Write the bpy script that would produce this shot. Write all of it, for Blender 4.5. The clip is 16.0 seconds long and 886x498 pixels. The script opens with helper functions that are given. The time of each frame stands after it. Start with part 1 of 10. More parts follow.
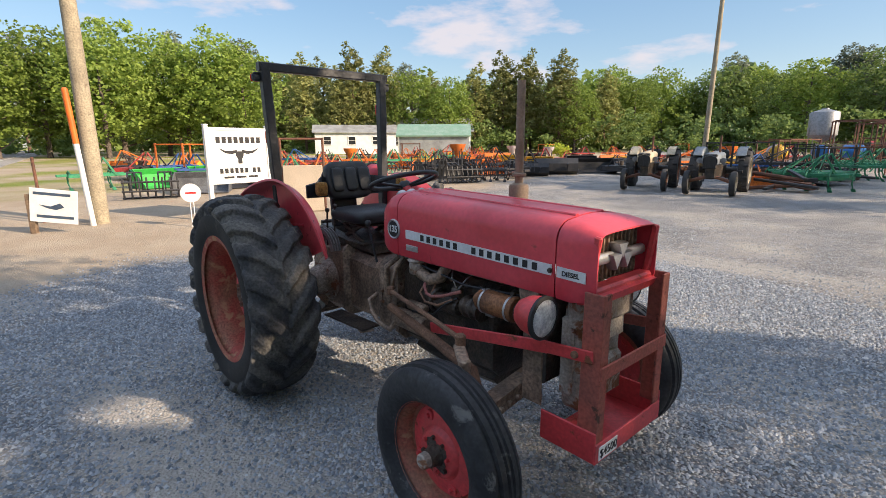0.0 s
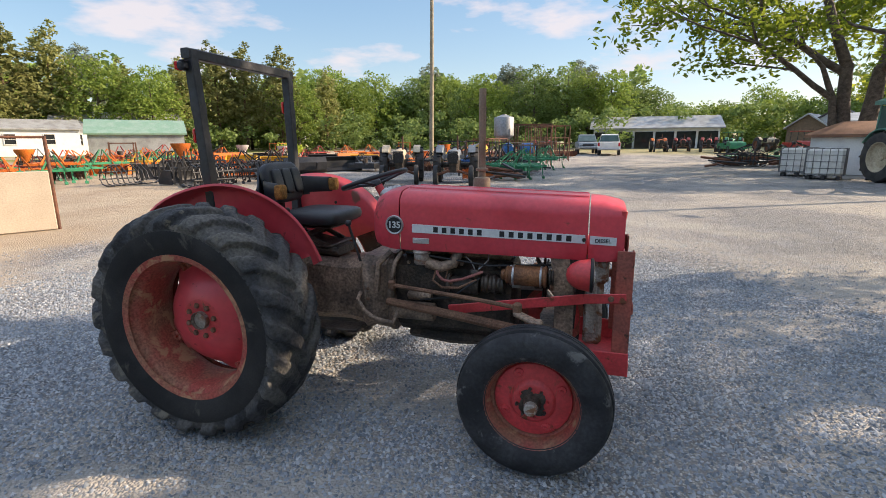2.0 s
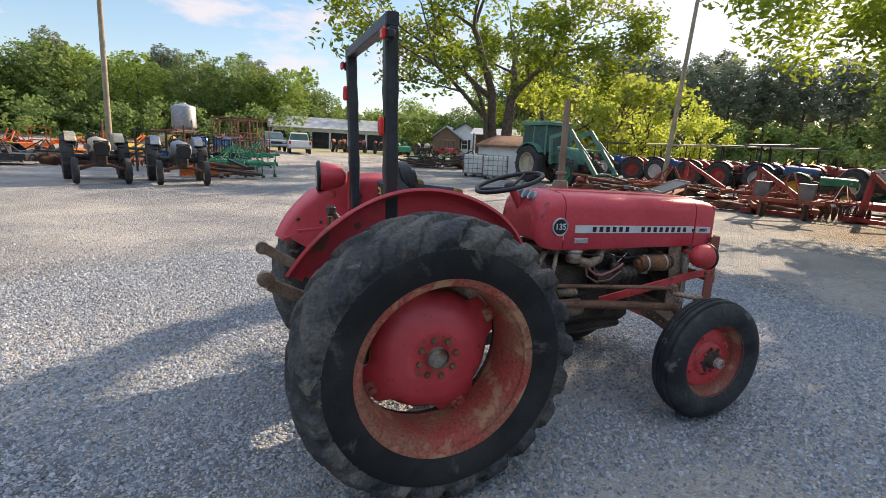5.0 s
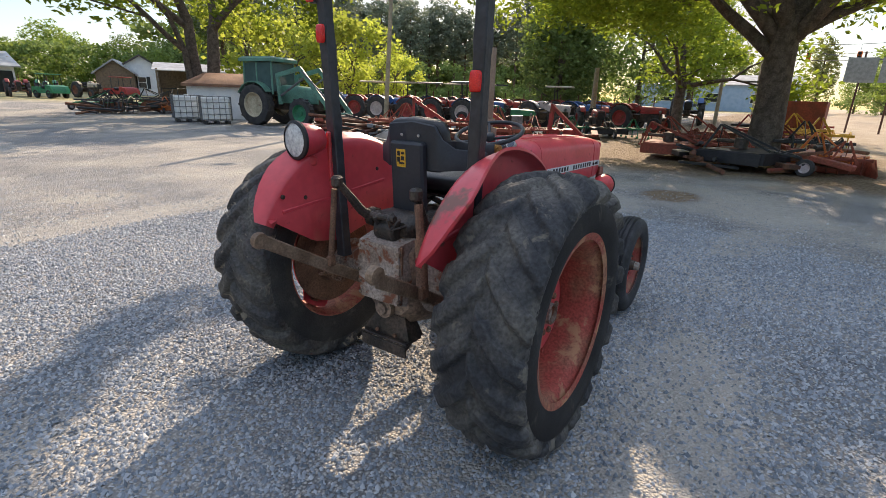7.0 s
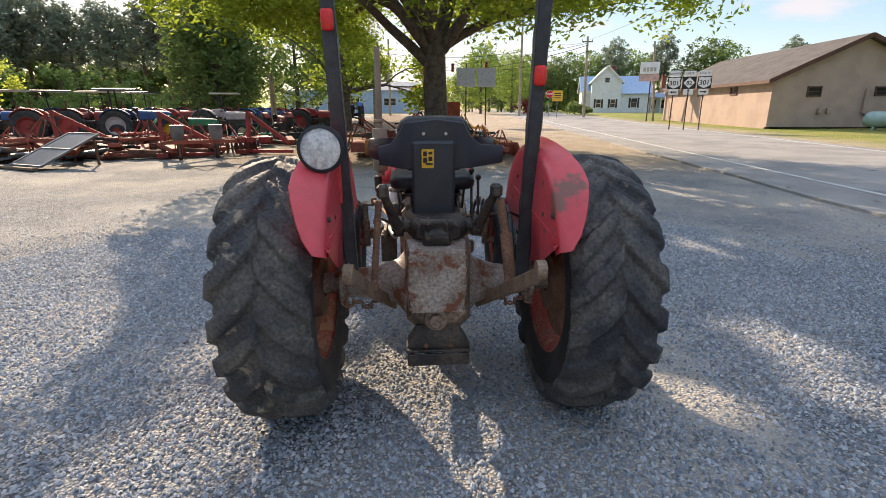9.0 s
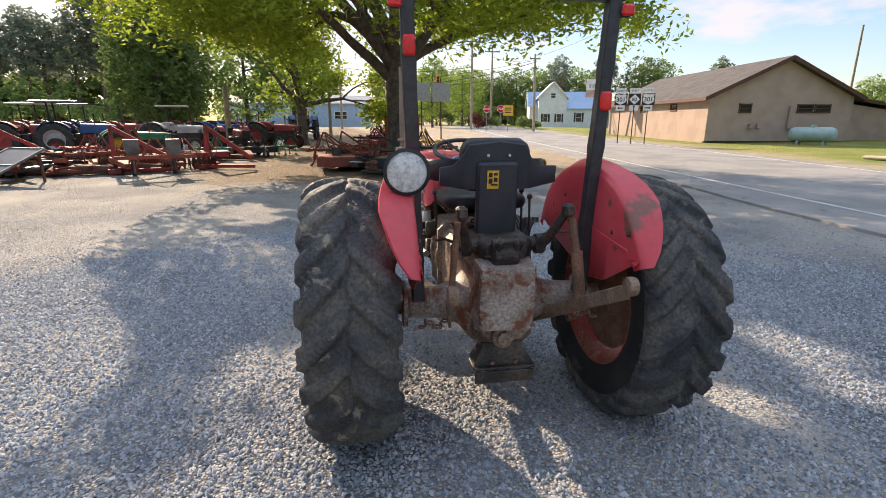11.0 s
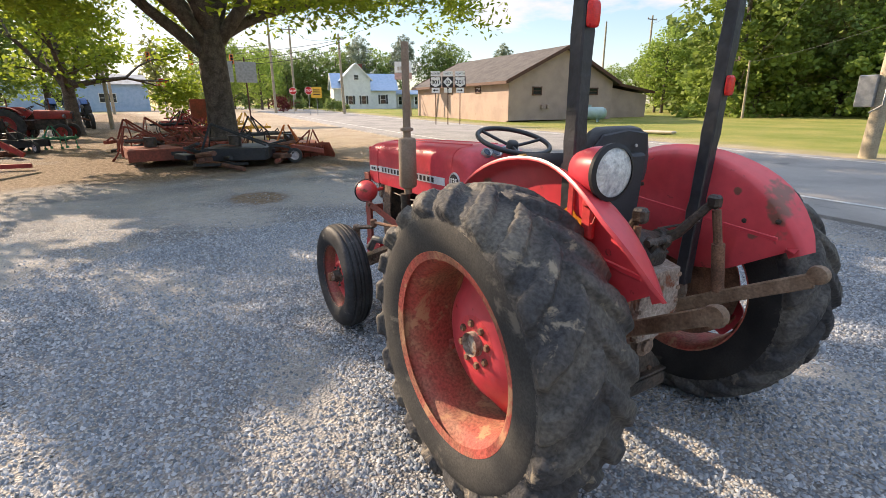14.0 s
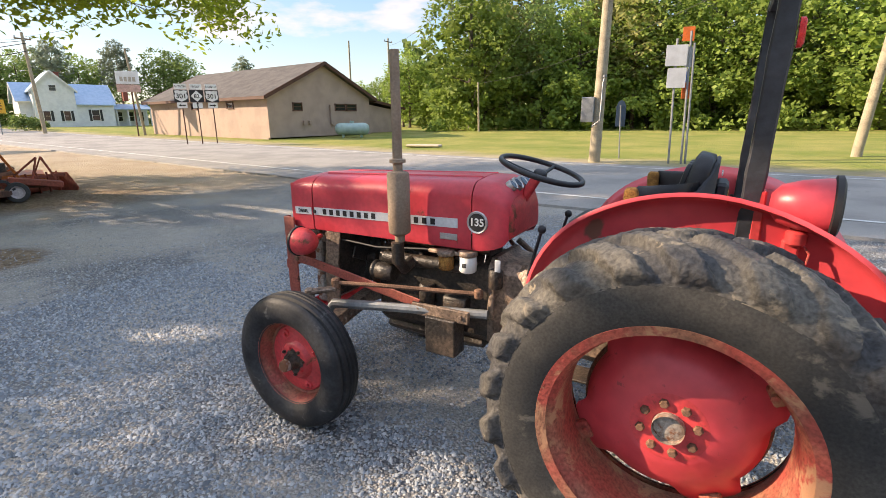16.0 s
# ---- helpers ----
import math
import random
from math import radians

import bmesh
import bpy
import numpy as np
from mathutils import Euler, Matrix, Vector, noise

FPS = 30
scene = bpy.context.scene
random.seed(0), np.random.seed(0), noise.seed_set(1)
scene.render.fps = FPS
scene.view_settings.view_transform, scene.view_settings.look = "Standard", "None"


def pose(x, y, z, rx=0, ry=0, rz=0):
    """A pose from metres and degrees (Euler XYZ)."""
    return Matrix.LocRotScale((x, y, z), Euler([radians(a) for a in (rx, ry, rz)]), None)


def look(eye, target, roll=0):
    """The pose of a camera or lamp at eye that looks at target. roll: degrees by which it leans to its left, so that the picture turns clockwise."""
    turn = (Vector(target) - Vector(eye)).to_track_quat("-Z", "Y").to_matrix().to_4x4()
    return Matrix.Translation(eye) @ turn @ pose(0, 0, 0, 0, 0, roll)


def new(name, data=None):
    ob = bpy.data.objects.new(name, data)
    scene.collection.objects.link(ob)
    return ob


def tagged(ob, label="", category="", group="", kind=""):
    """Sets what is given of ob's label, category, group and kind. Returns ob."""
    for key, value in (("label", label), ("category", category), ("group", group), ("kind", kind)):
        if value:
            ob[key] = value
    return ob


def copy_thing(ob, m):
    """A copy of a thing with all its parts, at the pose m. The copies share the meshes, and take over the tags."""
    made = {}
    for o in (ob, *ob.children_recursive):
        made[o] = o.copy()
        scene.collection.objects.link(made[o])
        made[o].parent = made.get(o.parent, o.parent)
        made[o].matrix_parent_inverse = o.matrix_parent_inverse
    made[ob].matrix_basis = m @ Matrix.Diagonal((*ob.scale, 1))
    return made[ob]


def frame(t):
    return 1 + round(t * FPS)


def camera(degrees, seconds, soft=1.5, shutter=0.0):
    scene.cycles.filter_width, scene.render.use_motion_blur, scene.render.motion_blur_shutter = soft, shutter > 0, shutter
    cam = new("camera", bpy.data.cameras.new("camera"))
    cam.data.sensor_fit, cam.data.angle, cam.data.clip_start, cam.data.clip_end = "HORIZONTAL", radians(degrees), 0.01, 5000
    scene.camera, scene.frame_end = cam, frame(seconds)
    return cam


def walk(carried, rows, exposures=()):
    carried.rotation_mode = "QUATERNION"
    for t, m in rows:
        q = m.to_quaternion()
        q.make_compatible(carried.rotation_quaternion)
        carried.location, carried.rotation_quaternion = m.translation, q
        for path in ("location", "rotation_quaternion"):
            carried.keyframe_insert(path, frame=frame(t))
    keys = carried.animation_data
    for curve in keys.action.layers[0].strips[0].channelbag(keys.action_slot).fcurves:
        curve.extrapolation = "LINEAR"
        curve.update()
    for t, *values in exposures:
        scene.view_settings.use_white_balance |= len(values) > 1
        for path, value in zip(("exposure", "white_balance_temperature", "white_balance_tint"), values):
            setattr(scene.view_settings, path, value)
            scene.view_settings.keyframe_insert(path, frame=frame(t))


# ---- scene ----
cam = camera(84.3, 16.0, 0.7)

PATH = [
    (0, (3.145, -1.81, 1.595), (1.674, -0.52, 1.181), -0.2),
    (0.5, (2.88, -2.124, 1.602), (1.595, -0.66, 1.148), 0.4),
    (1, (2.667, -2.474, 1.607), (1.674, -0.801, 1.143), 0.5),
    (1.5, (2.415, -2.716, 1.61), (1.619, -0.941, 1.146), 1.2),
    (2, (2.034, -2.843, 1.605), (1.464, -0.973, 1.181), -0.4),
    (2.5, (1.615, -3.025, 1.598), (1.415, -1.079, 1.179), 0.8),
    (3, (1.236, -3.045, 1.565), (1.223, -1.092, 1.136), 0.8),
    (3.2, (1.055, -3.05, 1.594), (1.069, -1.096, 1.168), 0.1),
    (5.3, (-0.976, -2.537, 1.561), (-0.098, -0.788, 1.153), 1.9),
    (5.5, (-1.109, -2.437, 1.552), (-0.125, -0.747, 1.135), 1.0),
    (6, (-1.48, -2.224, 1.58), (-0.265, -0.706, 1.111), 1.6),
    (6.5, (-1.782, -1.914, 1.546), (-0.405, -0.577, 0.981), 1.6),
    (7, (-1.985, -1.543, 1.591), (-0.412, -0.46, 0.997), 1.8),
    (7.5, (-2.257, -1.105, 1.555), (-0.541, -0.265, 0.962), 2.0),
    (8, (-2.348, -0.722, 1.548), (-0.563, -0.055, 0.943), -1.7),
    (8.5, (-2.431, -0.293, 1.543), (-0.509, -0.113, 1.019), 0.1),
    (9, (-2.409, 0.117, 1.518), (-0.49, -0.003, 0.967), -0.1),
    (9.5, (-2.352, 0.435, 1.558), (-0.414, 0.253, 1.096), -1.9),
    (9.7, (-2.36, 0.533, 1.561), (-0.435, 0.243, 1.105), -1.3),
    (12, (-2.374, 0.804, 1.554), (-0.482, 0.451, 1.012), 1.5),
    (12.5, (-2.227, 1.056, 1.534), (-0.422, 0.418, 0.955), 3.2),
    (13, (-1.976, 1.288, 1.564), (-0.199, 0.569, 0.995), 0.4),
    (13.5, (-1.721, 1.591, 1.567), (0.0, 0.737, 1.012), 0.3),
    (14, (-1.452, 1.825, 1.583), (0.176, 0.811, 1.015), -0.3),
    (14.5, (-1.115, 1.949, 1.597), (0.343, 0.719, 0.998), -0.9),
    (15, (-0.755, 2.174, 1.607), (0.539, 0.759, 1.038), -1.6),
    (15.5, (-0.429, 2.3, 1.594), (0.695, 0.745, 1.03), 0.1),
    (16, (-0.056, 2.342, 1.634), (0.903, 0.665, 1.116), -0.5),
]
EXPOSURE = [(0, 1.10, 6250, 13), (3, 1.23, 6400, 13), (6, 1.26, 6400, 13), (9, 1.27, 6400, 13), (12, 1.36, 6450, 14), (16, 1.48, 6550, 14)]
walk(cam, [(t, look(e, a, r)) for t, e, a, r in PATH], EXPOSURE)

# ---- sky and sun ----
SUN_AZ, SUN_EL = radians(25), radians(27)
world = bpy.data.worlds.new("world")
scene.world = world
world.use_nodes = True
wt = world.node_tree
for n in list(wt.nodes):
    wt.nodes.remove(n)
w_out = wt.nodes.new("ShaderNodeOutputWorld")
w_bg = wt.nodes.new("ShaderNodeBackground")
w_sky = wt.nodes.new("ShaderNodeTexSky")
w_sky.sky_type = "NISHITA"
w_sky.sun_disc = False
w_sky.sun_elevation = SUN_EL
w_sky.sun_rotation = math.pi / 2 - SUN_AZ
w_sky.dust_density = 0.7
w_sky.air_density = 1.0
w_tc = wt.nodes.new("ShaderNodeTexCoord")
w_map = wt.nodes.new("ShaderNodeMapping")
w_map.inputs["Scale"].default_value = (3.0, 3.0, 9.5)
w_noise = wt.nodes.new("ShaderNodeTexNoise")
w_noise.inputs["Scale"].default_value = 1.6
w_noise.inputs["Detail"].default_value = 7
w_noise.inputs["Roughness"].default_value = 0.55
w_ramp = wt.nodes.new("ShaderNodeValToRGB")
w_ramp.color_ramp.elements[0].position = 0.535
w_ramp.color_ramp.elements[1].position = 0.66
w_ramp.color_ramp.elements[0].color = (0, 0, 0, 1)
w_ramp.color_ramp.elements[1].color = (0.8, 0.8, 0.8, 1)
w_mix = wt.nodes.new("ShaderNodeMixRGB")
w_mix.inputs[2].default_value = (5.6, 5.0, 4.9, 1)
wt.links.new(w_tc.outputs["Generated"], w_map.inputs["Vector"])
wt.links.new(w_map.outputs["Vector"], w_noise.inputs["Vector"])
wt.links.new(w_noise.outputs["Fac"], w_ramp.inputs["Fac"])
wt.links.new(w_ramp.outputs["Color"], w_mix.inputs[0])
wt.links.new(w_sky.outputs["Color"], w_mix.inputs[1])
w_gam = wt.nodes.new("ShaderNodeGamma")
w_gam.inputs["Gamma"].default_value = 0.52
w_sat = wt.nodes.new("ShaderNodeHueSaturation")
w_sat.inputs["Saturation"].default_value = 1.65
# sky brightened overhead, above the view, added to lift the shade
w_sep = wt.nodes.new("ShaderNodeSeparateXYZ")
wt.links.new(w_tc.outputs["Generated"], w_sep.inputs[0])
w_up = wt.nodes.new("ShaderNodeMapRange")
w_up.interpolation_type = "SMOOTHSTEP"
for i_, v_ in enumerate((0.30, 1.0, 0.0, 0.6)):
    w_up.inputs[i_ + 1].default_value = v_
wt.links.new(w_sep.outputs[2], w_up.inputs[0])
w_zenith_fill = wt.nodes.new("ShaderNodeMixRGB")
w_zenith_fill.inputs[2].default_value = (9.5, 11.0, 13.5, 1)
wt.links.new(w_up.outputs[0], w_zenith_fill.inputs[0])
wt.links.new(w_mix.outputs["Color"], w_zenith_fill.inputs[1])
wt.links.new(w_zenith_fill.outputs["Color"], w_gam.inputs["Color"])
wt.links.new(w_gam.outputs["Color"], w_sat.inputs["Color"])
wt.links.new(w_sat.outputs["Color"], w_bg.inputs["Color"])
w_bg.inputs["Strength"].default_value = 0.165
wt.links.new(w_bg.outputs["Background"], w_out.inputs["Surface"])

sun = new("sun", bpy.data.lights.new("sun", "SUN"))
sun.data.energy, sun.data.angle, sun.data.color = 3.9, radians(0.5), (1.0, 0.79, 0.55)
sun_dir = Vector((math.cos(SUN_EL) * math.cos(SUN_AZ), math.cos(SUN_EL) * math.sin(SUN_AZ), math.sin(SUN_EL)))
sun.matrix_world = look(sun_dir * 60, (0, 0, 0))

# ---- mesh helpers ----
V = Vector


def gz(x, y):
    """Height of the ground: level round the tractor, rising very gently outward."""
    return 0.011 * min(max(math.hypot(x, y) - 6, 0), 75)


def at(x, y, turn=0, up=0.0):
    return pose(x, y, gz(x, y) + up, 0, 0, turn)


def box(bm, c, s, b=0.006, rot=(0, 0, 0), m=None):
    """A box with chamfered edges: centre, size, chamfer, turn in degrees."""
    mm = Matrix.Translation(c) @ pose(0, 0, 0, *rot)
    if m is not None:
        mm = m @ mm
    h = [v / 2 for v in s]
    b = min(b, min(h) * 0.9)
    idx = {}
    for sx in (-1, 1):
        for sy in (-1, 1):
            for sz in (-1, 1):
                for ax in range(3):
                    co = [sx * (h[0] - b), sy * (h[1] - b), sz * (h[2] - b)]
                    co[ax] = (sx, sy, sz)[ax] * h[ax]
                    idx[(sx, sy, sz, ax)] = bm.verts.new(mm @ V(co))
    quad = ((-1, -1), (1, -1), (1, 1), (-1, 1))
    for ax in range(3):
        o = [i for i in range(3) if i != ax]
        for s0 in (-1, 1):
            ks = []
            for q in quad:
                k = [0, 0, 0]
                k[ax], k[o[0]], k[o[1]] = s0, q[0], q[1]
                ks.append(idx[(*k, ax)])
            bm.faces.new(ks)
    for ax in range(3):
        o = [i for i in range(3) if i != ax]
        for q in quad:
            k0, k1 = [0, 0, 0], [0, 0, 0]
            k0[ax], k1[ax] = -1, 1
            k0[o[0]] = k1[o[0]] = q[0]
            k0[o[1]] = k1[o[1]] = q[1]
            bm.faces.new([idx[(*k0, o[0])], idx[(*k1, o[0])], idx[(*k1, o[1])], idx[(*k0, o[1])]])
    for sx in (-1, 1):
        for sy in (-1, 1):
            for sz in (-1, 1):
                bm.faces.new([idx[(sx, sy, sz, a)] for a in range(3)])
    return bm


def loft(bm, rings, ring_closed=True, caps=True, loop=False):
    rows = [[bm.verts.new(p) for p in r] for r in rings]
    n = len(rows[0])
    last = n if ring_closed else n - 1
    pairs = list(zip(rows, rows[1:])) + ([(rows[-1], rows[0])] if loop else [])
    for a, c in pairs:
        for i in range(last):
            j = (i + 1) % n
            bm.faces.new([a[i], a[j], c[j], c[i]])
    if caps and ring_closed and not loop:
        bm.faces.new(rows[0][::-1])
        bm.faces.new(rows[-1])
    return bm


def lathe(bm, prof, seg=24, m=None, caps=False):
    """Turned shape: (radius, height) pairs about the z axis of m."""
    m = m or Matrix.Identity(4)
    rings = [[m @ V((r * math.cos(6.283185 * i / seg), r * math.sin(6.283185 * i / seg), z)) for i in range(seg)]
             for r, z in prof]
    return loft(bm, rings, True, caps)


def tube(bm, pts, r, seg=8, caps=True):
    """A round tube along points; r is one radius or one for each point."""
    pts = [V(p) for p in pts]
    rs = list(r) if isinstance(r, (list, tuple)) else [r] * len(pts)
    up = V((0, 0, 1))
    rings, side = [], None
    for i, p in enumerate(pts):
        d = (pts[min(i + 1, len(pts) - 1)] - pts[max(i - 1, 0)]).normalized()
        if side is None:
            side = d.cross(up if abs(d.z) < 0.9 else V((1, 0, 0))).normalized()
        else:
            side = (side - d * side.dot(d)).normalized()
        w = d.cross(side)
        rings.append([p + (side * math.cos(6.283185 * k / seg) + w * math.sin(6.283185 * k / seg)) * rs[i] for k in range(seg)])
    return loft(bm, rings, True, caps)


def bar(bm, p, q, w, h, b=0.004):
    """A flat bar from p to q, w wide sideways and h high."""
    p, q = V(p), V(q)
    d = q - p
    m = Matrix.Translation((p + q) / 2) @ d.to_track_quat("X", "Z").to_matrix().to_4x4()
    return box(bm, (0, 0, 0), (d.length, w, h), b, m=m)


def ring(bm, c, axis_m, big, small, seg=32, sseg=8):
    """A torus of radii big and small in the xy plane of axis_m, at c."""
    rings = []
    for i in range(seg):
        a = 6.283185 * i / seg
        rings.append([Matrix.Translation(c) @ axis_m @ V(((big + small * math.cos(6.283185 * k / sseg)) * math.cos(a),
                     (big + small * math.cos(6.283185 * k / sseg)) * math.sin(a), small * math.sin(6.283185 * k / sseg)))
                     for k in range(sseg)])
    return loft(bm, rings, True, False, True)


def ball(bm, c, r, seg=12, rows=8, squash=(1, 1, 1)):
    rings = [[V(c) + V((r * math.sin(math.pi * (j + 0.02) / (rows + 0.04)) * math.cos(6.283185 * i / seg) * squash[0],
                        r * math.sin(math.pi * (j + 0.02) / (rows + 0.04)) * math.sin(6.283185 * i / seg) * squash[1],
                        r * math.cos(math.pi * j / rows) * squash[2])) for i in range(seg)] for j in range(rows + 1)]
    return loft(bm, rings, True, True)


def finish(name, bm, material, smooth=35):
    bmesh.ops.recalc_face_normals(bm, faces=bm.faces)
    me = bpy.data.meshes.new(name)
    bm.to_mesh(me)
    bm.free()
    me.materials.append(material)
    if smooth:
        me.shade_smooth()
        me.set_sharp_from_angle(angle=radians(smooth))
    return me


def part(name, bm, material, parent, label="", smooth=35):
    ob = new(name, finish(name, bm, material, smooth))
    ob.parent = parent
    if label:
        ob["label"] = label
    return ob


def thing(name, m, label, category, group="", kind=""):
    ob = new(name)
    ob.empty_display_size = 0.2
    ob.matrix_basis = m
    return tagged(ob, label, category, group, kind)


def solid(name, bm, material, m, label, category, group="", kind="", smooth=35):
    ob = new(name, finish(name, bm, material, smooth))
    ob.matrix_basis = m
    return tagged(ob, label, category, group, kind)


def B():
    return bmesh.new()


def mesh_np(name, verts, faces, material, smooth=False):
    me = bpy.data.meshes.new(name)
    n, k = faces.shape
    me.vertices.add(len(verts))
    me.vertices.foreach_set("co", np.ascontiguousarray(verts, dtype=np.float32).ravel())
    me.loops.add(n * k)
    me.loops.foreach_set("vertex_index", np.ascontiguousarray(faces, dtype=np.int32).ravel())
    me.polygons.add(n)
    me.polygons.foreach_set("loop_start", np.arange(0, n * k, k, dtype=np.int32))
    me.update(calc_edges=True)
    me.materials.append(material)
    if smooth:
        me.shade_smooth()
    return me


def lettering(text, size, material, parent, m, name="lettering", bold=0.0):
    """Words in the built-in font, as a flat mesh in the xy plane of m."""
    cu = bpy.data.curves.new("words", "FONT")
    cu.body, cu.size, cu.align_x, cu.align_y, cu.offset = text, size, "CENTER", "CENTER", bold
    cu.extrude = 0.001
    tmp = bpy.data.objects.new("words", cu)
    scene.collection.objects.link(tmp)
    dg = bpy.context.evaluated_depsgraph_get()
    me = bpy.data.meshes.new_from_object(tmp.evaluated_get(dg))
    bpy.data.objects.remove(tmp)
    me.materials.clear()
    me.materials.append(material)
    ob = new(name, me)
    ob.parent = parent
    ob.matrix_basis = m
    return ob


# ---- materials ----
def surf(name, c1, c2=None, rough=0.6, metal=0.0, scale=6.0, lo=0.42, hi=0.62, grain=90.0, grain_amt=0.25, bump=0.15,
         wear=None, wear_at=0.62, wear_scale=9.0, vary=0.0, coat=0.0, glow=None, spec=0.5):
    """A worn surface: two mixed colours, fine grain in colour and relief, and patches of wear."""
    m = bpy.data.materials.new(name)
    m.use_nodes = True
    nt = m.node_tree
    L = nt.links.new
    p = nt.nodes["Principled BSDF"]
    tc = nt.nodes.new("ShaderNodeTexCoord")
    n1 = nt.nodes.new("ShaderNodeTexNoise")
    n1.inputs["Scale"].default_value, n1.inputs["Detail"].default_value = scale, 6
    L(tc.outputs["Object"], n1.inputs["Vector"])
    r1 = nt.nodes.new("ShaderNodeMapRange")
    r1.inputs[1].default_value, r1.inputs[2].default_value = lo, hi
    L(n1.outputs["Fac"], r1.inputs[0])
    mx = nt.nodes.new("ShaderNodeMixRGB")
    c2 = c2 or tuple(v * 0.75 for v in c1)
    mx.inputs[1].default_value, mx.inputs[2].default_value = (*c1, 1), (*c2, 1)
    L(r1.outputs[0], mx.inputs[0])
    n2 = nt.nodes.new("ShaderNodeTexNoise")
    n2.inputs["Scale"].default_value, n2.inputs["Detail"].default_value = grain, 3
    L(tc.outputs["Object"], n2.inputs["Vector"])
    gr = nt.nodes.new("ShaderNodeMapRange")
    gr.inputs[1].default_value, gr.inputs[2].default_value = 0.3, 0.7
    gr.inputs[3].default_value, gr.inputs[4].default_value = 1 - grain_amt, 1 + grain_amt
    L(n2.outputs["Fac"], gr.inputs[0])
    mul = nt.nodes.new("ShaderNodeMixRGB")
    mul.blend_type = "MULTIPLY"
    mul.inputs[0].default_value = 1
    L(mx.outputs[0], mul.inputs[1])
    L(gr.outputs[0], mul.inputs[2])
    col = mul.outputs[0]
    rsock = None
    if wear:
        n3 = nt.nodes.new("ShaderNodeTexNoise")
        n3.inputs["Scale"].default_value, n3.inputs["Detail"].default_value = wear_scale, 9
        n3.inputs["Roughness"].default_value = 0.65
        n3.inputs["Distortion"].default_value = 0.4
        L(tc.outputs["Object"], n3.inputs["Vector"])
        r3 = nt.nodes.new("ShaderNodeMapRange")
        r3.inputs[1].default_value, r3.inputs[2].default_value = wear_at, wear_at + 0.06
        L(n3.outputs["Fac"], r3.inputs[0])
        m3 = nt.nodes.new("ShaderNodeMixRGB")
        m3.inputs[2].default_value = (*wear, 1)
        L(r3.outputs[0], m3.inputs[0])
        L(col, m3.inputs[1])
        col = m3.outputs[0]
        r4 = nt.nodes.new("ShaderNodeMapRange")
        r4.inputs[3].default_value, r4.inputs[4].default_value = rough, min(1, rough + 0.35)
        L(r3.outputs[0], r4.inputs[0])
        rsock = r4.outputs[0]
    if vary:
        oi = nt.nodes.new("ShaderNodeObjectInfo")
        hs = nt.nodes.new("ShaderNodeHueSaturation")
        rv = nt.nodes.new("ShaderNodeMapRange")
        rv.inputs[3].default_value, rv.inputs[4].default_value = 1 - vary, 1 + vary
        L(oi.outputs["Random"], rv.inputs[0])
        L(rv.outputs[0], hs.inputs["Value"])
        L(col, hs.inputs["Color"])
        col = hs.outputs[0]
    L(col, p.inputs["Base Color"])
    p.inputs["Roughness"].default_value = rough
    if rsock:
        L(rsock, p.inputs["Roughness"])
    p.inputs["Metallic"].default_value = metal
    p.inputs["Specular IOR Level"].default_value = spec
    p.inputs["Coat Weight"].default_value = coat
    if bump:
        bp = nt.nodes.new("ShaderNodeBump")
        bp.inputs["Strength"].default_value, bp.inputs["Distance"].default_value = bump, 0.01
        L(n2.outputs["Fac"], bp.inputs["Height"])
        L(bp.outputs["Normal"], p.inputs["Normal"])
    if glow:
        p.inputs["Emission Color"].default_value = (*glow[0], 1)
        p.inputs["Emission Strength"].default_value = glow[1]
    return m


RUST = (0.16, 0.06, 0.03)
red_paint = surf("faded red paint", (0.62, 0.062, 0.084), (0.53, 0.044, 0.062), 0.36, 0, 3.5, grain=40, grain_amt=0.08, bump=0.03,
                 wear=(0.19, 0.05, 0.035), wear_at=0.655, wear_scale=6)
red_worn = surf("worn red paint", (0.60, 0.058, 0.066), (0.48, 0.046, 0.048), 0.42, 0, 5, grain=60, grain_amt=0.15, bump=0.08,
                wear=RUST, wear_at=0.60, wear_scale=8)
rim_rust = surf("rusty red rim", (0.34, 0.062, 0.045), (0.27, 0.115, 0.068), 0.72, 0, 5, grain=80, grain_amt=0.35, bump=0.3,
                wear=(0.42, 0.22, 0.125), wear_at=0.545, wear_scale=7)
front_rim = surf("rust-streaked front rim", (0.30, 0.060, 0.045), (0.24, 0.10, 0.06), 0.6, 0, 7, grain=80, grain_amt=0.3, bump=0.3,
                 wear=(0.36, 0.20, 0.12), wear_at=0.56, wear_scale=9)
rust = surf("rusty steel", (0.22, 0.12, 0.075), (0.13, 0.07, 0.045), 0.8, 0.2, 9, grain=120, grain_amt=0.35, bump=0.3)
guard_mat = surf("rust red guard", (0.36, 0.085, 0.06), (0.25, 0.075, 0.055), 0.65, 0, 6, grain=70, grain_amt=0.25, bump=0.15,
                 wear=(0.09, 0.045, 0.035), wear_at=0.60, wear_scale=10)
grease = surf("greasy cast iron", (0.14, 0.10, 0.075), (0.30, 0.21, 0.15), 0.50, 0.1, 7, grain=60, grain_amt=0.5, bump=0.5,
              wear=(0.26, 0.16, 0.10), wear_at=0.62, wear_scale=12)
grease_dk = surf("black greasy iron", (0.026, 0.022, 0.019), (0.075, 0.055, 0.042), 0.45, 0.1, 8, grain=70, grain_amt=0.5, bump=0.5,
                 wear=(0.15, 0.09, 0.06), wear_at=0.64, wear_scale=14)
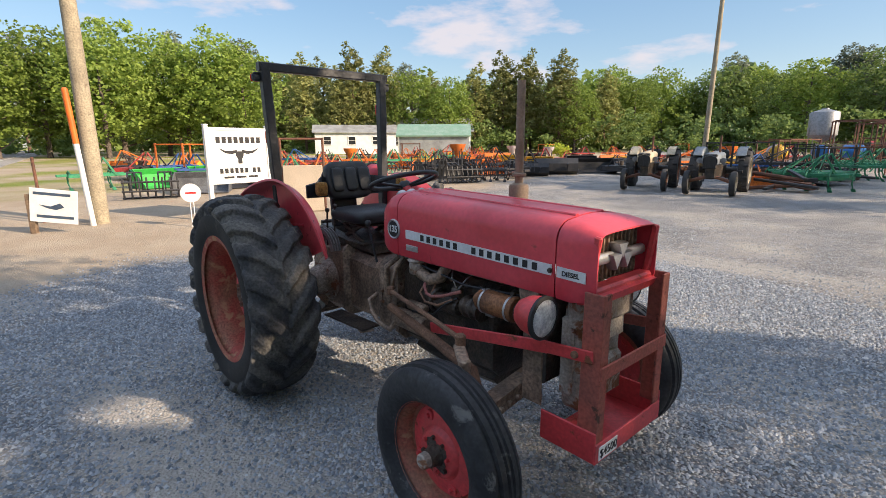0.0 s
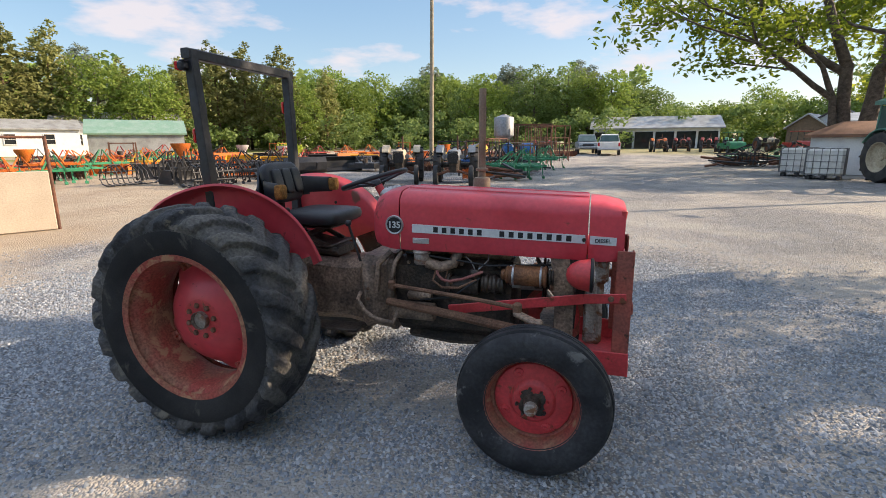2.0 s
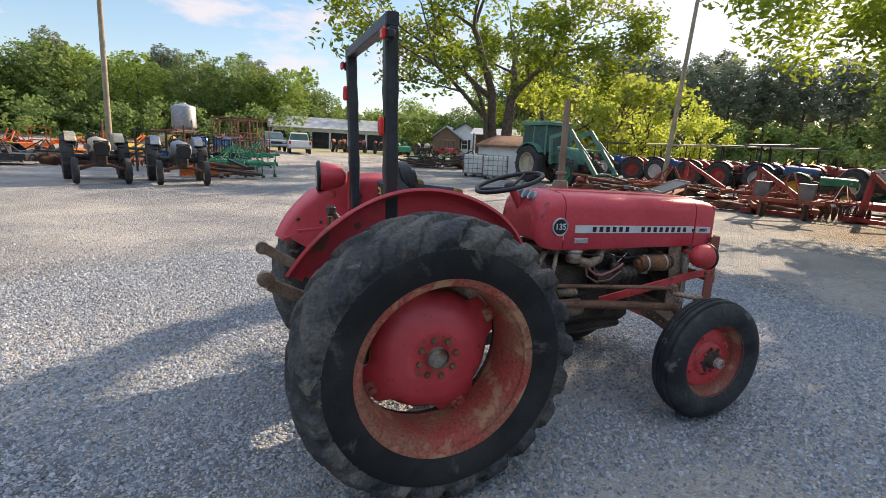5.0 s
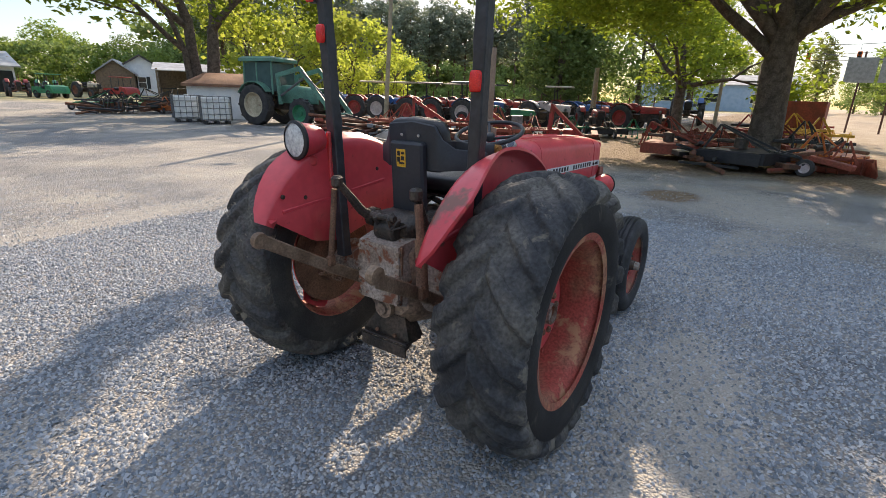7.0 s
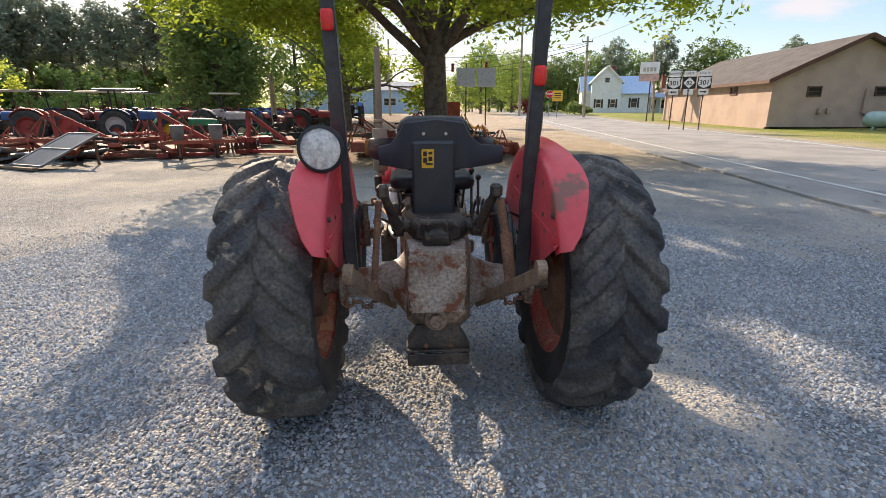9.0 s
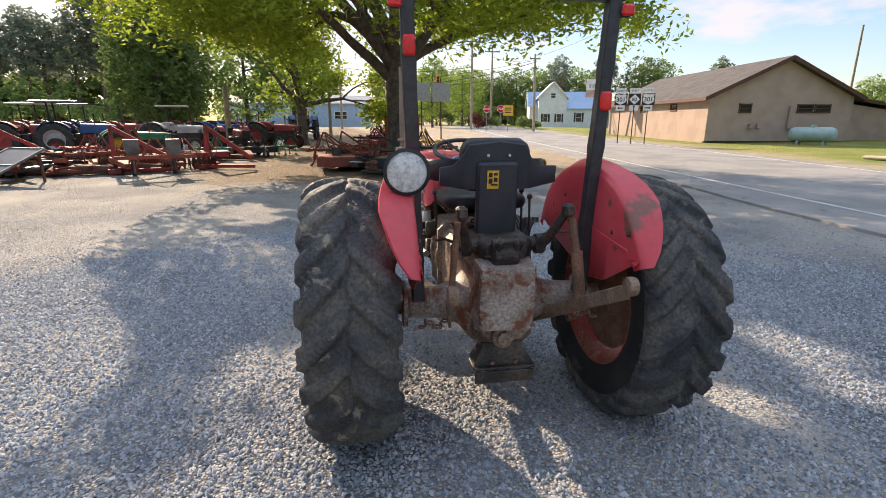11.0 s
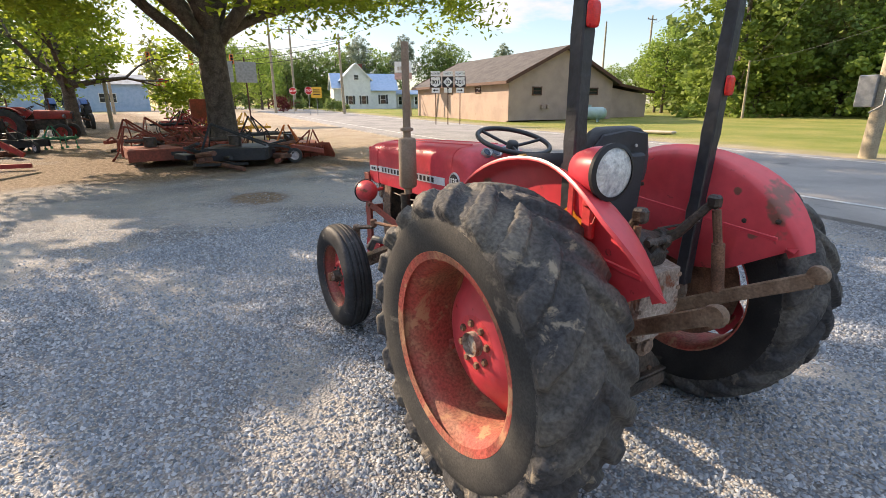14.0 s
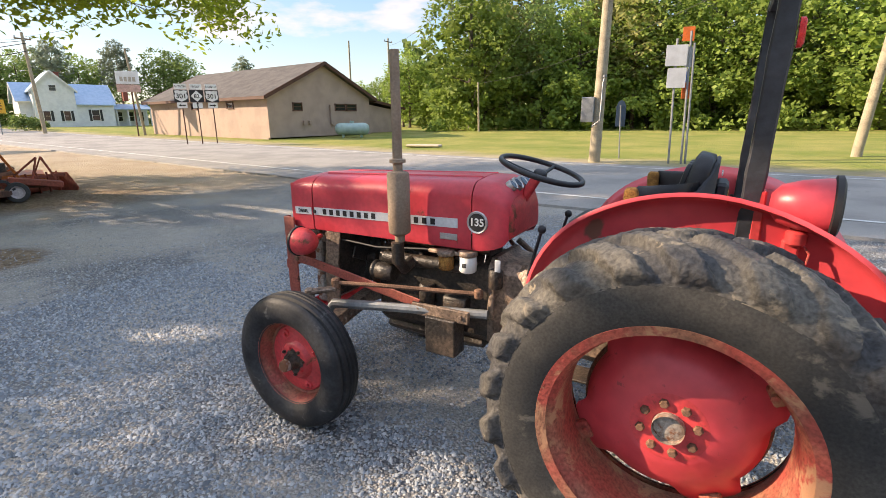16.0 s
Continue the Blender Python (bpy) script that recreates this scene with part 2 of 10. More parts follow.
dynamo_mat = surf("orange-rusted dynamo steel", (0.26, 0.115, 0.05), (0.14, 0.065, 0.035), 0.6, 0.3, 9, grain=90, grain_amt=0.35, bump=0.3)
hose_mat = surf("faded red rubber hose", (0.34, 0.13, 0.11), (0.24, 0.08, 0.07), 0.7, 0, 9, bump=0.1)
cast_pale = surf("flaking grey casting", (0.40, 0.36, 0.32), (0.24, 0.19, 0.155), 0.5, 0.15, 7, grain=80, grain_amt=0.3, bump=0.35,
                 wear=(0.22, 0.095, 0.05), wear_at=0.53, wear_scale=9)
rubber = surf("dusty rubber", (0.013, 0.013, 0.014), (0.028, 0.027, 0.027), 0.72, 0, 4, grain=120, grain_amt=0.2, bump=0.12,
              wear=(0.085, 0.078, 0.068), wear_at=0.60, wear_scale=5, spec=0.3)
rubber_front = surf("front tyre rubber", (0.014, 0.015, 0.018), (0.035, 0.036, 0.040), 0.62, 0, 6, grain=60, grain_amt=0.3, bump=0.2,
                    wear=(0.13, 0.128, 0.125), wear_at=0.60, wear_scale=7, spec=0.4)
rubber_lug = surf("scuffed tread rubber", (0.036, 0.037, 0.041), (0.105, 0.098, 0.088), 0.66, 0, 5, grain=70, grain_amt=0.4, bump=0.5,
                  wear=(0.16, 0.145, 0.12), wear_at=0.60, wear_scale=9, spec=0.35)
# left tyre's copies: dust and its sunlit paleness both put into the colour
rubber_dust_lit = surf("dusty rubber, sunlit tone", (0.034, 0.034, 0.034), (0.060, 0.057, 0.052), 0.75, 0, 4, grain=120, grain_amt=0.25, bump=0.12,
                    wear=(0.12, 0.11, 0.095), wear_at=0.585, wear_scale=5, spec=0.3)
lug_dust_lit = surf("dusty tread rubber, sunlit tone", (0.045, 0.045, 0.048), (0.115, 0.105, 0.09), 0.7, 0, 4, grain=70, grain_amt=0.4, bump=0.5,
                 wear=(0.25, 0.215, 0.165), wear_at=0.585, wear_scale=9, spec=0.35)
cast_grey = surf("weathered grey-brown casting", (0.36, 0.30, 0.26), (0.21, 0.155, 0.12), 0.55, 0.1, 8, grain=70, grain_amt=0.4, bump=0.45,
                 wear=(0.20, 0.075, 0.04), wear_at=0.54, wear_scale=8)
link_steel = surf("bare brown link steel", (0.25, 0.175, 0.12), (0.15, 0.095, 0.06), 0.6, 0.25, 9, grain=90, grain_amt=0.3, bump=0.25)
rubber_far = surf("old tyre rubber", (0.028, 0.028, 0.030), (0.05, 0.048, 0.046), 0.8, 0, 5, bump=0.1)
black_tape = surf("black taped tube", (0.022, 0.024, 0.030), (0.035, 0.037, 0.045), 0.45, 0, 8, grain=30, grain_amt=0.25, bump=0.35)
black_vinyl = surf("black vinyl", (0.016, 0.018, 0.022), (0.026, 0.028, 0.033), 0.48, 0, 12, grain=220, grain_amt=0.15, bump=0.12)
black_panel = surf("black painted panel", (0.020, 0.024, 0.032), (0.030, 0.034, 0.042), 0.55, 0, 6, grain=90, grain_amt=0.12, bump=0.04)
foam = surf("yellow torn foam", (0.34, 0.17, 0.04), (0.20, 0.09, 0.02), 0.95, 0, 30, grain=160, grain_amt=0.4, bump=0.6)
chrome = surf("dull silver trim", (0.52, 0.52, 0.53), (0.40, 0.40, 0.41), 0.35, 0.7, 10, grain=100, grain_amt=0.1, bump=0.03)
silver = surf("silver decal", (0.66, 0.68, 0.70), (0.56, 0.58, 0.61), 0.5, 0.1, 10, grain=60, grain_amt=0.08, bump=0.02)
dark_ink = surf("black lettering", (0.015, 0.015, 0.018), None, 0.6, 0, 20, grain_amt=0.1, bump=0)
galv = surf("dull galvanised steel", (0.32, 0.33, 0.34), (0.24, 0.25, 0.26), 0.5, 0.6, 6, grain=60, grain_amt=0.12, bump=0.05)
muffler_mat = surf("heat-browned muffler", (0.27, 0.205, 0.15), (0.19, 0.135, 0.095), 0.75, 0.1, 4, grain=90, grain_amt=0.15, bump=0.2)
lens_mat = surf("ribbed lamp lens", (0.62, 0.64, 0.66), (0.42, 0.44, 0.47), 0.12, 0.2, 30, grain=90, grain_amt=0.2, bump=0.45)
gauge_face = surf("dark dial glass", (0.05, 0.07, 0.10), (0.10, 0.13, 0.17), 0.15, 0, 40, bump=0.02)
refl_red = surf("red reflector", (0.75, 0.03, 0.02), (0.62, 0.02, 0.02), 0.25, 0, 20, grain=200, grain_amt=0.15, bump=0.3, glow=((1, 0.03, 0.02), 0.0))
amber = surf("amber lens", (0.55, 0.22, 0.03), (0.4, 0.15, 0.02), 0.25, 0, 30, bump=0.1)
white_paint = surf("white paint", (0.78, 0.77, 0.74), (0.70, 0.69, 0.66), 0.5, 0, 3, grain=40, grain_amt=0.05, bump=0.03)
white_vinyl = surf("white plastic board", (0.80, 0.80, 0.79), (0.72, 0.71, 0.69), 0.45, 0, 2, grain=30, grain_amt=0.04, bump=0.02)
yellow_mat = surf("yellow sign", (0.72, 0.42, 0.03), (0.62, 0.36, 0.03), 0.5, 0, 10, bump=0.02)
orange_mat = surf("orange paint", (0.75, 0.16, 0.02), (0.6, 0.13, 0.02), 0.5, 0, 6, grain=60, grain_amt=0.15, bump=0.05, wear=RUST, wear_at=0.68)
stop_red = surf("stop sign red", (0.62, 0.02, 0.02), None, 0.45, 0, 4, bump=0.02)


def scuffed(mat_, name, spots, colour):
    """A copy of a paint with bare, scraped spots of ragged outline: centre, radii."""
    m = mat_.copy()
    m.name = name
    nt = m.node_tree
    L = nt.links.new
    p = nt.nodes["Principled BSDF"]
    col = p.inputs["Base Color"].links[0].from_socket
    geo = nt.nodes.new("ShaderNodeNewGeometry")
    n = nt.nodes.new("ShaderNodeTexNoise")
    n.inputs["Scale"].default_value, n.inputs["Detail"].default_value = 22, 6
    L(geo.outputs["Position"], n.inputs["Vector"])
    for c, r, tilt in spots:
        mp = nt.nodes.new("ShaderNodeMapping")
        mp.vector_type = "TEXTURE"
        mp.inputs["Location"].default_value, mp.inputs["Scale"].default_value = c, r
        mp.inputs["Rotation"].default_value = (0, radians(tilt), 0)
        L(geo.outputs["Position"], mp.inputs["Vector"])
        ln = nt.nodes.new("ShaderNodeVectorMath")
        ln.operation = "LENGTH"
        L(mp.outputs[0], ln.inputs[0])
        ad = nt.nodes.new("ShaderNodeMath")
        ad.operation = "MULTIPLY_ADD"
        ad.inputs[1].default_value = 1.5
        L(n.outputs["Fac"], ad.inputs[0])
        L(ln.outputs["Value"], ad.inputs[2])
        rg = nt.nodes.new("ShaderNodeMapRange")
        for i, v in enumerate((1.75, 1.45, 0.0, 0.9)):
            rg.inputs[i + 1].default_value = v
        L(ad.outputs[0], rg.inputs[0])
        mx = nt.nodes.new("ShaderNodeMixRGB")
        mx.inputs[2].default_value = (*colour, 1)
        L(rg.outputs[0], mx.inputs[0])
        L(col, mx.inputs[1])
        col = mx.outputs[0]
    L(col, p.inputs["Base Color"])
    return m


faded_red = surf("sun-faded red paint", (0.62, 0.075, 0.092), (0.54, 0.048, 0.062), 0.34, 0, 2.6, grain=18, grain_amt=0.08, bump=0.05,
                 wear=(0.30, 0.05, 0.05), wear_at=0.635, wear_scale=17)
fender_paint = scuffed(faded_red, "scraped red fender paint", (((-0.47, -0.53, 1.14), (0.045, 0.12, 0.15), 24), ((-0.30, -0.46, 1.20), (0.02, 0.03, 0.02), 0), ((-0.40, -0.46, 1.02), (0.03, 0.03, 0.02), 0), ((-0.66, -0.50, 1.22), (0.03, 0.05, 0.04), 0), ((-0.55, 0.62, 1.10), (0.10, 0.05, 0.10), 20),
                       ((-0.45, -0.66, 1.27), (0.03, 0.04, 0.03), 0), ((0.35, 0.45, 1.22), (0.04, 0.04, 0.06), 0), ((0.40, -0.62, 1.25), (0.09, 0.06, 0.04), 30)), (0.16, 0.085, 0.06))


# ---- ground ----
# packed fines where wheels have run: centre, radii, turn in degrees
PACKED = ((0.9, -1.3, 1.35, 0.42, 4), (0.95, 0.0, 1.15, 0.5, 0), (1.05, 1.2, 0.85, 0.32, -8), (-0.2, -1.45, 0.6, 0.28, 20), (3.7, 1.9, 1.0, 0.5, 25),
          (4.7, -1.3, 1.1, 0.5, -15), (2.8, -3.9, 1.2, 0.4, 10), (-3.6, -2.2, 0.9, 0.35, 40), (6.3, 0.9, 1.3, 0.7, 30), (5.2, 3.4, 1.7, 0.5, 20),
          (-1.4, -4.1, 1.3, 0.4, -10), (7.5, -1.5, 1.6, 0.6, 10), (0.5, 5.2, 1.8, 0.5, 12), (-4.6, 2.4, 1.2, 0.4, 70))


def ground_material():
    m = bpy.data.materials.new("crushed stone, dirt and grass")
    m.use_nodes = True
    nt = m.node_tree
    L = nt.links.new
    p = nt.nodes["Principled BSDF"]
    geo = nt.nodes.new("ShaderNodeNewGeometry")
    sep = nt.nodes.new("ShaderNodeSeparateXYZ")
    L(geo.outputs["Position"], sep.inputs[0])
    pos = geo.outputs["Position"]

    def noise_of(scale, detail=5, rough=0.5):
        n = nt.nodes.new("ShaderNodeTexNoise")
        n.inputs["Scale"].default_value, n.inputs["Detail"].default_value, n.inputs["Roughness"].default_value = scale, detail, rough
        L(pos, n.inputs["Vector"])
        return n.outputs["Fac"]

    def remap(sock, a, b, c=0.0, d=1.0):
        r = nt.nodes.new("ShaderNodeMapRange")
        for i, v in enumerate((a, b, c, d)):
            r.inputs[i + 1].default_value = v
        L(sock, r.inputs[0])
        return r.outputs[0]

    def op(kind, a, b):
        n = nt.nodes.new("ShaderNodeMath")
        n.operation = kind
        for i, v in enumerate((a, b)):
            if isinstance(v, (int, float)):
                n.inputs[i].default_value = v
            else:
                L(v, n.inputs[i])
        return n.outputs[0]

    def mix(f, a, b, blend="MIX"):
        n = nt.nodes.new("ShaderNodeMixRGB")
        n.blend_type = blend
        for i, v in enumerate((f, a, b)):
            if isinstance(v, tuple):
                n.inputs[i].default_value = (*v, 1)
            elif isinstance(v, (int, float)):
                n.inputs[i].default_value = v
            else:
                L(v, n.inputs[i])
        return n.outputs[0]

    def line(ax, ay, c):
        """ax*x + ay*y + c with an uneven edge"""
        s = op("ADD", op("MULTIPLY", sep.outputs[0], ax), op("MULTIPLY", sep.outputs[1], ay))
        wob = op("MULTIPLY", op("SUBTRACT", noise_of(0.45, 5, 0.6), 0.5), 5.0)
        return op("ADD", op("ADD", s, c), wob)

    vor = nt.nodes.new("ShaderNodeTexVoronoi")
    vor.inputs["Scale"].default_value = 60
    vor.inputs["Randomness"].default_value = 1
    L(pos, vor.inputs["Vector"])
    vg = nt.nodes.new("ShaderNodeSeparateColor")
    L(vor.outputs["Color"], vg.inputs[0])
    stone = mix(remap(vg.outputs[0], 0, 1), (0.20, 0.205, 0.21), (0.62, 0.59, 0.54))
    # shade in the gaps between stones, put into the colour
    stone = mix(remap(vor.outputs["Distance"], 0.30, 0.60), stone, (0.09, 0.092, 0.10))
    stone = mix(op("MULTIPLY", remap(noise_of(0.42, 6), 0.44, 0.62), 0.62), stone, (0.52, 0.47, 0.395))
    stone = mix(op("MULTIPLY", remap(noise_of(2.3, 4), 0.52, 0.68), 0.35), stone, (0.335, 0.35, 0.375))
    stone = mix(remap(noise_of(26, 3, 0.75), 0.42, 0.66, 0, 0.5), stone, (0.22, 0.225, 0.235))
    stone = mix(remap(noise_of(41, 2, 0.7), 0.58, 0.72, 0, 0.45), stone, (0.78, 0.75, 0.70))
    # packed fines with few loose stones
    fines = mix(remap(noise_of(9, 5, 0.65), 0.35, 0.65), (0.46, 0.43, 0.385), (0.33, 0.315, 0.29))
    fines = mix(remap(noise_of(70, 3, 0.7), 0.5, 0.7, 0, 0.5), fines, (0.58, 0.56, 0.53))
    ragged = op("MULTIPLY", op("SUBTRACT", noise_of(3.2, 6, 0.65), 0.5), 1.7)
    packed = None
    for px, py, rx, ry, turn in PACKED:
        mp = nt.nodes.new("ShaderNodeMapping")
        mp.vector_type = "TEXTURE"
        mp.inputs["Location"].default_value, mp.inputs["Scale"].default_value = (px, py, 0), (rx, ry, 50)
        mp.inputs["Rotation"].default_value = (0, 0, radians(turn))
        L(pos, mp.inputs["Vector"])
        ln = nt.nodes.new("ShaderNodeVectorMath")
        ln.operation = "LENGTH"
        L(mp.outputs[0], ln.inputs[0])
        one = remap(op("ADD", ln.outputs["Value"], ragged), 1.15, 0.65)
        packed = one if packed is None else op("MAXIMUM", packed, one)
    stone = mix(op("MULTIPLY", packed, 0.62), stone, fines)
    dirt = mix(remap(noise_of(0.8, 7, 0.6), 0.35, 0.65), (0.38, 0.30, 0.215), (0.48, 0.40, 0.30))
    dirt = mix(remap(noise_of(30, 4), 0.35, 0.7, 0, 0.45), dirt, (0.30, 0.24, 0.18))
    litter = mix(remap(noise_of(14, 6, 0.7), 0.4, 0.6), (0.13, 0.09, 0.055), (0.29, 0.215, 0.145))
    grass = mix(remap(noise_of(0.35, 6, 0.6), 0.35, 0.65), (0.20, 0.24, 0.045), (0.37, 0.33, 0.10))
    grass = mix(remap(noise_of(25, 4, 0.7), 0.4, 0.65, 0, 0.5), grass, (0.075, 0.115, 0.02))
    # dirt strip by the sign board, leaf litter under the roadside trees, lawn past the road and far off
    col = mix(remap(line(-1, -0.38, -4.7), -0.7, 0.9), stone, dirt)
    under = op("MULTIPLY", remap(line(1, 0.0, -10.2), -0.6, 1.0), remap(line(0, -1, 5.2), -0.6, 1.0))
    col = mix(under, col, litter)
    leafy = op("ADD", op("POWER", op("SUBTRACT", sep.outputs[0], 7.5), 2.0), op("MULTIPLY", op("POWER", op("SUBTRACT", sep.outputs[1], 0.06), 2.0), 1.6))
    col = mix(remap(op("ADD", leafy, op("MULTIPLY", noise_of(5, 5), 0.5)), 0.70, 0.48, 0, 0.95), col, litter)
    far = remap(line(0.55, 0.83, -42), -3, 4)
    col = mix(far, col, mix(0.5, grass, dirt))
    west = op("MULTIPLY", remap(line(-1, -0.25, -17), -1.5, 2), remap(noise_of(0.16, 5), 0.44, 0.56))
    col = mix(west, col, grass)
    shoulder = remap(line(0.10, -1, -5.2), -0.6, 1.0)
    shoulder = op("MULTIPLY", shoulder, remap(line(1, 0, -9), -1, 2))
    col = mix(shoulder, col, dirt)
    lawn = remap(line(-0.12, -1, -14.3), -1.0, 0.4)
    dry = op("MULTIPLY", lawn, remap(line(0.12, 1, 15.6), -1.2, 0.8, 0, 0.75))
    col = mix(lawn, col, grass)
    col = mix(dry, col, dirt)
    L(col, p.inputs["Base Color"])
    p.inputs["Roughness"].default_value = 0.9
    p.inputs["Specular IOR Level"].default_value = 0.25
    bp = nt.nodes.new("ShaderNodeBump")
    bp.inputs["Strength"].default_value, bp.inputs["Distance"].default_value = 1.0, 0.014
    bp.invert = True
    L(op("ADD", vor.outputs["Distance"], op("MULTIPLY", noise_of(120, 3), 0.5)), bp.inputs["Height"])
    L(bp.outputs["Normal"], p.inputs["Normal"])
    return m


ground_mat = ground_material()
asphalt = surf("weathered asphalt", (0.30, 0.285, 0.268), (0.225, 0.215, 0.205), 0.85, 0, 0.7, grain=90, grain_amt=0.3, bump=0.3,
               wear=(0.15, 0.147, 0.145), wear_at=0.62, wear_scale=1.5)
line_mat = surf("worn white road paint", (0.62, 0.62, 0.60), (0.45, 0.45, 0.44), 0.7, 0, 3, grain=60, grain_amt=0.25, bump=0.1)

bm = B()
radii = [0.01, 1, 2, 3.5, 5, 6] + [6 * 1.17 ** k for k in range(1, 34)]
rows = [[V((r * math.cos(6.283185 * i / 90), r * math.sin(6.283185 * i / 90), gz(r, 0))) for i in range(90)] for r in radii]
loft(bm, rows, True, False)
solid("ground", bm, ground_mat, Matrix.Identity(4), "grey crushed-stone yard with tan dirt edges and lawn beyond", "ground", kind="structure")


def strip(y_a, y_b, slope_a, slope_b, z, x0=-160, x1=260, step=1.5, rag=0.0):
    """A ribbon along the road, from one edge line to the other."""
    bm = B()
    rows = []
    x = x0
    while x <= x1:
        ya, yb = y_a + slope_a * x, y_b + slope_b * x
        if rag:
            ya += rag * (noise.noise((x * 0.7, 3.1, 0)) + 0.6 * noise.noise((x * 2.9, 7.7, 0)))
        n = 2 if abs(ya - yb) < 1 else 8
        row = [V((x, ya + (yb - ya) * k / n, 0)) for k in range(n + 1)]
        for v in row:
            v.z = gz(v.x, v.y) + z
        if rag:
            row = [V((row[0].x, row[0].y + 0.02, row[0].z - z - 0.03))] + row
        rows.append(row)
        x += step
    return loft(bm, rows, False, False)


solid("road", strip(-6.15, -13.9, -0.105, -0.122, 0.045, rag=0.10), asphalt, Matrix.Identity(4),
      "two-lane grey asphalt road with a ragged edge", "road", kind="structure")
solid("road_marking", strip(-7.30, -7.42, -0.105, -0.105, 0.052), line_mat, Matrix.Identity(4),
      "worn white edge line painted on the road", "road marking", kind="structure")
solid("road_marking", strip(-13.2, -13.32, -0.122, -0.122, 0.052), line_mat, Matrix.Identity(4),
      "worn white far edge line painted on the road", "road marking", kind="structure")


# ---- the red tractor ----
TRACTOR = thing("tractor", Matrix.Identity(4), "old faded-red farm tractor with rusty wheels and black roll bar", "tractor")
Y_AXIS = Matrix.Rotation(radians(-90), 4, "X")


def wheel_m(x, y, z, side):
    """Wheel space: z of the turned shape points outward, to that side."""
    return Matrix.Translation((x, y, z)) @ Matrix.Rotation(radians(-90 * side), 4, "X")


def lug_tyre(bm, m, R, half):
    """Tractor tyre: the turned carcass with its side walls, under the tread."""
    prof = [(0.375, 0.86), (0.40, 0.90), (0.43, 0.97), (0.47, 1.0), (0.505, 1.0), (0.534, 0.984), (0.55, 0.93), (0.56, 0.80), (R - 0.075, 0.5)]
    prof = [(r, half * w) for r, w in prof] + [(R - 0.072, 0)] + [(r, -half * w) for r, w in prof[::-1]]
    return lathe(bm, prof, 72, m)


def tread_band(m, R, half, lugs, rng):
    """The tread as one worn skin: a crowned band with low rounded bars that run from the middle over the shoulders."""
    key = [(0.530, 0.988), (0.552, 0.965), (0.574, 0.925), (R - 0.066, 0.86), (R - 0.050, 0.75), (R - 0.039, 0.55), (R - 0.033, 0.28), (R - 0.032, 0.0)]
    pts = np.array([(r, half * w) for r, w in key] + [(r, -half * w) for r, w in key[-2::-1]])
    d = np.r_[0, np.cumsum(np.hypot(*np.diff(pts, axis=0).T))]
    q = np.linspace(0, d[-1], 65)
    r, z = np.interp(q, d, pts[:, 0]), np.interp(q, d, pts[:, 1])
    tr, tz = np.gradient(r), np.gradient(z)
    ln = np.hypot(tr, tz)
    nr, nz = -tz / ln, tr / ln
    if nr[32] < 0:
        nr, nz = -nr, -nz
    u = 1 - 2 * q / d[-1]
    n = 560
    th = np.arange(n) * 2 * np.pi / n
    T, U = np.meshgrid(th, u, indexing="ij")
    height = np.zeros_like(T)
    pitch = 2 * np.pi / lugs

    def soft(x):
        x = np.clip(x, 0, 1)
        return x * x * (3 - 2 * x)

    for row in (1, -1):
        worn = rng.uniform(0.72, 1.0, lugs)
        lean = rng.normal(0, 0.012, lugs)
        f = (U * row + 0.07) / 1.07
        ang = 0.30 - 0.50 * f + 0.12 * f * f
        k = np.round((T - ang) / pitch - (0.5 if row > 0 else 0.0))
        i = k.astype(int) % lugs
        off = (T - ang - (k + (0.5 if row > 0 else 0.0)) * pitch + lean[i]) * R
        wave = 0.004 * np.sin(23 * f + 7 * i) + 0.003 * np.sin(61 * f + 3 * i)
        hw = 0.027 + 0.020 * f + wave
        side = soft(1 - (np.abs(off) - hw) / np.where(off > 0, 0.016, 0.030))
        ends = soft(f / 0.10) * soft((1.0 - f) / 0.16)
        h = 0.034 * worn[i] * side * ends * (1 - 0.06 * np.sin(37 * T + 5 * i) * np.cos(29 * U))
        height = np.maximum(height, np.where(f > 0, h, 0))
    height += 0.0016 * np.sin(91 * T + 13 * U) * np.sin(47 * U + 3 * np.sin(17 * T))
    rr, zz = r[None] + nr[None] * height, z[None] + nz[None] * height
    v = np.stack([rr * np.cos(T), rr * np.sin(T), zz], -1).reshape(-1, 3)
    mat_ = np.array(m)
    v = v @ mat_[:3, :3].T + mat_[:3, 3]
    a = (np.arange(n)[:, None] * 65 + np.arange(64)[None])
    b = ((np.arange(n)[:, None] + 1) % n * 65 + np.arange(64)[None])
    f = np.stack([a, b, b + 1, a + 1], -1).reshape(-1, 4)
    if np.linalg.det(mat_[:3, :3]) > 0:
        f = f[:, ::-1]
    return v, f


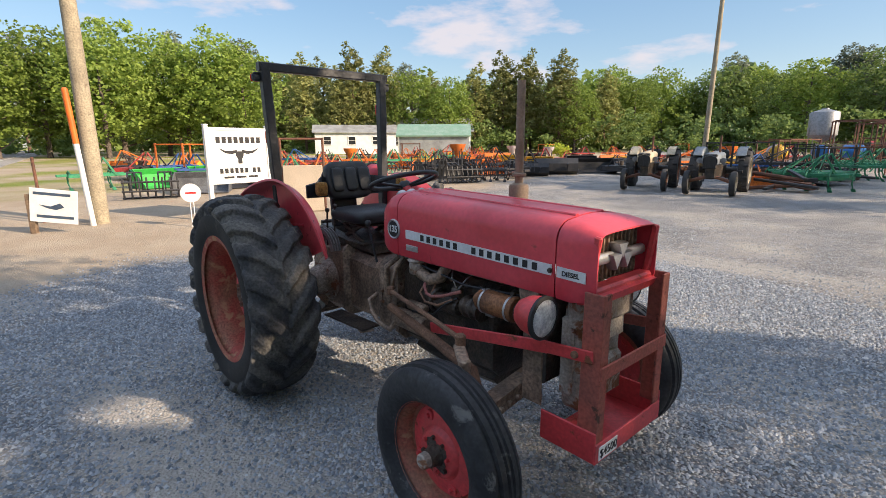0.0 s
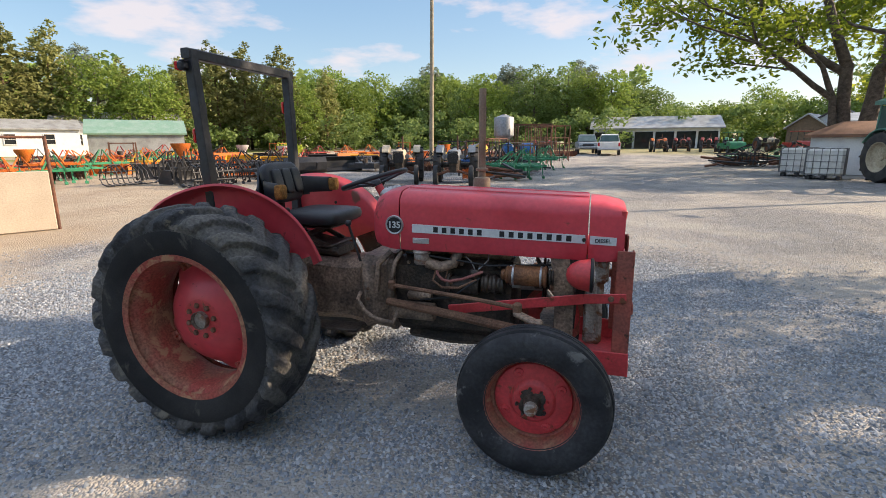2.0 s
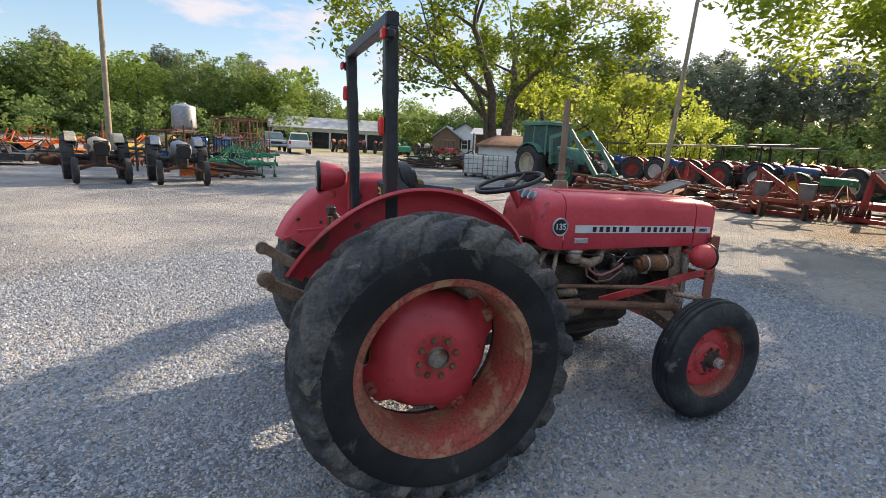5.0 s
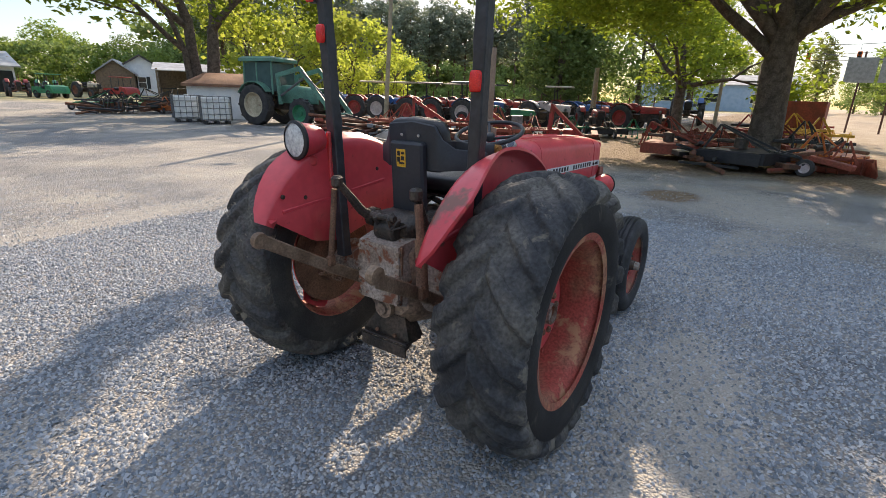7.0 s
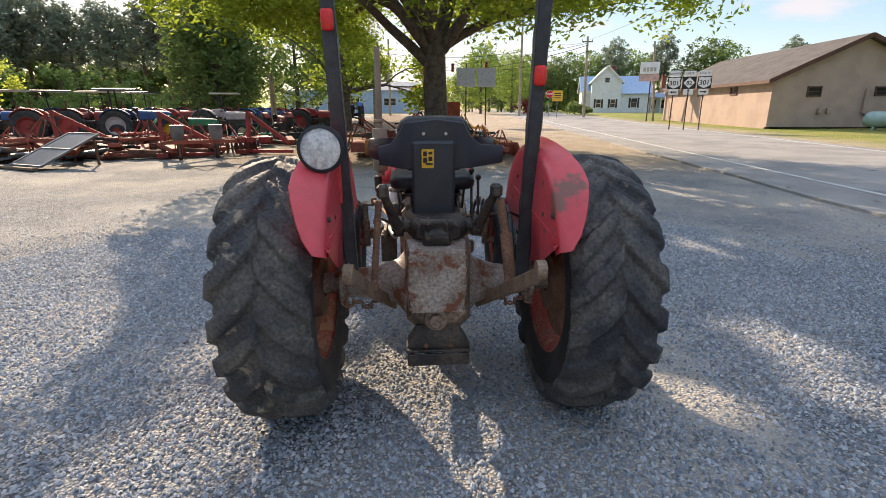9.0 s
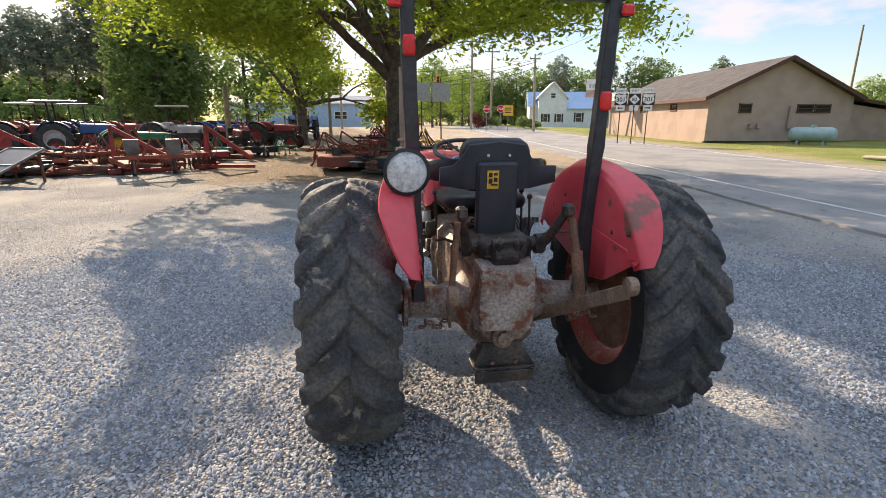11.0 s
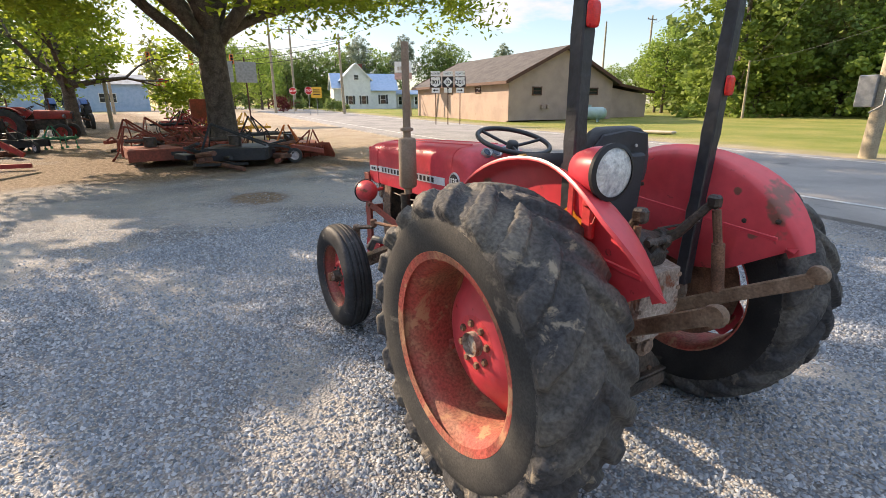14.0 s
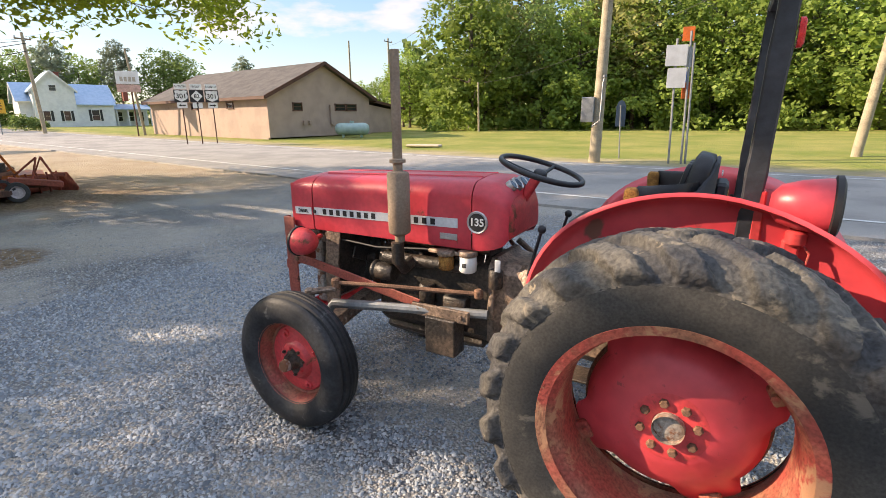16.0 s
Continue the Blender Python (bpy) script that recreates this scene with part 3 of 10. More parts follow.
def rear_wheel(side):
    y = 0.735 * side
    m = wheel_m(0, y, 0.650, side)
    # keep the tread pointing the same way on both sides
    w = new("rear_wheel")
    w.parent = TRACTOR
    w["label"] = "large rear wheel with a lugged tyre and a rusted red rim"
    R, half = 0.652, 0.193
    bm = B()
    lug_tyre(bm, m, R, half)
    part("tyre", bm, rubber_dust_lit if side > 0 else rubber, w, "dusty tractor tyre, toned paler as sunlit" if side > 0 else "dusty black tractor tyre")
    mm = m @ (Matrix.Scale(-1, 4, (0, 1, 0)) if side < 0 else Matrix.Identity(4))
    v, f = tread_band(mm @ Matrix.Rotation(radians(4), 4, "Z"), R, half, 21, np.random.default_rng(40 + side))
    tread = new("tread", mesh_np("tread", v, f, lug_dust_lit if side > 0 else rubber_lug, True))
    tread.parent = w
    tread["label"] = "worn rounded slanted tread bars"
    # rim: flange, bead seat, well
    bm = B()
    prof = [(0.372, half * 0.87), (0.404, half * 0.915), (0.412, half * 0.88), (0.398, half * 0.84), (0.380, half * 0.72), (0.362, half * 0.66),
            (0.350, half * 0.5), (0.345, 0.2 * half), (0.345, -0.3 * half), (0.358, -half * 0.6), (0.380, -half * 0.72), (0.402, -half * 0.86), (0.372, -half * 0.87)]
    lathe(bm, prof, 64, m)
    part("rim", bm, rim_rust, w, "rusted red steel rim", 50)
    # pressed disc: scalloped edge that meets the rim at four lugs
    m = m @ Matrix.Translation((0, 0, -0.026))
    bm = B()
    rings = []
    seg = 96
    for r0, z0 in ((0.055, 0.060), (0.13, 0.060), (0.15, 0.052), (0.20, 0.040), (0.25, 0.010), (0.285, -0.035)):
        ring_pts = []
        for i in range(seg):
            a = 6.283185 * i / seg
            r = r0
            if r0 > 0.27:
                lobe = max(0.0, math.cos(4 * (a - 0.5)))
                r = 0.285 + 0.055 * min(1, lobe * 2.2)
                z0 = -0.035 - 0.02 * min(1, lobe * 2)
            ring_pts.append(m @ V((r * math.cos(a), r * math.sin(a), z0)))
        rings.append(ring_pts)
    back = [[p - (m.to_3x3() @ V((0, 0, 0.008))) for p in rg] for rg in rings[::-1]]
    loft(bm, rings + back, True, True)
    part("disc", bm, faded_red, w, "domed red wheel disc with scuffs", 40)
    bm = B()
    lathe(bm, [(0.052, 0.0605), (0.056, 0.0625), (0.112, 0.0625), (0.122, 0.0605)], 32, m)
    part("hub_flange", bm, red_worn, w, "grimy red hub flange")
    bm = B()
    lathe(bm, [(0.05, 0.030), (0.15, 0.028), (0.20, 0.012), (0.25, -0.022), (0.29, -0.066), (0.30, -0.070), (0.17, -0.075), (0.16, -0.13), (0.06, -0.135)], 40, m)
    part("brake_drum", bm, rust, w, "rusty brown inner drum", 50)
    bm = B()
    lathe(bm, [(0.0, 0.072), (0.035, 0.072), (0.048, 0.066), (0.050, 0.055)], 24, m)
    part("hub_cap", bm, cast_pale, w, "bare greyish axle end")
    for k in range(8):
        bm = B()
        a = 6.283185 * (k + 0.3) / 8
        lathe(bm, [(0, 0.077), (0.012, 0.077), (0.016, 0.072), (0.016, 0.062), (0.022, 0.061), (0.022, 0.056)], 6, m @ Matrix.Translation((0.088 * math.cos(a), 0.088 * math.sin(a), 0)))
        part("wheel_nut", bm, rust, w)
    for k in range(4):
        bm = B()
        a = 0.5 + 1.5708 * k
        box(bm, (0.325, 0, -0.03), (0.05, 0.07, 0.03), 0.006, m=m @ Matrix.Rotation(a, 4, "Z"))
        lathe(bm, [(0, 0.012), (0.014, 0.012), (0.014, -0.02)], 6, m @ Matrix.Rotation(a, 4, "Z") @ Matrix.Translation((0.315, 0, -0.01)))
        part("rim_clamp", bm, rim_rust, w)
    return w


for s in (1, -1):
    rear_wheel(s)


def front_wheel(side, x=1.815, z=0.388):
    y = 0.655 * side
    m = wheel_m(x, y, z, side)
    w = new("front_wheel")
    w.parent = TRACTOR
    w["label"] = "small ribbed front wheel with a worn red rim"
    R, half = 0.378, 0.095
    bm = B()
    prof = [(0.222, half * 0.66), (0.238, half * 0.80), (0.275, half * 1.0), (0.31, half * 0.98), (0.345, half * 0.86), (0.362, half * 0.70), (0.364, half * 0.60),
            (0.356, half * 0.54), (0.357, half * 0.48), (0.372, half * 0.42), (0.375, half * 0.2), (0.366, half * 0.15), (0.366, half * 0.1)]
    prof = prof + [(0.376, half * 0.05), (0.376, -half * 0.05)] + [(r, -z0) for r, z0 in prof[::-1]]
    lathe(bm, prof, 56, m)
    part("tyre", bm, rubber_front, w, "worn ribbed black tyre", 40)
    bm = B()
    lathe(bm, [(0.226, half * 0.70), (0.248, half * 0.84), (0.251, half * 0.78), (0.242, half * 0.66), (0.226, half * 0.50), (0.219, half * 0.30), (0.212, half * 0.22), (0.206, -half * 0.12), (0.186, -half * 0.22),
               (0.182, -half * 0.4), (0.206, -half * 0.5), (0.24, -half * 0.8)], 48, m)
    part("rim", bm, front_rim, w, "rusty red front rim", 50)
    bm = B()
    rings = [[m @ V((r * math.cos(6.283185 * i / 48), r * math.sin(6.283185 * i / 48), z0)) for i in range(48)] for r, z0 in
             ((0.04, 0.030), (0.088, 0.030), (0.098, 0.024), (0.112, 0.008), (0.165, -0.002), (0.184, -0.006), (0.190, -0.016), (0.190, -0.022), (0.16, -0.012), (0.1, 0.012), (0.04, 0.020))]
    loft(bm, rings, True, True)
    disc = part("disc", bm, red_worn, w, "chipped red front disc")
    for k in range(4):
        a = 6.283185 * (k + 0.3) / 4
        bm = B()
        lathe(bm, [(0, 0.022), (0.009, 0.021), (0.010, 0.010), (0.022, 0.008), (0.026, -0.008)], 14, m @ Matrix.Translation((0.150 * math.cos(a), 0.150 * math.sin(a), 0)))
        part("rim_bolt", bm, red_worn, disc)
    bm = B()
    lathe(bm, [(0, 0.108), (0.026, 0.108), (0.031, 0.102), (0.033, 0.076)], 24, m)
    part("hub_cap", bm, cast_pale, w, "dented grey hub cap")
    bm = B()
    lathe(bm, [(0.020, 0.078), (0.036, 0.076), (0.040, 0.050), (0.046, 0.036), (0.050, 0.024)], 24, m)
    part("hub", bm, grease_dk, w, "black greasy hub barrel")
    bm = B()
    rag = [0.064 + 0.012 * noise.noise((k * 1.7, side * 3.0, 0)) + 0.010 * math.sin(4 * 6.283185 * k / 48 + side) for k in range(48)]
    loft(bm, [[m @ V((rr_ * f * math.cos(6.283185 * k / 48), rr_ * f * math.sin(6.283185 * k / 48), z0)) for k, rr_ in enumerate(rag)] for f, z0 in ((0.5, 0.034), (0.8, 0.0335), (1.0, 0.0315), (1.0, 0.026))], True, False)
    part("grease_ring", bm, grease_dk, w, "dark greasy hub flange")
    for k in range(8):
        bm = B()
        a = 6.283185 * (k + 0.2) / 8
        lathe(bm, [(0, 0.044), (0.008, 0.044), (0.010, 0.028)], 6, m @ Matrix.Translation((0.073 * math.cos(a), 0.073 * math.sin(a), 0)))
        part("wheel_nut", bm, grease_dk if k % 3 else red_worn, w)
    return w


for s in (1, -1):
    front_wheel(s)


# -- sheet metal
def hood_ring(x, w, top, low, crown, r, n=7):
    """Cross-section of the hood, from the lower right edge over the top to the lower left."""
    pts = [V((x, -w + 0.006, low)), V((x, -w, low + 0.02)), V((x, -w - 0.002, (low + top - r) / 2))]
    for k in range(n + 1):
        a = math.pi / 2 * k / n
        pts.append(V((x, -w + r - r * math.cos(a), top - r + r * math.sin(a))))
    half = [V((x, -(w - r) * f, top + crown * (1 - f * f))) for f in (0.66, 0.33)]
    pts += half + [V((x, 0, top + crown))]
    return pts + [V((x, -p.y, p.z)) for p in pts[-2::-1]]


def shell(bm, rings, t=0.006):
    """A sheet: the rings and the same rings set inward."""
    mid = [sum(r, V((0, 0, 0))) / len(r) for r in rings]
    inner = [[p + (c - p).normalized() * t for p in r] for r, c in zip(rings, mid)]
    n = len(rings[0])
    o = [[bm.verts.new(p) for p in r] for r in rings]
    i = [[bm.verts.new(p) for p in r] for r in inner]
    for a, b_, flip in [(o[k], o[k + 1], 0) for k in range(len(o) - 1)] + [(i[k], i[k + 1], 1) for k in range(len(i) - 1)]:
        for k in range(n - 1):
            f = [a[k], a[k + 1], b_[k + 1], b_[k]]
            bm.faces.new(f[::-1] if flip else f)
    for k in range(len(o) - 1):
        bm.faces.new([o[k][0], o[k + 1][0], i[k + 1][0], i[k][0]])
        bm.faces.new([o[k][-1], i[k][-1], i[k + 1][-1], o[k + 1][-1]])
    for rr, ii in ((o[0], i[0]), (o[-1], i[-1])):
        for k in range(n - 1):
            bm.faces.new([rr[k], ii[k], ii[k + 1], rr[k + 1]])
    return bm


bm = B()
shell(bm, [hood_ring(x, 0.243 - 0.004 * (x > 1.9), top, low, 0.012, 0.085) for x, top, low in
           ((0.985, 1.338, 0.998), (1.3, 1.330, 0.998), (1.7, 1.318, 0.998), (2.024, 1.308, 0.996))])
hood = part("hood", bm, red_paint, TRACTOR, "long faded-red hood with scratches")
bm = B()
for y in (-0.095, 0.095):
    loft(bm, [[V((x, y - 0.012, z)), V((x, y - 0.006, z + 0.006)), V((x, y + 0.006, z + 0.006)), V((x, y + 0.012, z))] for x, z in ((0.995, 1.345), (1.5, 1.332), (2.019, 1.316))])
part("hood_crease", bm, red_paint, hood)
# nose: brow, cheeks and lip around the grille opening
bm = B()
shell(bm, [hood_ring(x, w, top, low, cr, r) for x, w, top, low, cr, r in
           ((2.032, 0.241, 1.306, 0.996, 0.012, 0.085), (2.10, 0.240, 1.302, 0.992, 0.012, 0.08), (2.180, 0.236, 1.284, 0.988 + 0.02, 0.01, 0.06),
            (2.207, 0.231, 1.272, 1.03, 0.008, 0.05))], 0.008)
nose = part("nose", bm, red_paint, TRACTOR, "red front cowl of the hood, chipped edges")
bm = B()
for s in (1, -1):
    bar(bm, (2.200, 0.222 * s, 1.265), (2.170, 0.222 * s, 1.055), 0.02, 0.03, 0.006)
bar(bm, (2.170, -0.225, 1.045), (2.170, 0.225, 1.045), 0.06, 0.035, 0.01)
loft(bm, [[V((2.140, -0.228, 1.06)), V((2.220, -0.225, 1.035)), V((2.207, -0.22, 1.0)), V((2.125, -0.228, 0.99))],
          [V((2.140, 0.228, 1.06)), V((2.220, 0.225, 1.035)), V((2.207, 0.22, 1.0)), V((2.125, 0.228, 0.99))]])
part("grille_surround", bm, red_worn, nose, "chipped red lip under the grille")
bm = B()
box(bm, (2.110, 0, 1.16), (0.02, 0.43, 0.22), 0.004)
for k in range(13):
    box(bm, (2.125, -0.195 + 0.0325 * k, 1.16), (0.012, 0.005, 0.20), 0.001)
part("grille", bm, grease, nose, "grimy grey mesh grille")
bm = B()
for s in (1, -1):
    loft(bm, [[V((2.145 + 0.02 * math.cos(a), s * y, 1.155 + 0.024 * math.sin(a))) for a in [6.283 * k / 10 for k in range(10)]] for y in (0.035, 0.10, 0.215)])
part("grille_bar", bm, chrome, nose, "dull chrome grille bar")
bm = B()
for (cy, cz, ang) in ((0, 1.19, 0), (-0.040, 1.148, 0), (0.040, 1.148, 0)):
    loft(bm, [[V((xx, cy + 0.046 * f * math.cos(a), cz + 0.046 * f * math.sin(a))) for a in (math.pi / 2 + math.pi, math.pi / 2 + math.pi + 2.094, math.pi / 2 + math.pi + 4.189)]
              for xx, f in ((2.135, 1.0), (2.167, 1.0), (2.181, 0.86))])
part("emblem", bm, chrome, nose, "triple-triangle chrome emblem")
# cowl and dash behind the hood
bm = B()
shell(bm, [hood_ring(x, w, top, low, cr, r) for x, w, top, low, cr, r in
           ((0.978, 0.244, 1.338, 0.998, 0.012, 0.085), (0.93, 0.244, 1.338, 1.0, 0.012, 0.09), (0.87, 0.240, 1.325, 1.012, 0.010, 0.10),
            (0.825, 0.225, 1.30, 1.03, 0.006, 0.10), (0.805, 0.205, 1.265, 1.06, 0.004, 0.10))], 0.008)
cowl = part("cowl", bm, red_paint, TRACTOR, "red cowl with a round number badge")
bm = B()
loft(bm, [hood_ring(0.812, 0.205, 1.268, 1.055, 0.004, 0.10), hood_ring(0.79, 0.18, 1.235, 1.075, 0.002, 0.08)], True, True)
dash = part("dashboard", bm, red_worn, TRACTOR, "red dashboard with round gauges")
tilt = Matrix.Translation((0.845, 0, 1.300)) @ Matrix.Rotation(radians(-48), 4, "Y")
for y, r in ((-0.10, 0.03), (-0.035, 0.034), (0.04, 0.034), (0.105, 0.028)):
    bm = B()
    lathe(bm, [(0, 0.016), (r * 0.8, 0.016), (r, 0.02), (r * 1.1, 0.012), (r * 1.1, -0.01)], 20, tilt @ Matrix.Translation((0, y, 0.012)))
    gg = part("gauge", bm, chrome, dash, "round chrome-rimmed gauge")
    bm = B()
    lathe(bm, [(0, 0.0185), (r * 0.7, 0.0185), (r * 0.78, 0.0165)], 20, tilt @ Matrix.Translation((0, y, 0.012)))
    part("dial", bm, gauge_face, gg, "dark blue-grey dial")
bm = B()
tube(bm, [(0.83, 0, 1.20), (0.745, 0, 1.345)], 0.026, 12)
part("steering_column", bm, red_worn, TRACTOR, "red steering column")
sw = Matrix.Translation((0.725, 0, 1.372)) @ Matrix.Rotation(radians(-17), 4, "Y")
bm = B()
ring(bm, (0, 0, 0), sw @ Matrix.Translation((0, 0, 0.012)), 0.205, 0.0135, 48, 10)
for k in range(3):
    a = 0.5236 + 2.0944 * k
    tube(bm, [sw @ V((0.02 * math.cos(a), 0.02 * math.sin(a), -0.02)), sw @ V((0.12 * math.cos(a), 0.12 * math.sin(a), -0.004)), sw @ V((0.204 * math.cos(a), 0.204 * math.sin(a), 0.012))], 0.009, 8)
lathe(bm, [(0, 0.012), (0.025, 0.010), (0.034, 0), (0.034, -0.03)], 16, sw)
part("steering_wheel", bm, black_vinyl, TRACTOR, "thin black three-spoke steering wheel", 60)

# stripe with unreadable-brand bars, badge, small plate: both sides
for s in (1, -1):
    bm = B()
    loft(bm, [[V((x, s * 0.2445, z0)), V((x, s * 0.2485, z0)), V((x, s * 0.2485, z1)), V((x, s * 0.2445, z1))] for x, z0, z1 in ((1.058, 1.104, 1.152), (1.55, 1.096, 1.142), (2.014, 1.088, 1.132))])
    st = part("stripe", bm, silver, hood, "silver side stripe with dark lettering bars")
    x = 1.20
    for gap, n in ((0.075, 6), (0.05, 8)):
        for k in range(n):
            bm = B()
            zc = 1.128 - 0.0185 * (x - 1.058)
            box(bm, (x, s * 0.2495, zc), (0.027, 0.002, 0.031), 0.0005)
            part("lettering_bar", bm, dark_ink, st)
            x += 0.0505
        x += gap
    bm = B()
    loft(bm, [[V((x, s * 0.2420, z0)), V((x, s * 0.2460, z0)), V((x, s * 0.2460, z1)), V((x, s * 0.2420, z1))] for x, z0, z1 in ((2.038, 1.086, 1.130), (2.168, 1.083, 1.125))])
    st2 = part("stripe", bm, silver, nose, "short silver stripe reading diesel")
    up = Matrix(((1, 0, 0, 0), (0, 0, -1, 0), (0, 1, 0, 0), (0, 0, 0, 1)))
    face = up if s < 0 else Matrix.Rotation(math.pi, 4, "Z") @ up
    lettering("DIESEL", 0.027, dark_ink, st2, Matrix.Translation((2.102, s * 0.2468, 1.105)) @ face, "lettering", 0.0006)
    bm = B()
    mb = Matrix.Translation((0.950, s * 0.243, 1.143)) @ Matrix.Rotation(radians(-90 * s), 4, "X")
    lathe(bm, [(0, 0.008), (0.046, 0.008), (0.052, 0.011), (0.056, 0.006), (0.056, 0)], 32, mb)
    bd = part("badge", bm, chrome, cowl, "round silver and black number badge")
    bm = B()
    lathe(bm, [(0, 0.0095), (0.044, 0.0095), (0.0445, 0.008)], 32, mb)
    part("badge_face", bm, dark_ink, bd, "black badge face")
    lettering("135", 0.052, silver, bd, Matrix.Translation((0.950, s * 0.2535, 1.143)) @ face, "lettering", 0.0012)
    bm = B()
    box(bm, (1.11, s * 0.2465, 1.056), (0.10, 0.006, 0.032), 0.002)
    box(bm, (1.10, s * 0.2500, 1.056), (0.05, 0.004, 0.014), 0.001)
    part("name_plate", bm, chrome, hood, "small chrome plate")
    bm = B()
    lathe(bm, [(0, 0.012), (0.008, 0.012), (0.011, 0.006), (0.011, 0)], 10, Matrix.Translation((2.008, s * 0.246, 1.108)) @ Matrix.Rotation(radians(-90 * s), 4, "X"))
    part("hood_latch", bm, grease_dk, hood)


# -- fenders
def fender(side):
    cx, cz = 0.0, 0.655
    rings = []
    steps = 26
    for k in range(steps + 1):
        f = k / steps
        a = radians(27 + (152 - 27) * f)
        rad = 0.735
        front = min(1, f / 0.25)
        tail = min(1, (1 - f) / 0.30)
        end = (math.sin(front * math.pi / 2) ** 0.8) * (math.sin(tail * math.pi / 2) ** 0.7)
        rad -= 0.05 * (1 - math.sin(front * math.pi / 2)) + 0.02 * (1 - math.sin(tail * math.pi / 2))
        w = 0.015 + 0.12 * end
        c, s = math.cos(a), math.sin(a)
        yi = 0.455
        # foot of the side plate: a shallow chord from the front tip to the rear tip
        chord = ((0.53, 0.985), (0.30, 0.90), (-0.12, 0.80), (-0.30, 0.83), (-0.585, 1.0))
        g = f * 4
        q = min(3, int(g))
        bx = chord[q][0] + (chord[q + 1][0] - chord[q][0]) * (g - q)
        bz = chord[q][1] + (chord[q + 1][1] - chord[q][1]) * (g - q)
        ex_, ez = (rad - 0.075) * c, cz + (rad - 0.075) * s
        w *= 0.30 + 0.70 * min(1, max(0, (f - 0.55) / 0.25))
        prof = [(rad - 0.085, yi), (rad - 0.052, yi + 0.001), (rad - 0.036, yi + 0.007), (rad - 0.026, yi + 0.026),
                (rad - 0.016, yi + 0.026 + w * 0.5), (rad - 0.003, yi + 0.026 + w), (rad - 0.011, yi + 0.031 + w)]
        rings.append([V((bx, side * yi, bz)), V(((bx + ex_) / 2, side * (yi - 0.012), (bz + ez) / 2))] + [V((cx + r * c, side * y, cz + r * s)) for r, y in prof])
    bm = B()
    o = [[bm.verts.new(p) for p in r] for r in rings]
    i = [[bm.verts.new(p + (V((cx, side * 0.6, cz)) - p).normalized() * 0.006) for p in r] for r in rings]
    n = len(rings[0])
    for rows_, in ((o,), (i,)):
        for a_, b_ in zip(rows_, rows_[1:]):
            for k in range(n - 1):
                bm.faces.new([a_[k], a_[k + 1], b_[k + 1], b_[k]])
    for k in range(len(o) - 1):
        for e in (0, -1):
            bm.faces.new([o[k][e], o[k + 1][e], i[k + 1][e], i[k][e]])
    for e in (0, -1):
        for k in range(n - 1):
            bm.faces.new([o[e][k], o[e][k + 1], i[e][k + 1], i[e][k]])
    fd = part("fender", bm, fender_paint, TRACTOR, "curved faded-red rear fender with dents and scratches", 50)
    if side > 0:
        # torn orange and black sticker on the plate, over the tyre
        bm = B()
        out = [(0.07 * (1 + 0.25 * math.sin(3.1 * k)) * math.cos(k * 0.524), 0.075 * (1 + 0.2 * math.cos(2.3 * k)) * math.sin(k * 0.524)) for k in range(12)]
        loft(bm, [[V((-0.17 + px, 0.4595 + d, 1.13 + pz)) for px, pz in out] for d in (0.0, 0.003)])
        st_ = part("sticker", bm, amber, fd, "torn orange sticker")
        bm = B()
        for dx, dz, wx, wz in ((-0.02, 0.02, 0.05, 0.02), (0.02, -0.02, 0.03, 0.04), (-0.03, -0.03, 0.025, 0.03)):
            box(bm, (-0.17 + dx, 0.464, 1.13 + dz), (wx, 0.002, wz), 0.0005, rot=(0, 25, 0))
        part("sticker_mark", bm, dark_ink, st_)
    for a, r in ((70, 0.55), (100, 0.60), (130, 0.55), (138, 0.66)):
        bm = B()
        c, s = math.cos(radians(a)), math.sin(radians(a))
        lathe(bm, [(0, 0.01), (0.011, 0.008), (0.012, 0)], 8, Matrix.Translation((r * c, side * 0.452, cz + r * s)) @ Matrix.Rotation(radians(90 * side), 4, "X"))
        part("bolt", bm, grease_dk, fd)
    bm = B()
    bar(bm, (-0.50, side * 0.448, 1.02), (0.25, side * 0.448, 1.10), 0.012, 0.022)
    part("rib", bm, red_paint, fd)
    return fd


for s in (1, -1):
    fender(s)

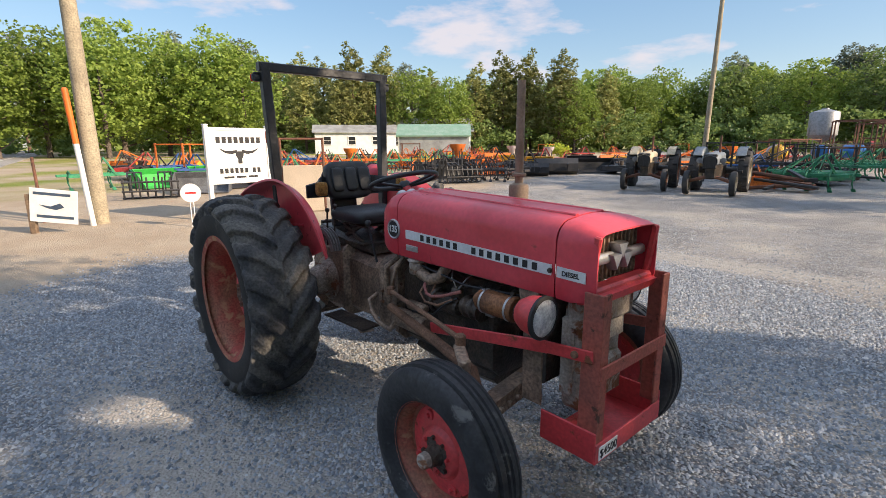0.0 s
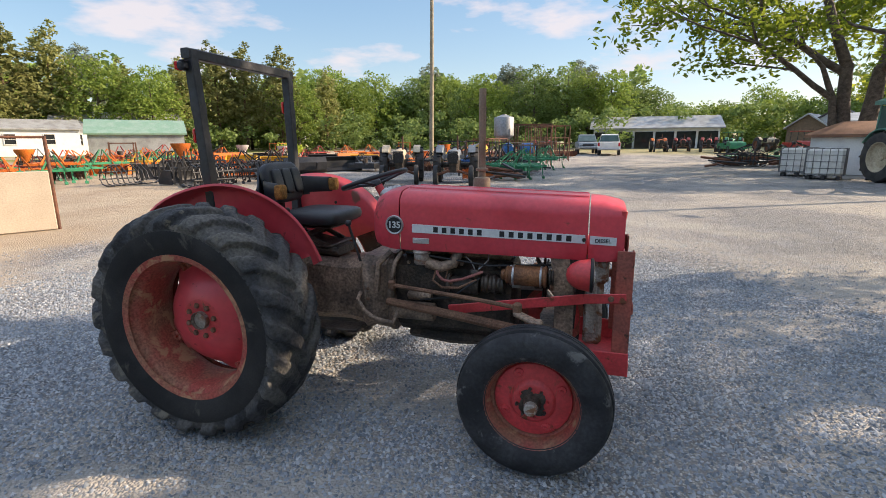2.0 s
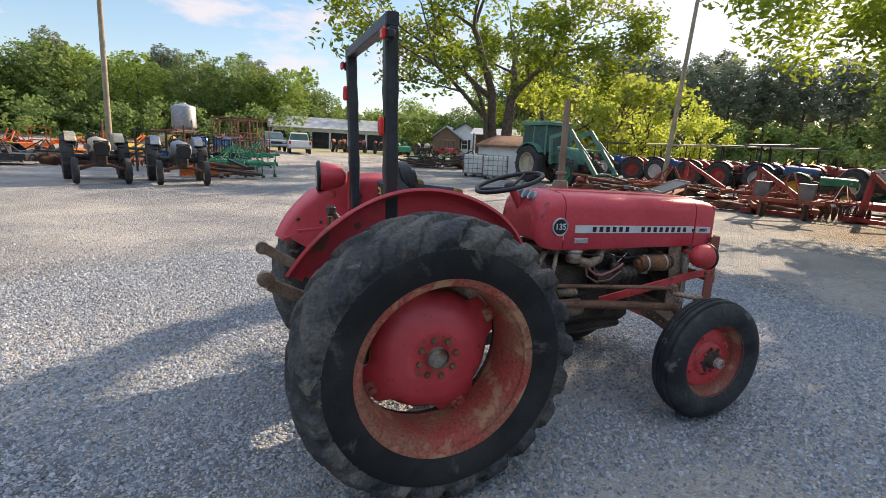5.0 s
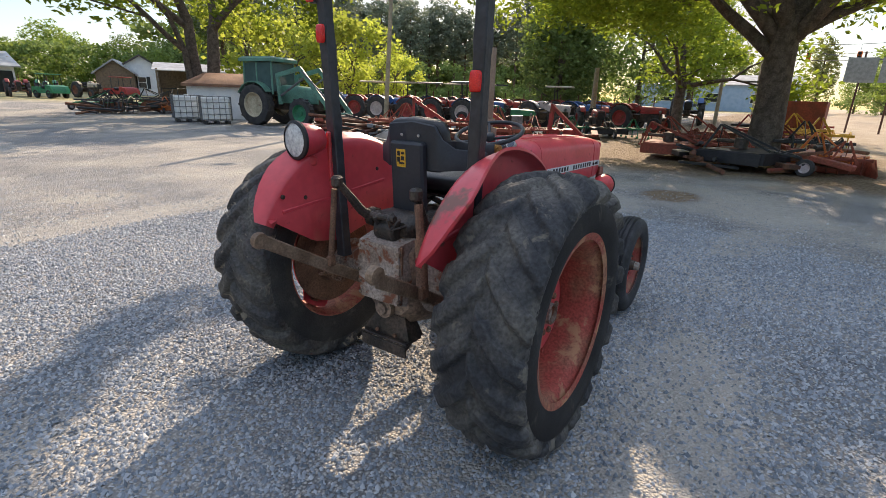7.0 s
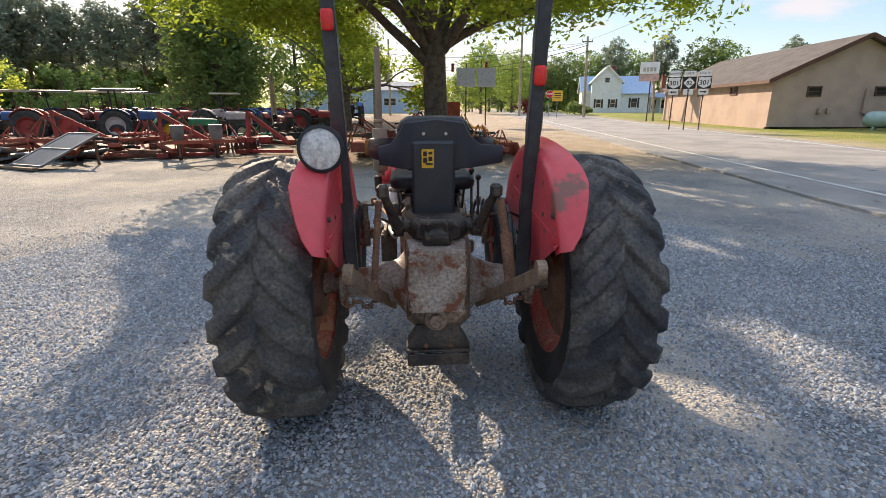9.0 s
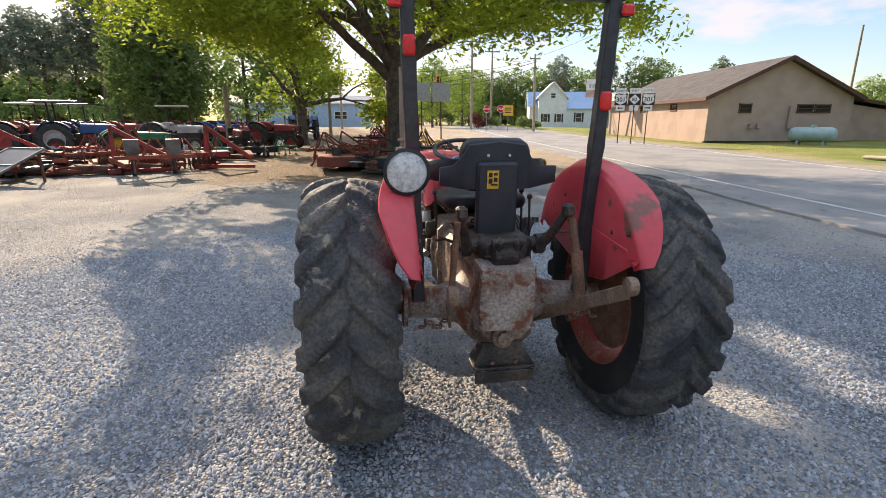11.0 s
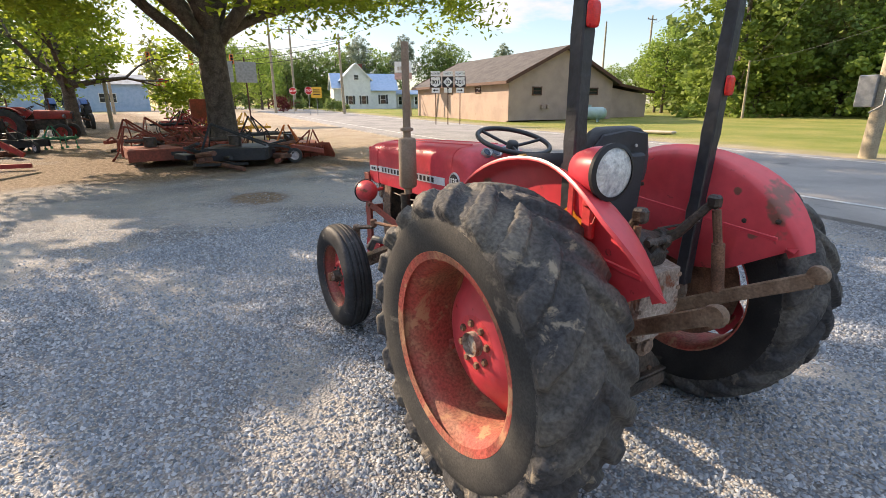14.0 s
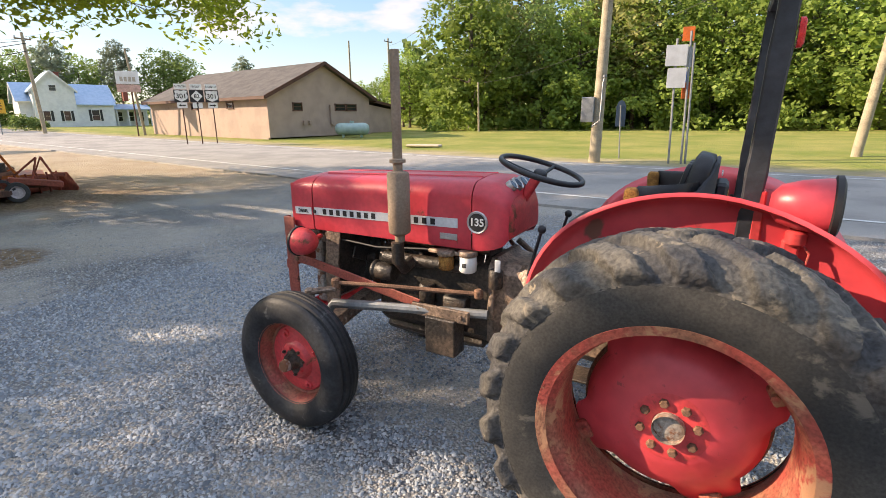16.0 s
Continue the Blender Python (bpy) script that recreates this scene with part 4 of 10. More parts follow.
# -- roll bar
rb = new("roll_bar")
rb.parent = TRACTOR
rb["label"] = "black taped two-post roll bar with red reflectors"
for s in (1, -1):
    bm = B()
    rings = []
    for k in range(24):
        f = k / 23
        z = 0.72 + (2.118 - 0.72) * f
        x, y = -0.125 - 0.045 * f, s * (0.415 + 0.045 * f)
        w = 0.0295 + 0.0025 * noise.noise((z * 9, s * 4, 0)) + (0.003 if k % 6 == 0 else 0)
        rings.append([V((x + dx * w, y + dy * w, z)) for dx, dy in ((-1, -0.8), (-0.8, -1), (0.8, -1), (1, -0.8), (1, 0.8), (0.8, 1), (-0.8, 1), (-1, 0.8))])
    loft(bm, rings)
    post = part("post", bm, black_tape, rb, "black tape-wrapped square post")
    for z, h in ((1.655 if s < 0 else 1.869, 0.085),):
        bm = B()
        f = (z - 0.72) / 1.398
        x, y = -0.125 - 0.045 * f, s * (0.415 + 0.045 * f)
        rings = [[V((x - 0.036 - d, y + yy * k_, z + zz * k_)) for yy, zz in [(0.026 * math.copysign(abs(math.cos(a)) ** 0.4, math.cos(a)), h / 2 * math.copysign(abs(math.sin(a)) ** 0.4, math.sin(a))) for a in [6.283 * q / 20 for q in range(20)]]]
                 for d, k_ in ((0, 1), (0.012, 1), (0.018, 0.8))]
        loft(bm, rings)
        part("reflector", bm, refl_red, post, "red rear reflector", 60)
    bm = B()
    bar(bm, (-0.175, s * 0.46, 2.06), (-0.175, s * 0.53, 2.06), 0.03, 0.012)
    box(bm, (-0.185, s * 0.508, 2.035), (0.045, 0.058, 0.05), 0.012)
    lp = part("side_lamp", bm, black_panel, post)
    bm = B()
    box(bm, (-0.214, s * 0.508, 2.035), (0.018, 0.058, 0.048), 0.008)
    part("red_lens", bm, refl_red, lp, "red lamp lens")
bm = B()
rings = []
for k in range(16):
    y = -0.50 + 1.0 * k / 15
    w = 0.028 + 0.002 * noise.noise((y * 11, 2, 0))
    rings.append([V((-0.17 + dx * w, y, 2.103 + dz * w)) for dx, dz in ((-1, -0.8), (-0.8, -1), (0.8, -1), (1, -0.8), (1, 0.8), (0.8, 1), (-0.8, 1), (-1, 0.8))])
loft(bm, rings)
part("crossbar", bm, black_tape, rb, "black crossbar with flaking paint")

# -- seat
st = new("seat")
st.parent = TRACTOR
st["label"] = "worn black vinyl tractor seat with torn armrest ends"


def cushion(bm, cx, cy, cz, lx, ly, lz, m=None, e=0.35, n=24):
    """A plump pad: superellipsoid rows."""
    rings = []
    for j in range(9):
        v = -math.pi / 2 + math.pi * (j + 0.03) / 8.06
        cv, sv = abs(math.cos(v)) ** e, math.copysign(abs(math.sin(v)) ** 0.6, math.sin(v))
        rr = []
        for k in range(n):
            a = 6.283185 * k / n
            ca, sa = math.copysign(abs(math.cos(a)) ** e, math.cos(a)), math.copysign(abs(math.sin(a)) ** e, math.sin(a))
            p = V((cx + lx / 2 * cv * ca, cy + ly / 2 * cv * sa, cz + lz / 2 * sv))
            rr.append(m @ p if m else p)
        rings.append(rr)
    return loft(bm, rings)


bm = B()
cushion(bm, 0.33, 0.01, 1.145, 0.42, 0.46, 0.095)
part("seat_cushion", bm, black_vinyl, st, "black vinyl cushion", 60)
bk = Matrix.Translation((0.045, 0.01, 1.325)) @ Matrix.Rotation(radians(-14), 4, "Y")
bm = B()
cushion(bm, 0, 0, 0.03, 0.085, 0.36, 0.27, bk)
part("seat_back", bm, black_vinyl, st, "padded black backrest", 60)
for k in (-1, 0, 1):
    bm = B()
    cushion(bm, 0.045, 0.105 * k, 0.03, 0.03, 0.09, 0.17, bk)
    part("back_pad", bm, black_vinyl, st, "", 60)
for s in (1, -1):
    bm = B()
    rings = []
    for k in range(8):
        f = k / 7
        c = V((0.02 + 0.20 * f ** 1.5, 0.01 + s * (0.15 + 0.165 * f ** 0.7), 1.325 - 0.005 * f))
        w, h = 0.035, 0.062 - 0.008 * f
        rings.append([c + V((0.6 * w * math.cos(a), s * w * math.cos(a) * 0.8, h * math.sin(a))) for a in [6.283 * q / 14 for q in range(14)]])
    loft(bm, rings)
    part("armrest", bm, black_vinyl, st, "curved black side wing", 60)
    bm = B()
    cushion(bm, 0.245, 0.01 + s * 0.318, 1.322, 0.055, 0.07, 0.09)
    part("torn_foam", bm, foam, st, "exposed yellow foam", 60)
bm = B()
rings = []
for y, z0, z1 in ((-0.345, 1.255, 1.335), (-0.22, 1.245, 1.345), (-0.165, 1.24, 1.39), (-0.13, 1.24, 1.452), (0, 1.24, 1.468), (0.15, 1.24, 1.452), (0.185, 1.24, 1.39), (0.22, 1.245, 1.35), (0.28, 1.25, 1.335)):
    dx = 0.10 * max(0, abs(y) - 0.15) / 0.15
    rings.append([V((x + dx - 0.05 * (z - 1.24), y, z)) for x, z in ((-0.03, z0), (-0.012, z0), (-0.012, z1), (-0.022, z1 + 0.006), (-0.03, z1))])
loft(bm, rings)
part("back_shell", bm, black_panel, st, "black moulded seat shell", 50)
bm = B()
box(bm, (-0.045, 0.015, 1.195), (0.05, 0.205, 0.36), 0.012, rot=(0, -4, 0))
pn = part("document_box", bm, black_panel, st, "flat black box on the seat back")
bm = B()
box(bm, (-0.078, 0.042, 1.292), (0.004, 0.058, 0.088), 0.001, rot=(0, -4, 0))
part("warning_label", bm, yellow_mat, pn, "yellow warning label")
bm = B()
for zc, yc, wy, wz in ((1.315, 0.055, 0.018, 0.022), (1.285, 0.055, 0.018, 0.024), (1.318, 0.030, 0.018, 0.012), (1.292, 0.030, 0.018, 0.020), (1.268, 0.036, 0.034, 0.008)):
    box(bm, (-0.081 + 0.07 * (1.292 - zc) * 0, yc, zc), (0.004, wy, wz), 0.0005, rot=(0, -4, 0))
part("label_mark", bm, dark_ink, pn)
for y in (-0.045, 0.06):
    bm = B()
    lathe(bm, [(0, 0.006), (0.007, 0.005), (0.008, 0)], 8, Matrix.Translation((-0.05, y, 1.405)) @ Matrix.Rotation(radians(-90), 4, "Y"))
    part("bolt", bm, chrome, st)
bm = B()
for s in (1, -1):
    bar(bm, (0.18, 0.12 * s, 0.98), (0.42, 0.12 * s, 1.09), 0.02, 0.03)
    bar(bm, (0.42, 0.12 * s, 0.97), (0.18, 0.12 * s, 1.08), 0.02, 0.03)
    tube(bm, [(0.14 + 0.02 * (k % 2), 0.08 * s + 0.018 * math.cos(k * 1.5), 0.97 + 0.009 * k) for k in range(14)], 0.006, 6)
box(bm, (0.3, 0.01, 1.085), (0.34, 0.30, 0.016))
box(bm, (0.3, 0.01, 0.965), (0.34, 0.30, 0.018))
part("seat_frame", bm, grease_dk, st, "greasy sprung seat frame")


def cyl(bm, c, r, l, axis="x", seg=18, bev=0.008):
    m = Matrix.Translation(c)
    if axis == "x":
        m = m @ Matrix.Rotation(radians(90), 4, "Y")
    elif axis == "y":
        m = m @ Y_AXIS
    return lathe(bm, [(0, -l / 2), (r - bev, -l / 2), (r, -l / 2 + bev), (r, l / 2 - bev), (r - bev, l / 2), (0, l / 2)], seg, m)


# -- drive train
bm = B()
prof = lambda x, w, z0, z1, r=0.05: [V((x, y, z)) for y, z in ((-w, z0 + r), (-w + r, z0), (w - r, z0), (w, z0 + r), (w, z1 - r), (w - r, z1), (-w + r, z1), (-w, z1 - r))]
loft(bm, [prof(-0.22, 0.13, 0.52, 0.90), prof(-0.17, 0.155, 0.47, 0.925), prof(0.0, 0.165, 0.43, 0.935), prof(0.22, 0.165, 0.45, 0.93), prof(0.24, 0.19, 0.44, 0.94), prof(0.27, 0.19, 0.44, 0.94),
          prof(0.29, 0.15, 0.47, 0.90), prof(0.55, 0.14, 0.48, 0.88), prof(0.68, 0.165, 0.47, 0.90), prof(0.70, 0.19, 0.46, 0.93), prof(0.73, 0.19, 0.46, 0.93), prof(0.76, 0.17, 0.47, 0.92),
          prof(0.86, 0.18, 0.46, 0.93), prof(0.88, 0.20, 0.46, 0.95), prof(0.91, 0.20, 0.46, 0.95)])
tm = part("transmission", bm, grease, TRACTOR, "oily brown gearbox and axle casting", 40)
bm = B()
loft(bm, [[V((-0.262 - 0.025 * math.cos(a * 0), 0.01 + y, z)) for y, z in ((-0.12, 0.60), (0.12, 0.60), (0.135, 0.72), (0.125, 0.90), (-0.125, 0.90), (-0.135, 0.72))] for a in (0,)] +
     [[V((-0.16, 0.01 + y, z)) for y, z in ((-0.14, 0.56), (0.14, 0.56), (0.155, 0.72), (0.14, 0.925), (-0.14, 0.925), (-0.155, 0.72))]])
part("rear_cover", bm, cast_grey, tm, "flaking grey and rust rear cover", 30)
for y in (-0.115, 0.135):
    bm = B()
    bar(bm, (-0.266, y * 0.95, 0.60), (-0.266, y, 0.90), 0.018, 0.028, 0.004)
    part("cover_flange", bm, rust, tm, "rusty raised cover flange")
    for k in range(5):
        bm = B()
        lathe(bm, [(0, 0.022), (0.011, 0.02), (0.012, 0)], 6, Matrix.Translation((-0.272, y, 0.62 + 0.062 * k)) @ Matrix.Rotation(radians(-90), 4, "Y"))
        part("cover_bolt", bm, grease, tm)
bm = B()
loft(bm, [[V((x, 0.01 + y, z)) for y, z in ((-0.05, 0.62), (0.05, 0.62), (0.06, 0.80), (-0.06, 0.80))] for x in (-0.262, -0.276)])
part("cover_boss", bm, rust, tm, "rust-flaked boss on the rear cover")
for s in (1, -1):
    bm = B()
    lathe(bm, [(0.165, 0.12), (0.165, 0.16), (0.12, 0.20), (0.085, 0.30), (0.075, 0.42), (0.075, 0.46), (0.12, 0.465), (0.12, 0.485), (0.055, 0.49), (0.05, 0.80)], 24, wheel_m(0, 0, 0.655, s))
    part("axle_housing", bm, cast_grey, tm, "oily axle trumpet housing")
bm = B()
lathe(bm, [(0, 0.07), (0.032, 0.07), (0.034, 0.055), (0.055, 0.05), (0.058, 0.0)], 20, Matrix.Translation((-0.20, 0.015, 0.545)) @ Matrix.Rotation(radians(-90), 4, "Y"))
part("pto_shaft", bm, grease, tm, "round power take-off housing")
bm = B()
loft(bm, [[V((x, y, z)) for x, y in ((-0.235 + 0.03 * e, 0.005 - w), (-0.235 + 0.03 * e, 0.005 + w), (-0.12, 0.005 + w), (-0.12, 0.005 - w))]
          for w, z, e in ((0.10, 0.50, 1), (0.105, 0.47, 1), (0.15, 0.40, 0), (0.152, 0.392, 0))])
db = part("drawbar_bracket", bm, grease_dk, tm, "dark steel drawbar bracket")
bm = B()
box(bm, (-0.20, 0.005, 0.385), (0.13, 0.31, 0.014), 0.003)
box(bm, (-0.258, 0.005, 0.340), (0.014, 0.30, 0.062), 0.003)
for y in (-0.125, -0.02, 0.05, 0.13):
    bar(bm, (-0.20, y, 0.375), (-0.258, y, 0.345), 0.02, 0.03)
part("step_plate", bm, grease_dk, db, "folded dark steel plate")
bm = B()
for y in (-0.055, 0.065):
    lathe(bm, [(0, 0.012), (0.011, 0.010), (0.012, 0)], 6, Matrix.Translation((-0.236, y, 0.405)) @ Matrix.Rotation(radians(-90), 4, "Y"))
part("bracket_bolt", bm, rust, db)
# hydraulic lift, lower links
bm = B()
loft(bm, [prof(-0.20, 0.10, 0.93, 1.00, 0.02), prof(-0.16, 0.14, 0.92, 1.03, 0.03), prof(0.12, 0.16, 0.91, 1.02, 0.03), prof(0.3, 0.14, 0.91, 0.99, 0.03), prof(0.5, 0.12, 0.9, 0.95, 0.02)])
lift = part("lift_cover", bm, grease_dk, TRACTOR, "greasy hydraulic lift cover", 40)
bm = B()
lathe(bm, [(0.026, -0.215), (0.034, -0.205), (0.034, 0.205), (0.026, 0.215)], 16, Matrix.Translation((-0.13, 0.005, 0.985)) @ Y_AXIS, True)
for y in (-0.035, 0.05):
    bar(bm, (-0.20, y, 0.94), (-0.255, y, 1.04), 0.025, 0.06, 0.01)
lathe(bm, [(0.0, -0.07), (0.016, -0.07), (0.016, 0.08), (0, 0.08)], 10, Matrix.Translation((-0.25, 0.005, 1.025)) @ Y_AXIS)
lathe(bm, [(0.05, -0.06), (0.06, -0.05), (0.06, 0.06), (0.05, 0.07)], 18, Matrix.Translation((-0.20, 0.005, 0.955)) @ Y_AXIS, True)
part("rockshaft", bm, grease_dk, lift, "oily cross shaft")
for s in (1, -1):
    bm = B()
    tube(bm, [(-0.13, 0.185 * s, 0.975), (-0.20, 0.20 * s, 1.02), (-0.31, 0.245 * s, 1.170)], [0.034, 0.024, 0.018], 10)
    cyl(bm, (-0.13, 0.185 * s, 0.98), 0.05, 0.05, "y")
    box(bm, (-0.32, 0.245 * s, 1.178), (0.055, 0.05, 0.06), 0.012)
    part("lift_arm", bm, grease_dk, lift, "bent lift arm")
    bm = B()
    if s > 0:
        tube(bm, [(-0.325, 0.262, 1.14), (-0.335, 0.295, 0.77)], 0.015, 10)
        box(bm, (-0.335, 0.295, 0.76), (0.05, 0.03, 0.06), 0.008)
    else:
        tube(bm, [(-0.325, -0.262, 1.14), (-0.34, -0.29, 0.98)], 0.019, 10)
        tube(bm, [(-0.34, -0.29, 0.99), (-0.355, -0.315, 0.77)], 0.027, 12)
        box(bm, (-0.357, -0.318, 0.755), (0.06, 0.035, 0.07), 0.008)
    part("lift_rod", bm, rust, lift, "rusty adjustable lift rod")
    bm = B()
    bar(bm, (0.08, 0.22 * s, 0.50), (-0.36, 0.305 * s, 0.74), 0.018, 0.062, 0.006)
    bar(bm, (-0.34, 0.30 * s, 0.73), (-0.69, 0.352 * s, 0.925 + 0.01 * s), 0.018, 0.062, 0.006)
    lathe(bm, [(0.018, -0.02), (0.036, -0.018), (0.040, 0), (0.036, 0.018), (0.018, 0.02)], 18, Matrix.Translation((-0.705, 0.354 * s, 0.94)) @ Y_AXIS, True)
    part("lower_link", bm, link_steel, TRACTOR, "rusty lower hitch link")
    bm = B()
    for k in range(7):
        ring(bm, (-0.22 - 0.012 * k, 0.30 * s + 0.02 * s * k, 0.64 - 0.02 * math.sin(k)), Matrix.Rotation(1.57 * (k % 2), 4, "X"), 0.016, 0.005, 10, 5)
    part("check_chain", bm, rust, TRACTOR, "short rusty check chain")
bm = B()
tube(bm, [(-0.16, 0.11, 0.95), (-0.05, 0.27, 1.0), (0.05, 0.30, 0.97)], 0.007, 6)
tube(bm, [(-0.1, -0.20, 1.02), (-0.22, -0.33, 1.06), (-0.08, -0.42, 1.0)], 0.006, 6)
tube(bm, [(-0.15, -0.12, 1.0), (-0.26, -0.05, 0.97), (-0.2, 0.1, 0.94)], 0.006, 6)
part("hydraulic_hose", bm, grease_dk, lift)
for y, x0, z0, dx, dz in ((-0.20, 0.18, 0.93, 0.03, 0.27), (-0.23, 0.14, 0.93, 0.02, 0.24)):
    bm = B()
    tube(bm, [(x0, y, z0), (x0 + dx, y, z0 + dz)], 0.007, 6)
    ball(bm, (x0 + dx, y, z0 + dz), 0.016, 10, 6)
    part("lever", bm, grease_dk, lift, "thin control lever")
bm = B()
for k in range(4):
    rings = [[V((0.16 + 0.14 * math.cos(a) , -0.225 - 0.02 * k, 0.90 + 0.14 * math.sin(a) + d)) for d in (0, 0.012)] for a in [0.1 + 0.3 * q for q in range(6)]]
    for (a_, b_) in zip(rings, rings[1:]):
        bar(bm, a_[0], b_[0], 0.006, 0.03, 0.001)
part("quadrant", bm, galv, lift, "curved steel lever quadrant")

# -- engine
bm = B()
loft(bm, [prof(0.91, 0.15, 0.50, 0.92), prof(0.93, 0.155, 0.46, 0.93), prof(1.62, 0.15, 0.46, 0.93), prof(1.64, 0.13, 0.50, 0.90)])
eng = part("engine_block", bm, grease_dk, TRACTOR, "greasy dark engine block", 40)
bm = B()
loft(bm, [prof(0.95, 0.09, 0.93, 0.985, 0.02), prof(1.60, 0.09, 0.93, 0.985, 0.02)])
part("rocker_cover", bm, grease, eng)
bm = B()
loft(bm, [prof(0.98, 0.12, 0.405, 0.47, 0.03), prof(1.25, 0.125, 0.385, 0.47, 0.03), prof(1.60, 0.12, 0.405, 0.47, 0.03)])
part("oil_pan", bm, grease_dk, eng, "black oil pan", 40)


def eng_part(name, mat_, label, *shapes):
    bm = B()
    for f in shapes:
        f(bm)
    return part(name, bm, mat_, eng, label, 45)


eng_part("starter", grease, "rusty starter motor", lambda b: cyl(b, (1.05, -0.21, 0.62), 0.055, 0.26), lambda b: cyl(b, (1.08, -0.19, 0.71), 0.028, 0.15))
eng_part("alternator", dynamo_mat, "orange-rusted cylindrical dynamo", lambda b: cyl(b, (1.715, -0.225, 0.888), 0.056, 0.19), lambda b: cyl(b, (1.815, -0.225, 0.888), 0.060, 0.022),
         lambda b: cyl(b, (1.612, -0.225, 0.888), 0.050, 0.022), lambda b: cyl(b, (1.59, -0.225, 0.888), 0.03, 0.03))
eng_part("alternator_strap", chrome, "bright clamp strap", lambda b: cyl(b, (1.645, -0.225, 0.888), 0.059, 0.012, "x", 24, 0.002))
eng_part("alternator_strap", chrome, "bright clamp strap", lambda b: cyl(b, (1.795, -0.225, 0.888), 0.059, 0.012, "x", 24, 0.002))
eng_part("alternator_pulley", grease_dk, "grooved drive pulley", lambda b: cyl(b, (1.842, -0.225, 0.888), 0.046, 0.012), lambda b: cyl(b, (1.858, -0.225, 0.888), 0.046, 0.012), lambda b: cyl(b, (1.85, -0.225, 0.888), 0.034, 0.02))
eng_part("alternator_bracket", galv, "bright bracket", lambda b: bar(b, (1.66, -0.16, 0.82), (1.66, -0.23, 0.825), 0.05, 0.02), lambda b: bar(b, (1.63, -0.232, 0.83), (1.63, -0.232, 0.945), 0.02, 0.012))
eng_part("alternator_bracket", grease_dk, "", lambda b: bar(b, (1.79, -0.22, 0.95), (1.76, -0.12, 0.965), 0.02, 0.02))
eng_part("vent_hose", hose_mat, "faded red rubber hose", lambda b: tube(b, [(1.195, -0.215, 0.905), (1.205, -0.24, 0.866), (1.24, -0.255, 0.838), (1.285, -0.258, 0.832), (1.36, -0.25, 0.85), (1.43, -0.243, 0.878), (1.47, -0.225, 0.892)], 0.0085, 8))
eng_part("control_rod", grease, "bent control rod", lambda b: tube(b, [(0.915, -0.235, 0.79), (0.92, -0.245, 0.82), (0.945, -0.235, 0.92), (0.975, -0.20, 0.98)], 0.013, 8))
eng_part("pump_body", grease_dk, "oily ribbed pump body", lambda b: lathe(b, [(0, -0.07)] + [(0.058 if (k // 2) % 2 else 0.047, -0.066 + 0.0115 * k + (0.001 if k % 2 else 0)) for k in range(12)] + [(0, 0.068)], 22,
                                                                             Matrix.Translation((1.525, -0.185, 0.815)) @ Matrix.Rotation(radians(90), 4, "Y")))
for k in range(6):
    eng_part("head_bolt", grease, "", lambda b: cyl(b, (1.0 + 0.11 * k, -0.158, 0.905 + 0.01 * (k % 2)), 0.012, 0.02, "y", 6, 0.002))
    eng_part("head_bolt", grease, "", lambda b: cyl(b, (1.0 + 0.11 * k, 0.158, 0.905 + 0.01 * (k % 2)), 0.012, 0.02, "y", 6, 0.002))
for k in range(8):
    a = 0.35 + k * 0.345 - 1.2
    eng_part("housing_bolt", rust, "", lambda b: cyl(b, (0.905, -0.205 * math.cos(a), 0.70 + 0.205 * math.sin(a)), 0.011, 0.018, "x", 6, 0.002))
    eng_part("housing_bolt", rust, "", lambda b: cyl(b, (0.735, -0.195 * math.cos(a), 0.69 + 0.195 * math.sin(a)), 0.011, 0.018, "x", 6, 0.002))
eng_part("injection_pump", grease_dk, "oily injection pump", lambda b: cyl(b, (1.36, -0.20, 0.80), 0.05, 0.17), lambda b: cyl(b, (1.42, -0.20, 0.87), 0.032, 0.06, "z"), lambda b: cyl(b, (1.27, -0.2, 0.8), 0.066, 0.02))
eng_part("fuel_bowl", cast_pale, "pale sediment bowl", lambda b: cyl(b, (1.10, -0.20, 0.945), 0.048, 0.07, "z"), lambda b: cyl(b, (1.10, -0.20, 0.985), 0.056, 0.02, "z"))
eng_part("intake_pipe", grease, "dull curved intake pipe", lambda b: tube(b, [(1.13, -0.205, 0.92), (1.22, -0.21, 0.90), (1.29, -0.20, 0.925), (1.32, -0.18, 0.99)], 0.032, 12))
eng_part("fuel_line", rust, "thin copper-coloured fuel line", lambda b: tube(b, [(1.20, -0.19, 0.92), (1.18, -0.25, 0.83), (1.24, -0.265, 0.795), (1.34, -0.265, 0.80), (1.44, -0.25, 0.85)], 0.007, 6),
         lambda b: tube(b, [(1.26, -0.2, 0.9), (1.25, -0.24, 0.82), (1.30, -0.255, 0.82)], 0.005, 6))
eng_part("injector_line", chrome, "bright injector line", lambda b: tube(b, [(1.42, -0.21, 0.9), (1.40, -0.22, 0.95), (1.30, -0.12, 0.985)], 0.004, 6), lambda b: tube(b, [(1.44, -0.21, 0.9), (1.5, -0.22, 0.96), (1.48, -0.12, 0.985)], 0.004, 6))
eng_part("rear_casting", grease, "brown clutch housing lugs", lambda b: cyl(b, (0.89, 0, 0.70), 0.215, 0.035, "x", 28), lambda b: cyl(b, (0.72, 0, 0.69), 0.205, 0.03, "x", 28), lambda b: tube(b, [(0.8, -0.2, 0.72), (0.83, -0.22, 0.9), (0.9, -0.18, 0.97)], 0.018, 8))
eng_part("oil_filter", white_paint, "white spin-on filter", lambda b: cyl(b, (1.005, 0.235, 0.925), 0.045, 0.085, "z"))
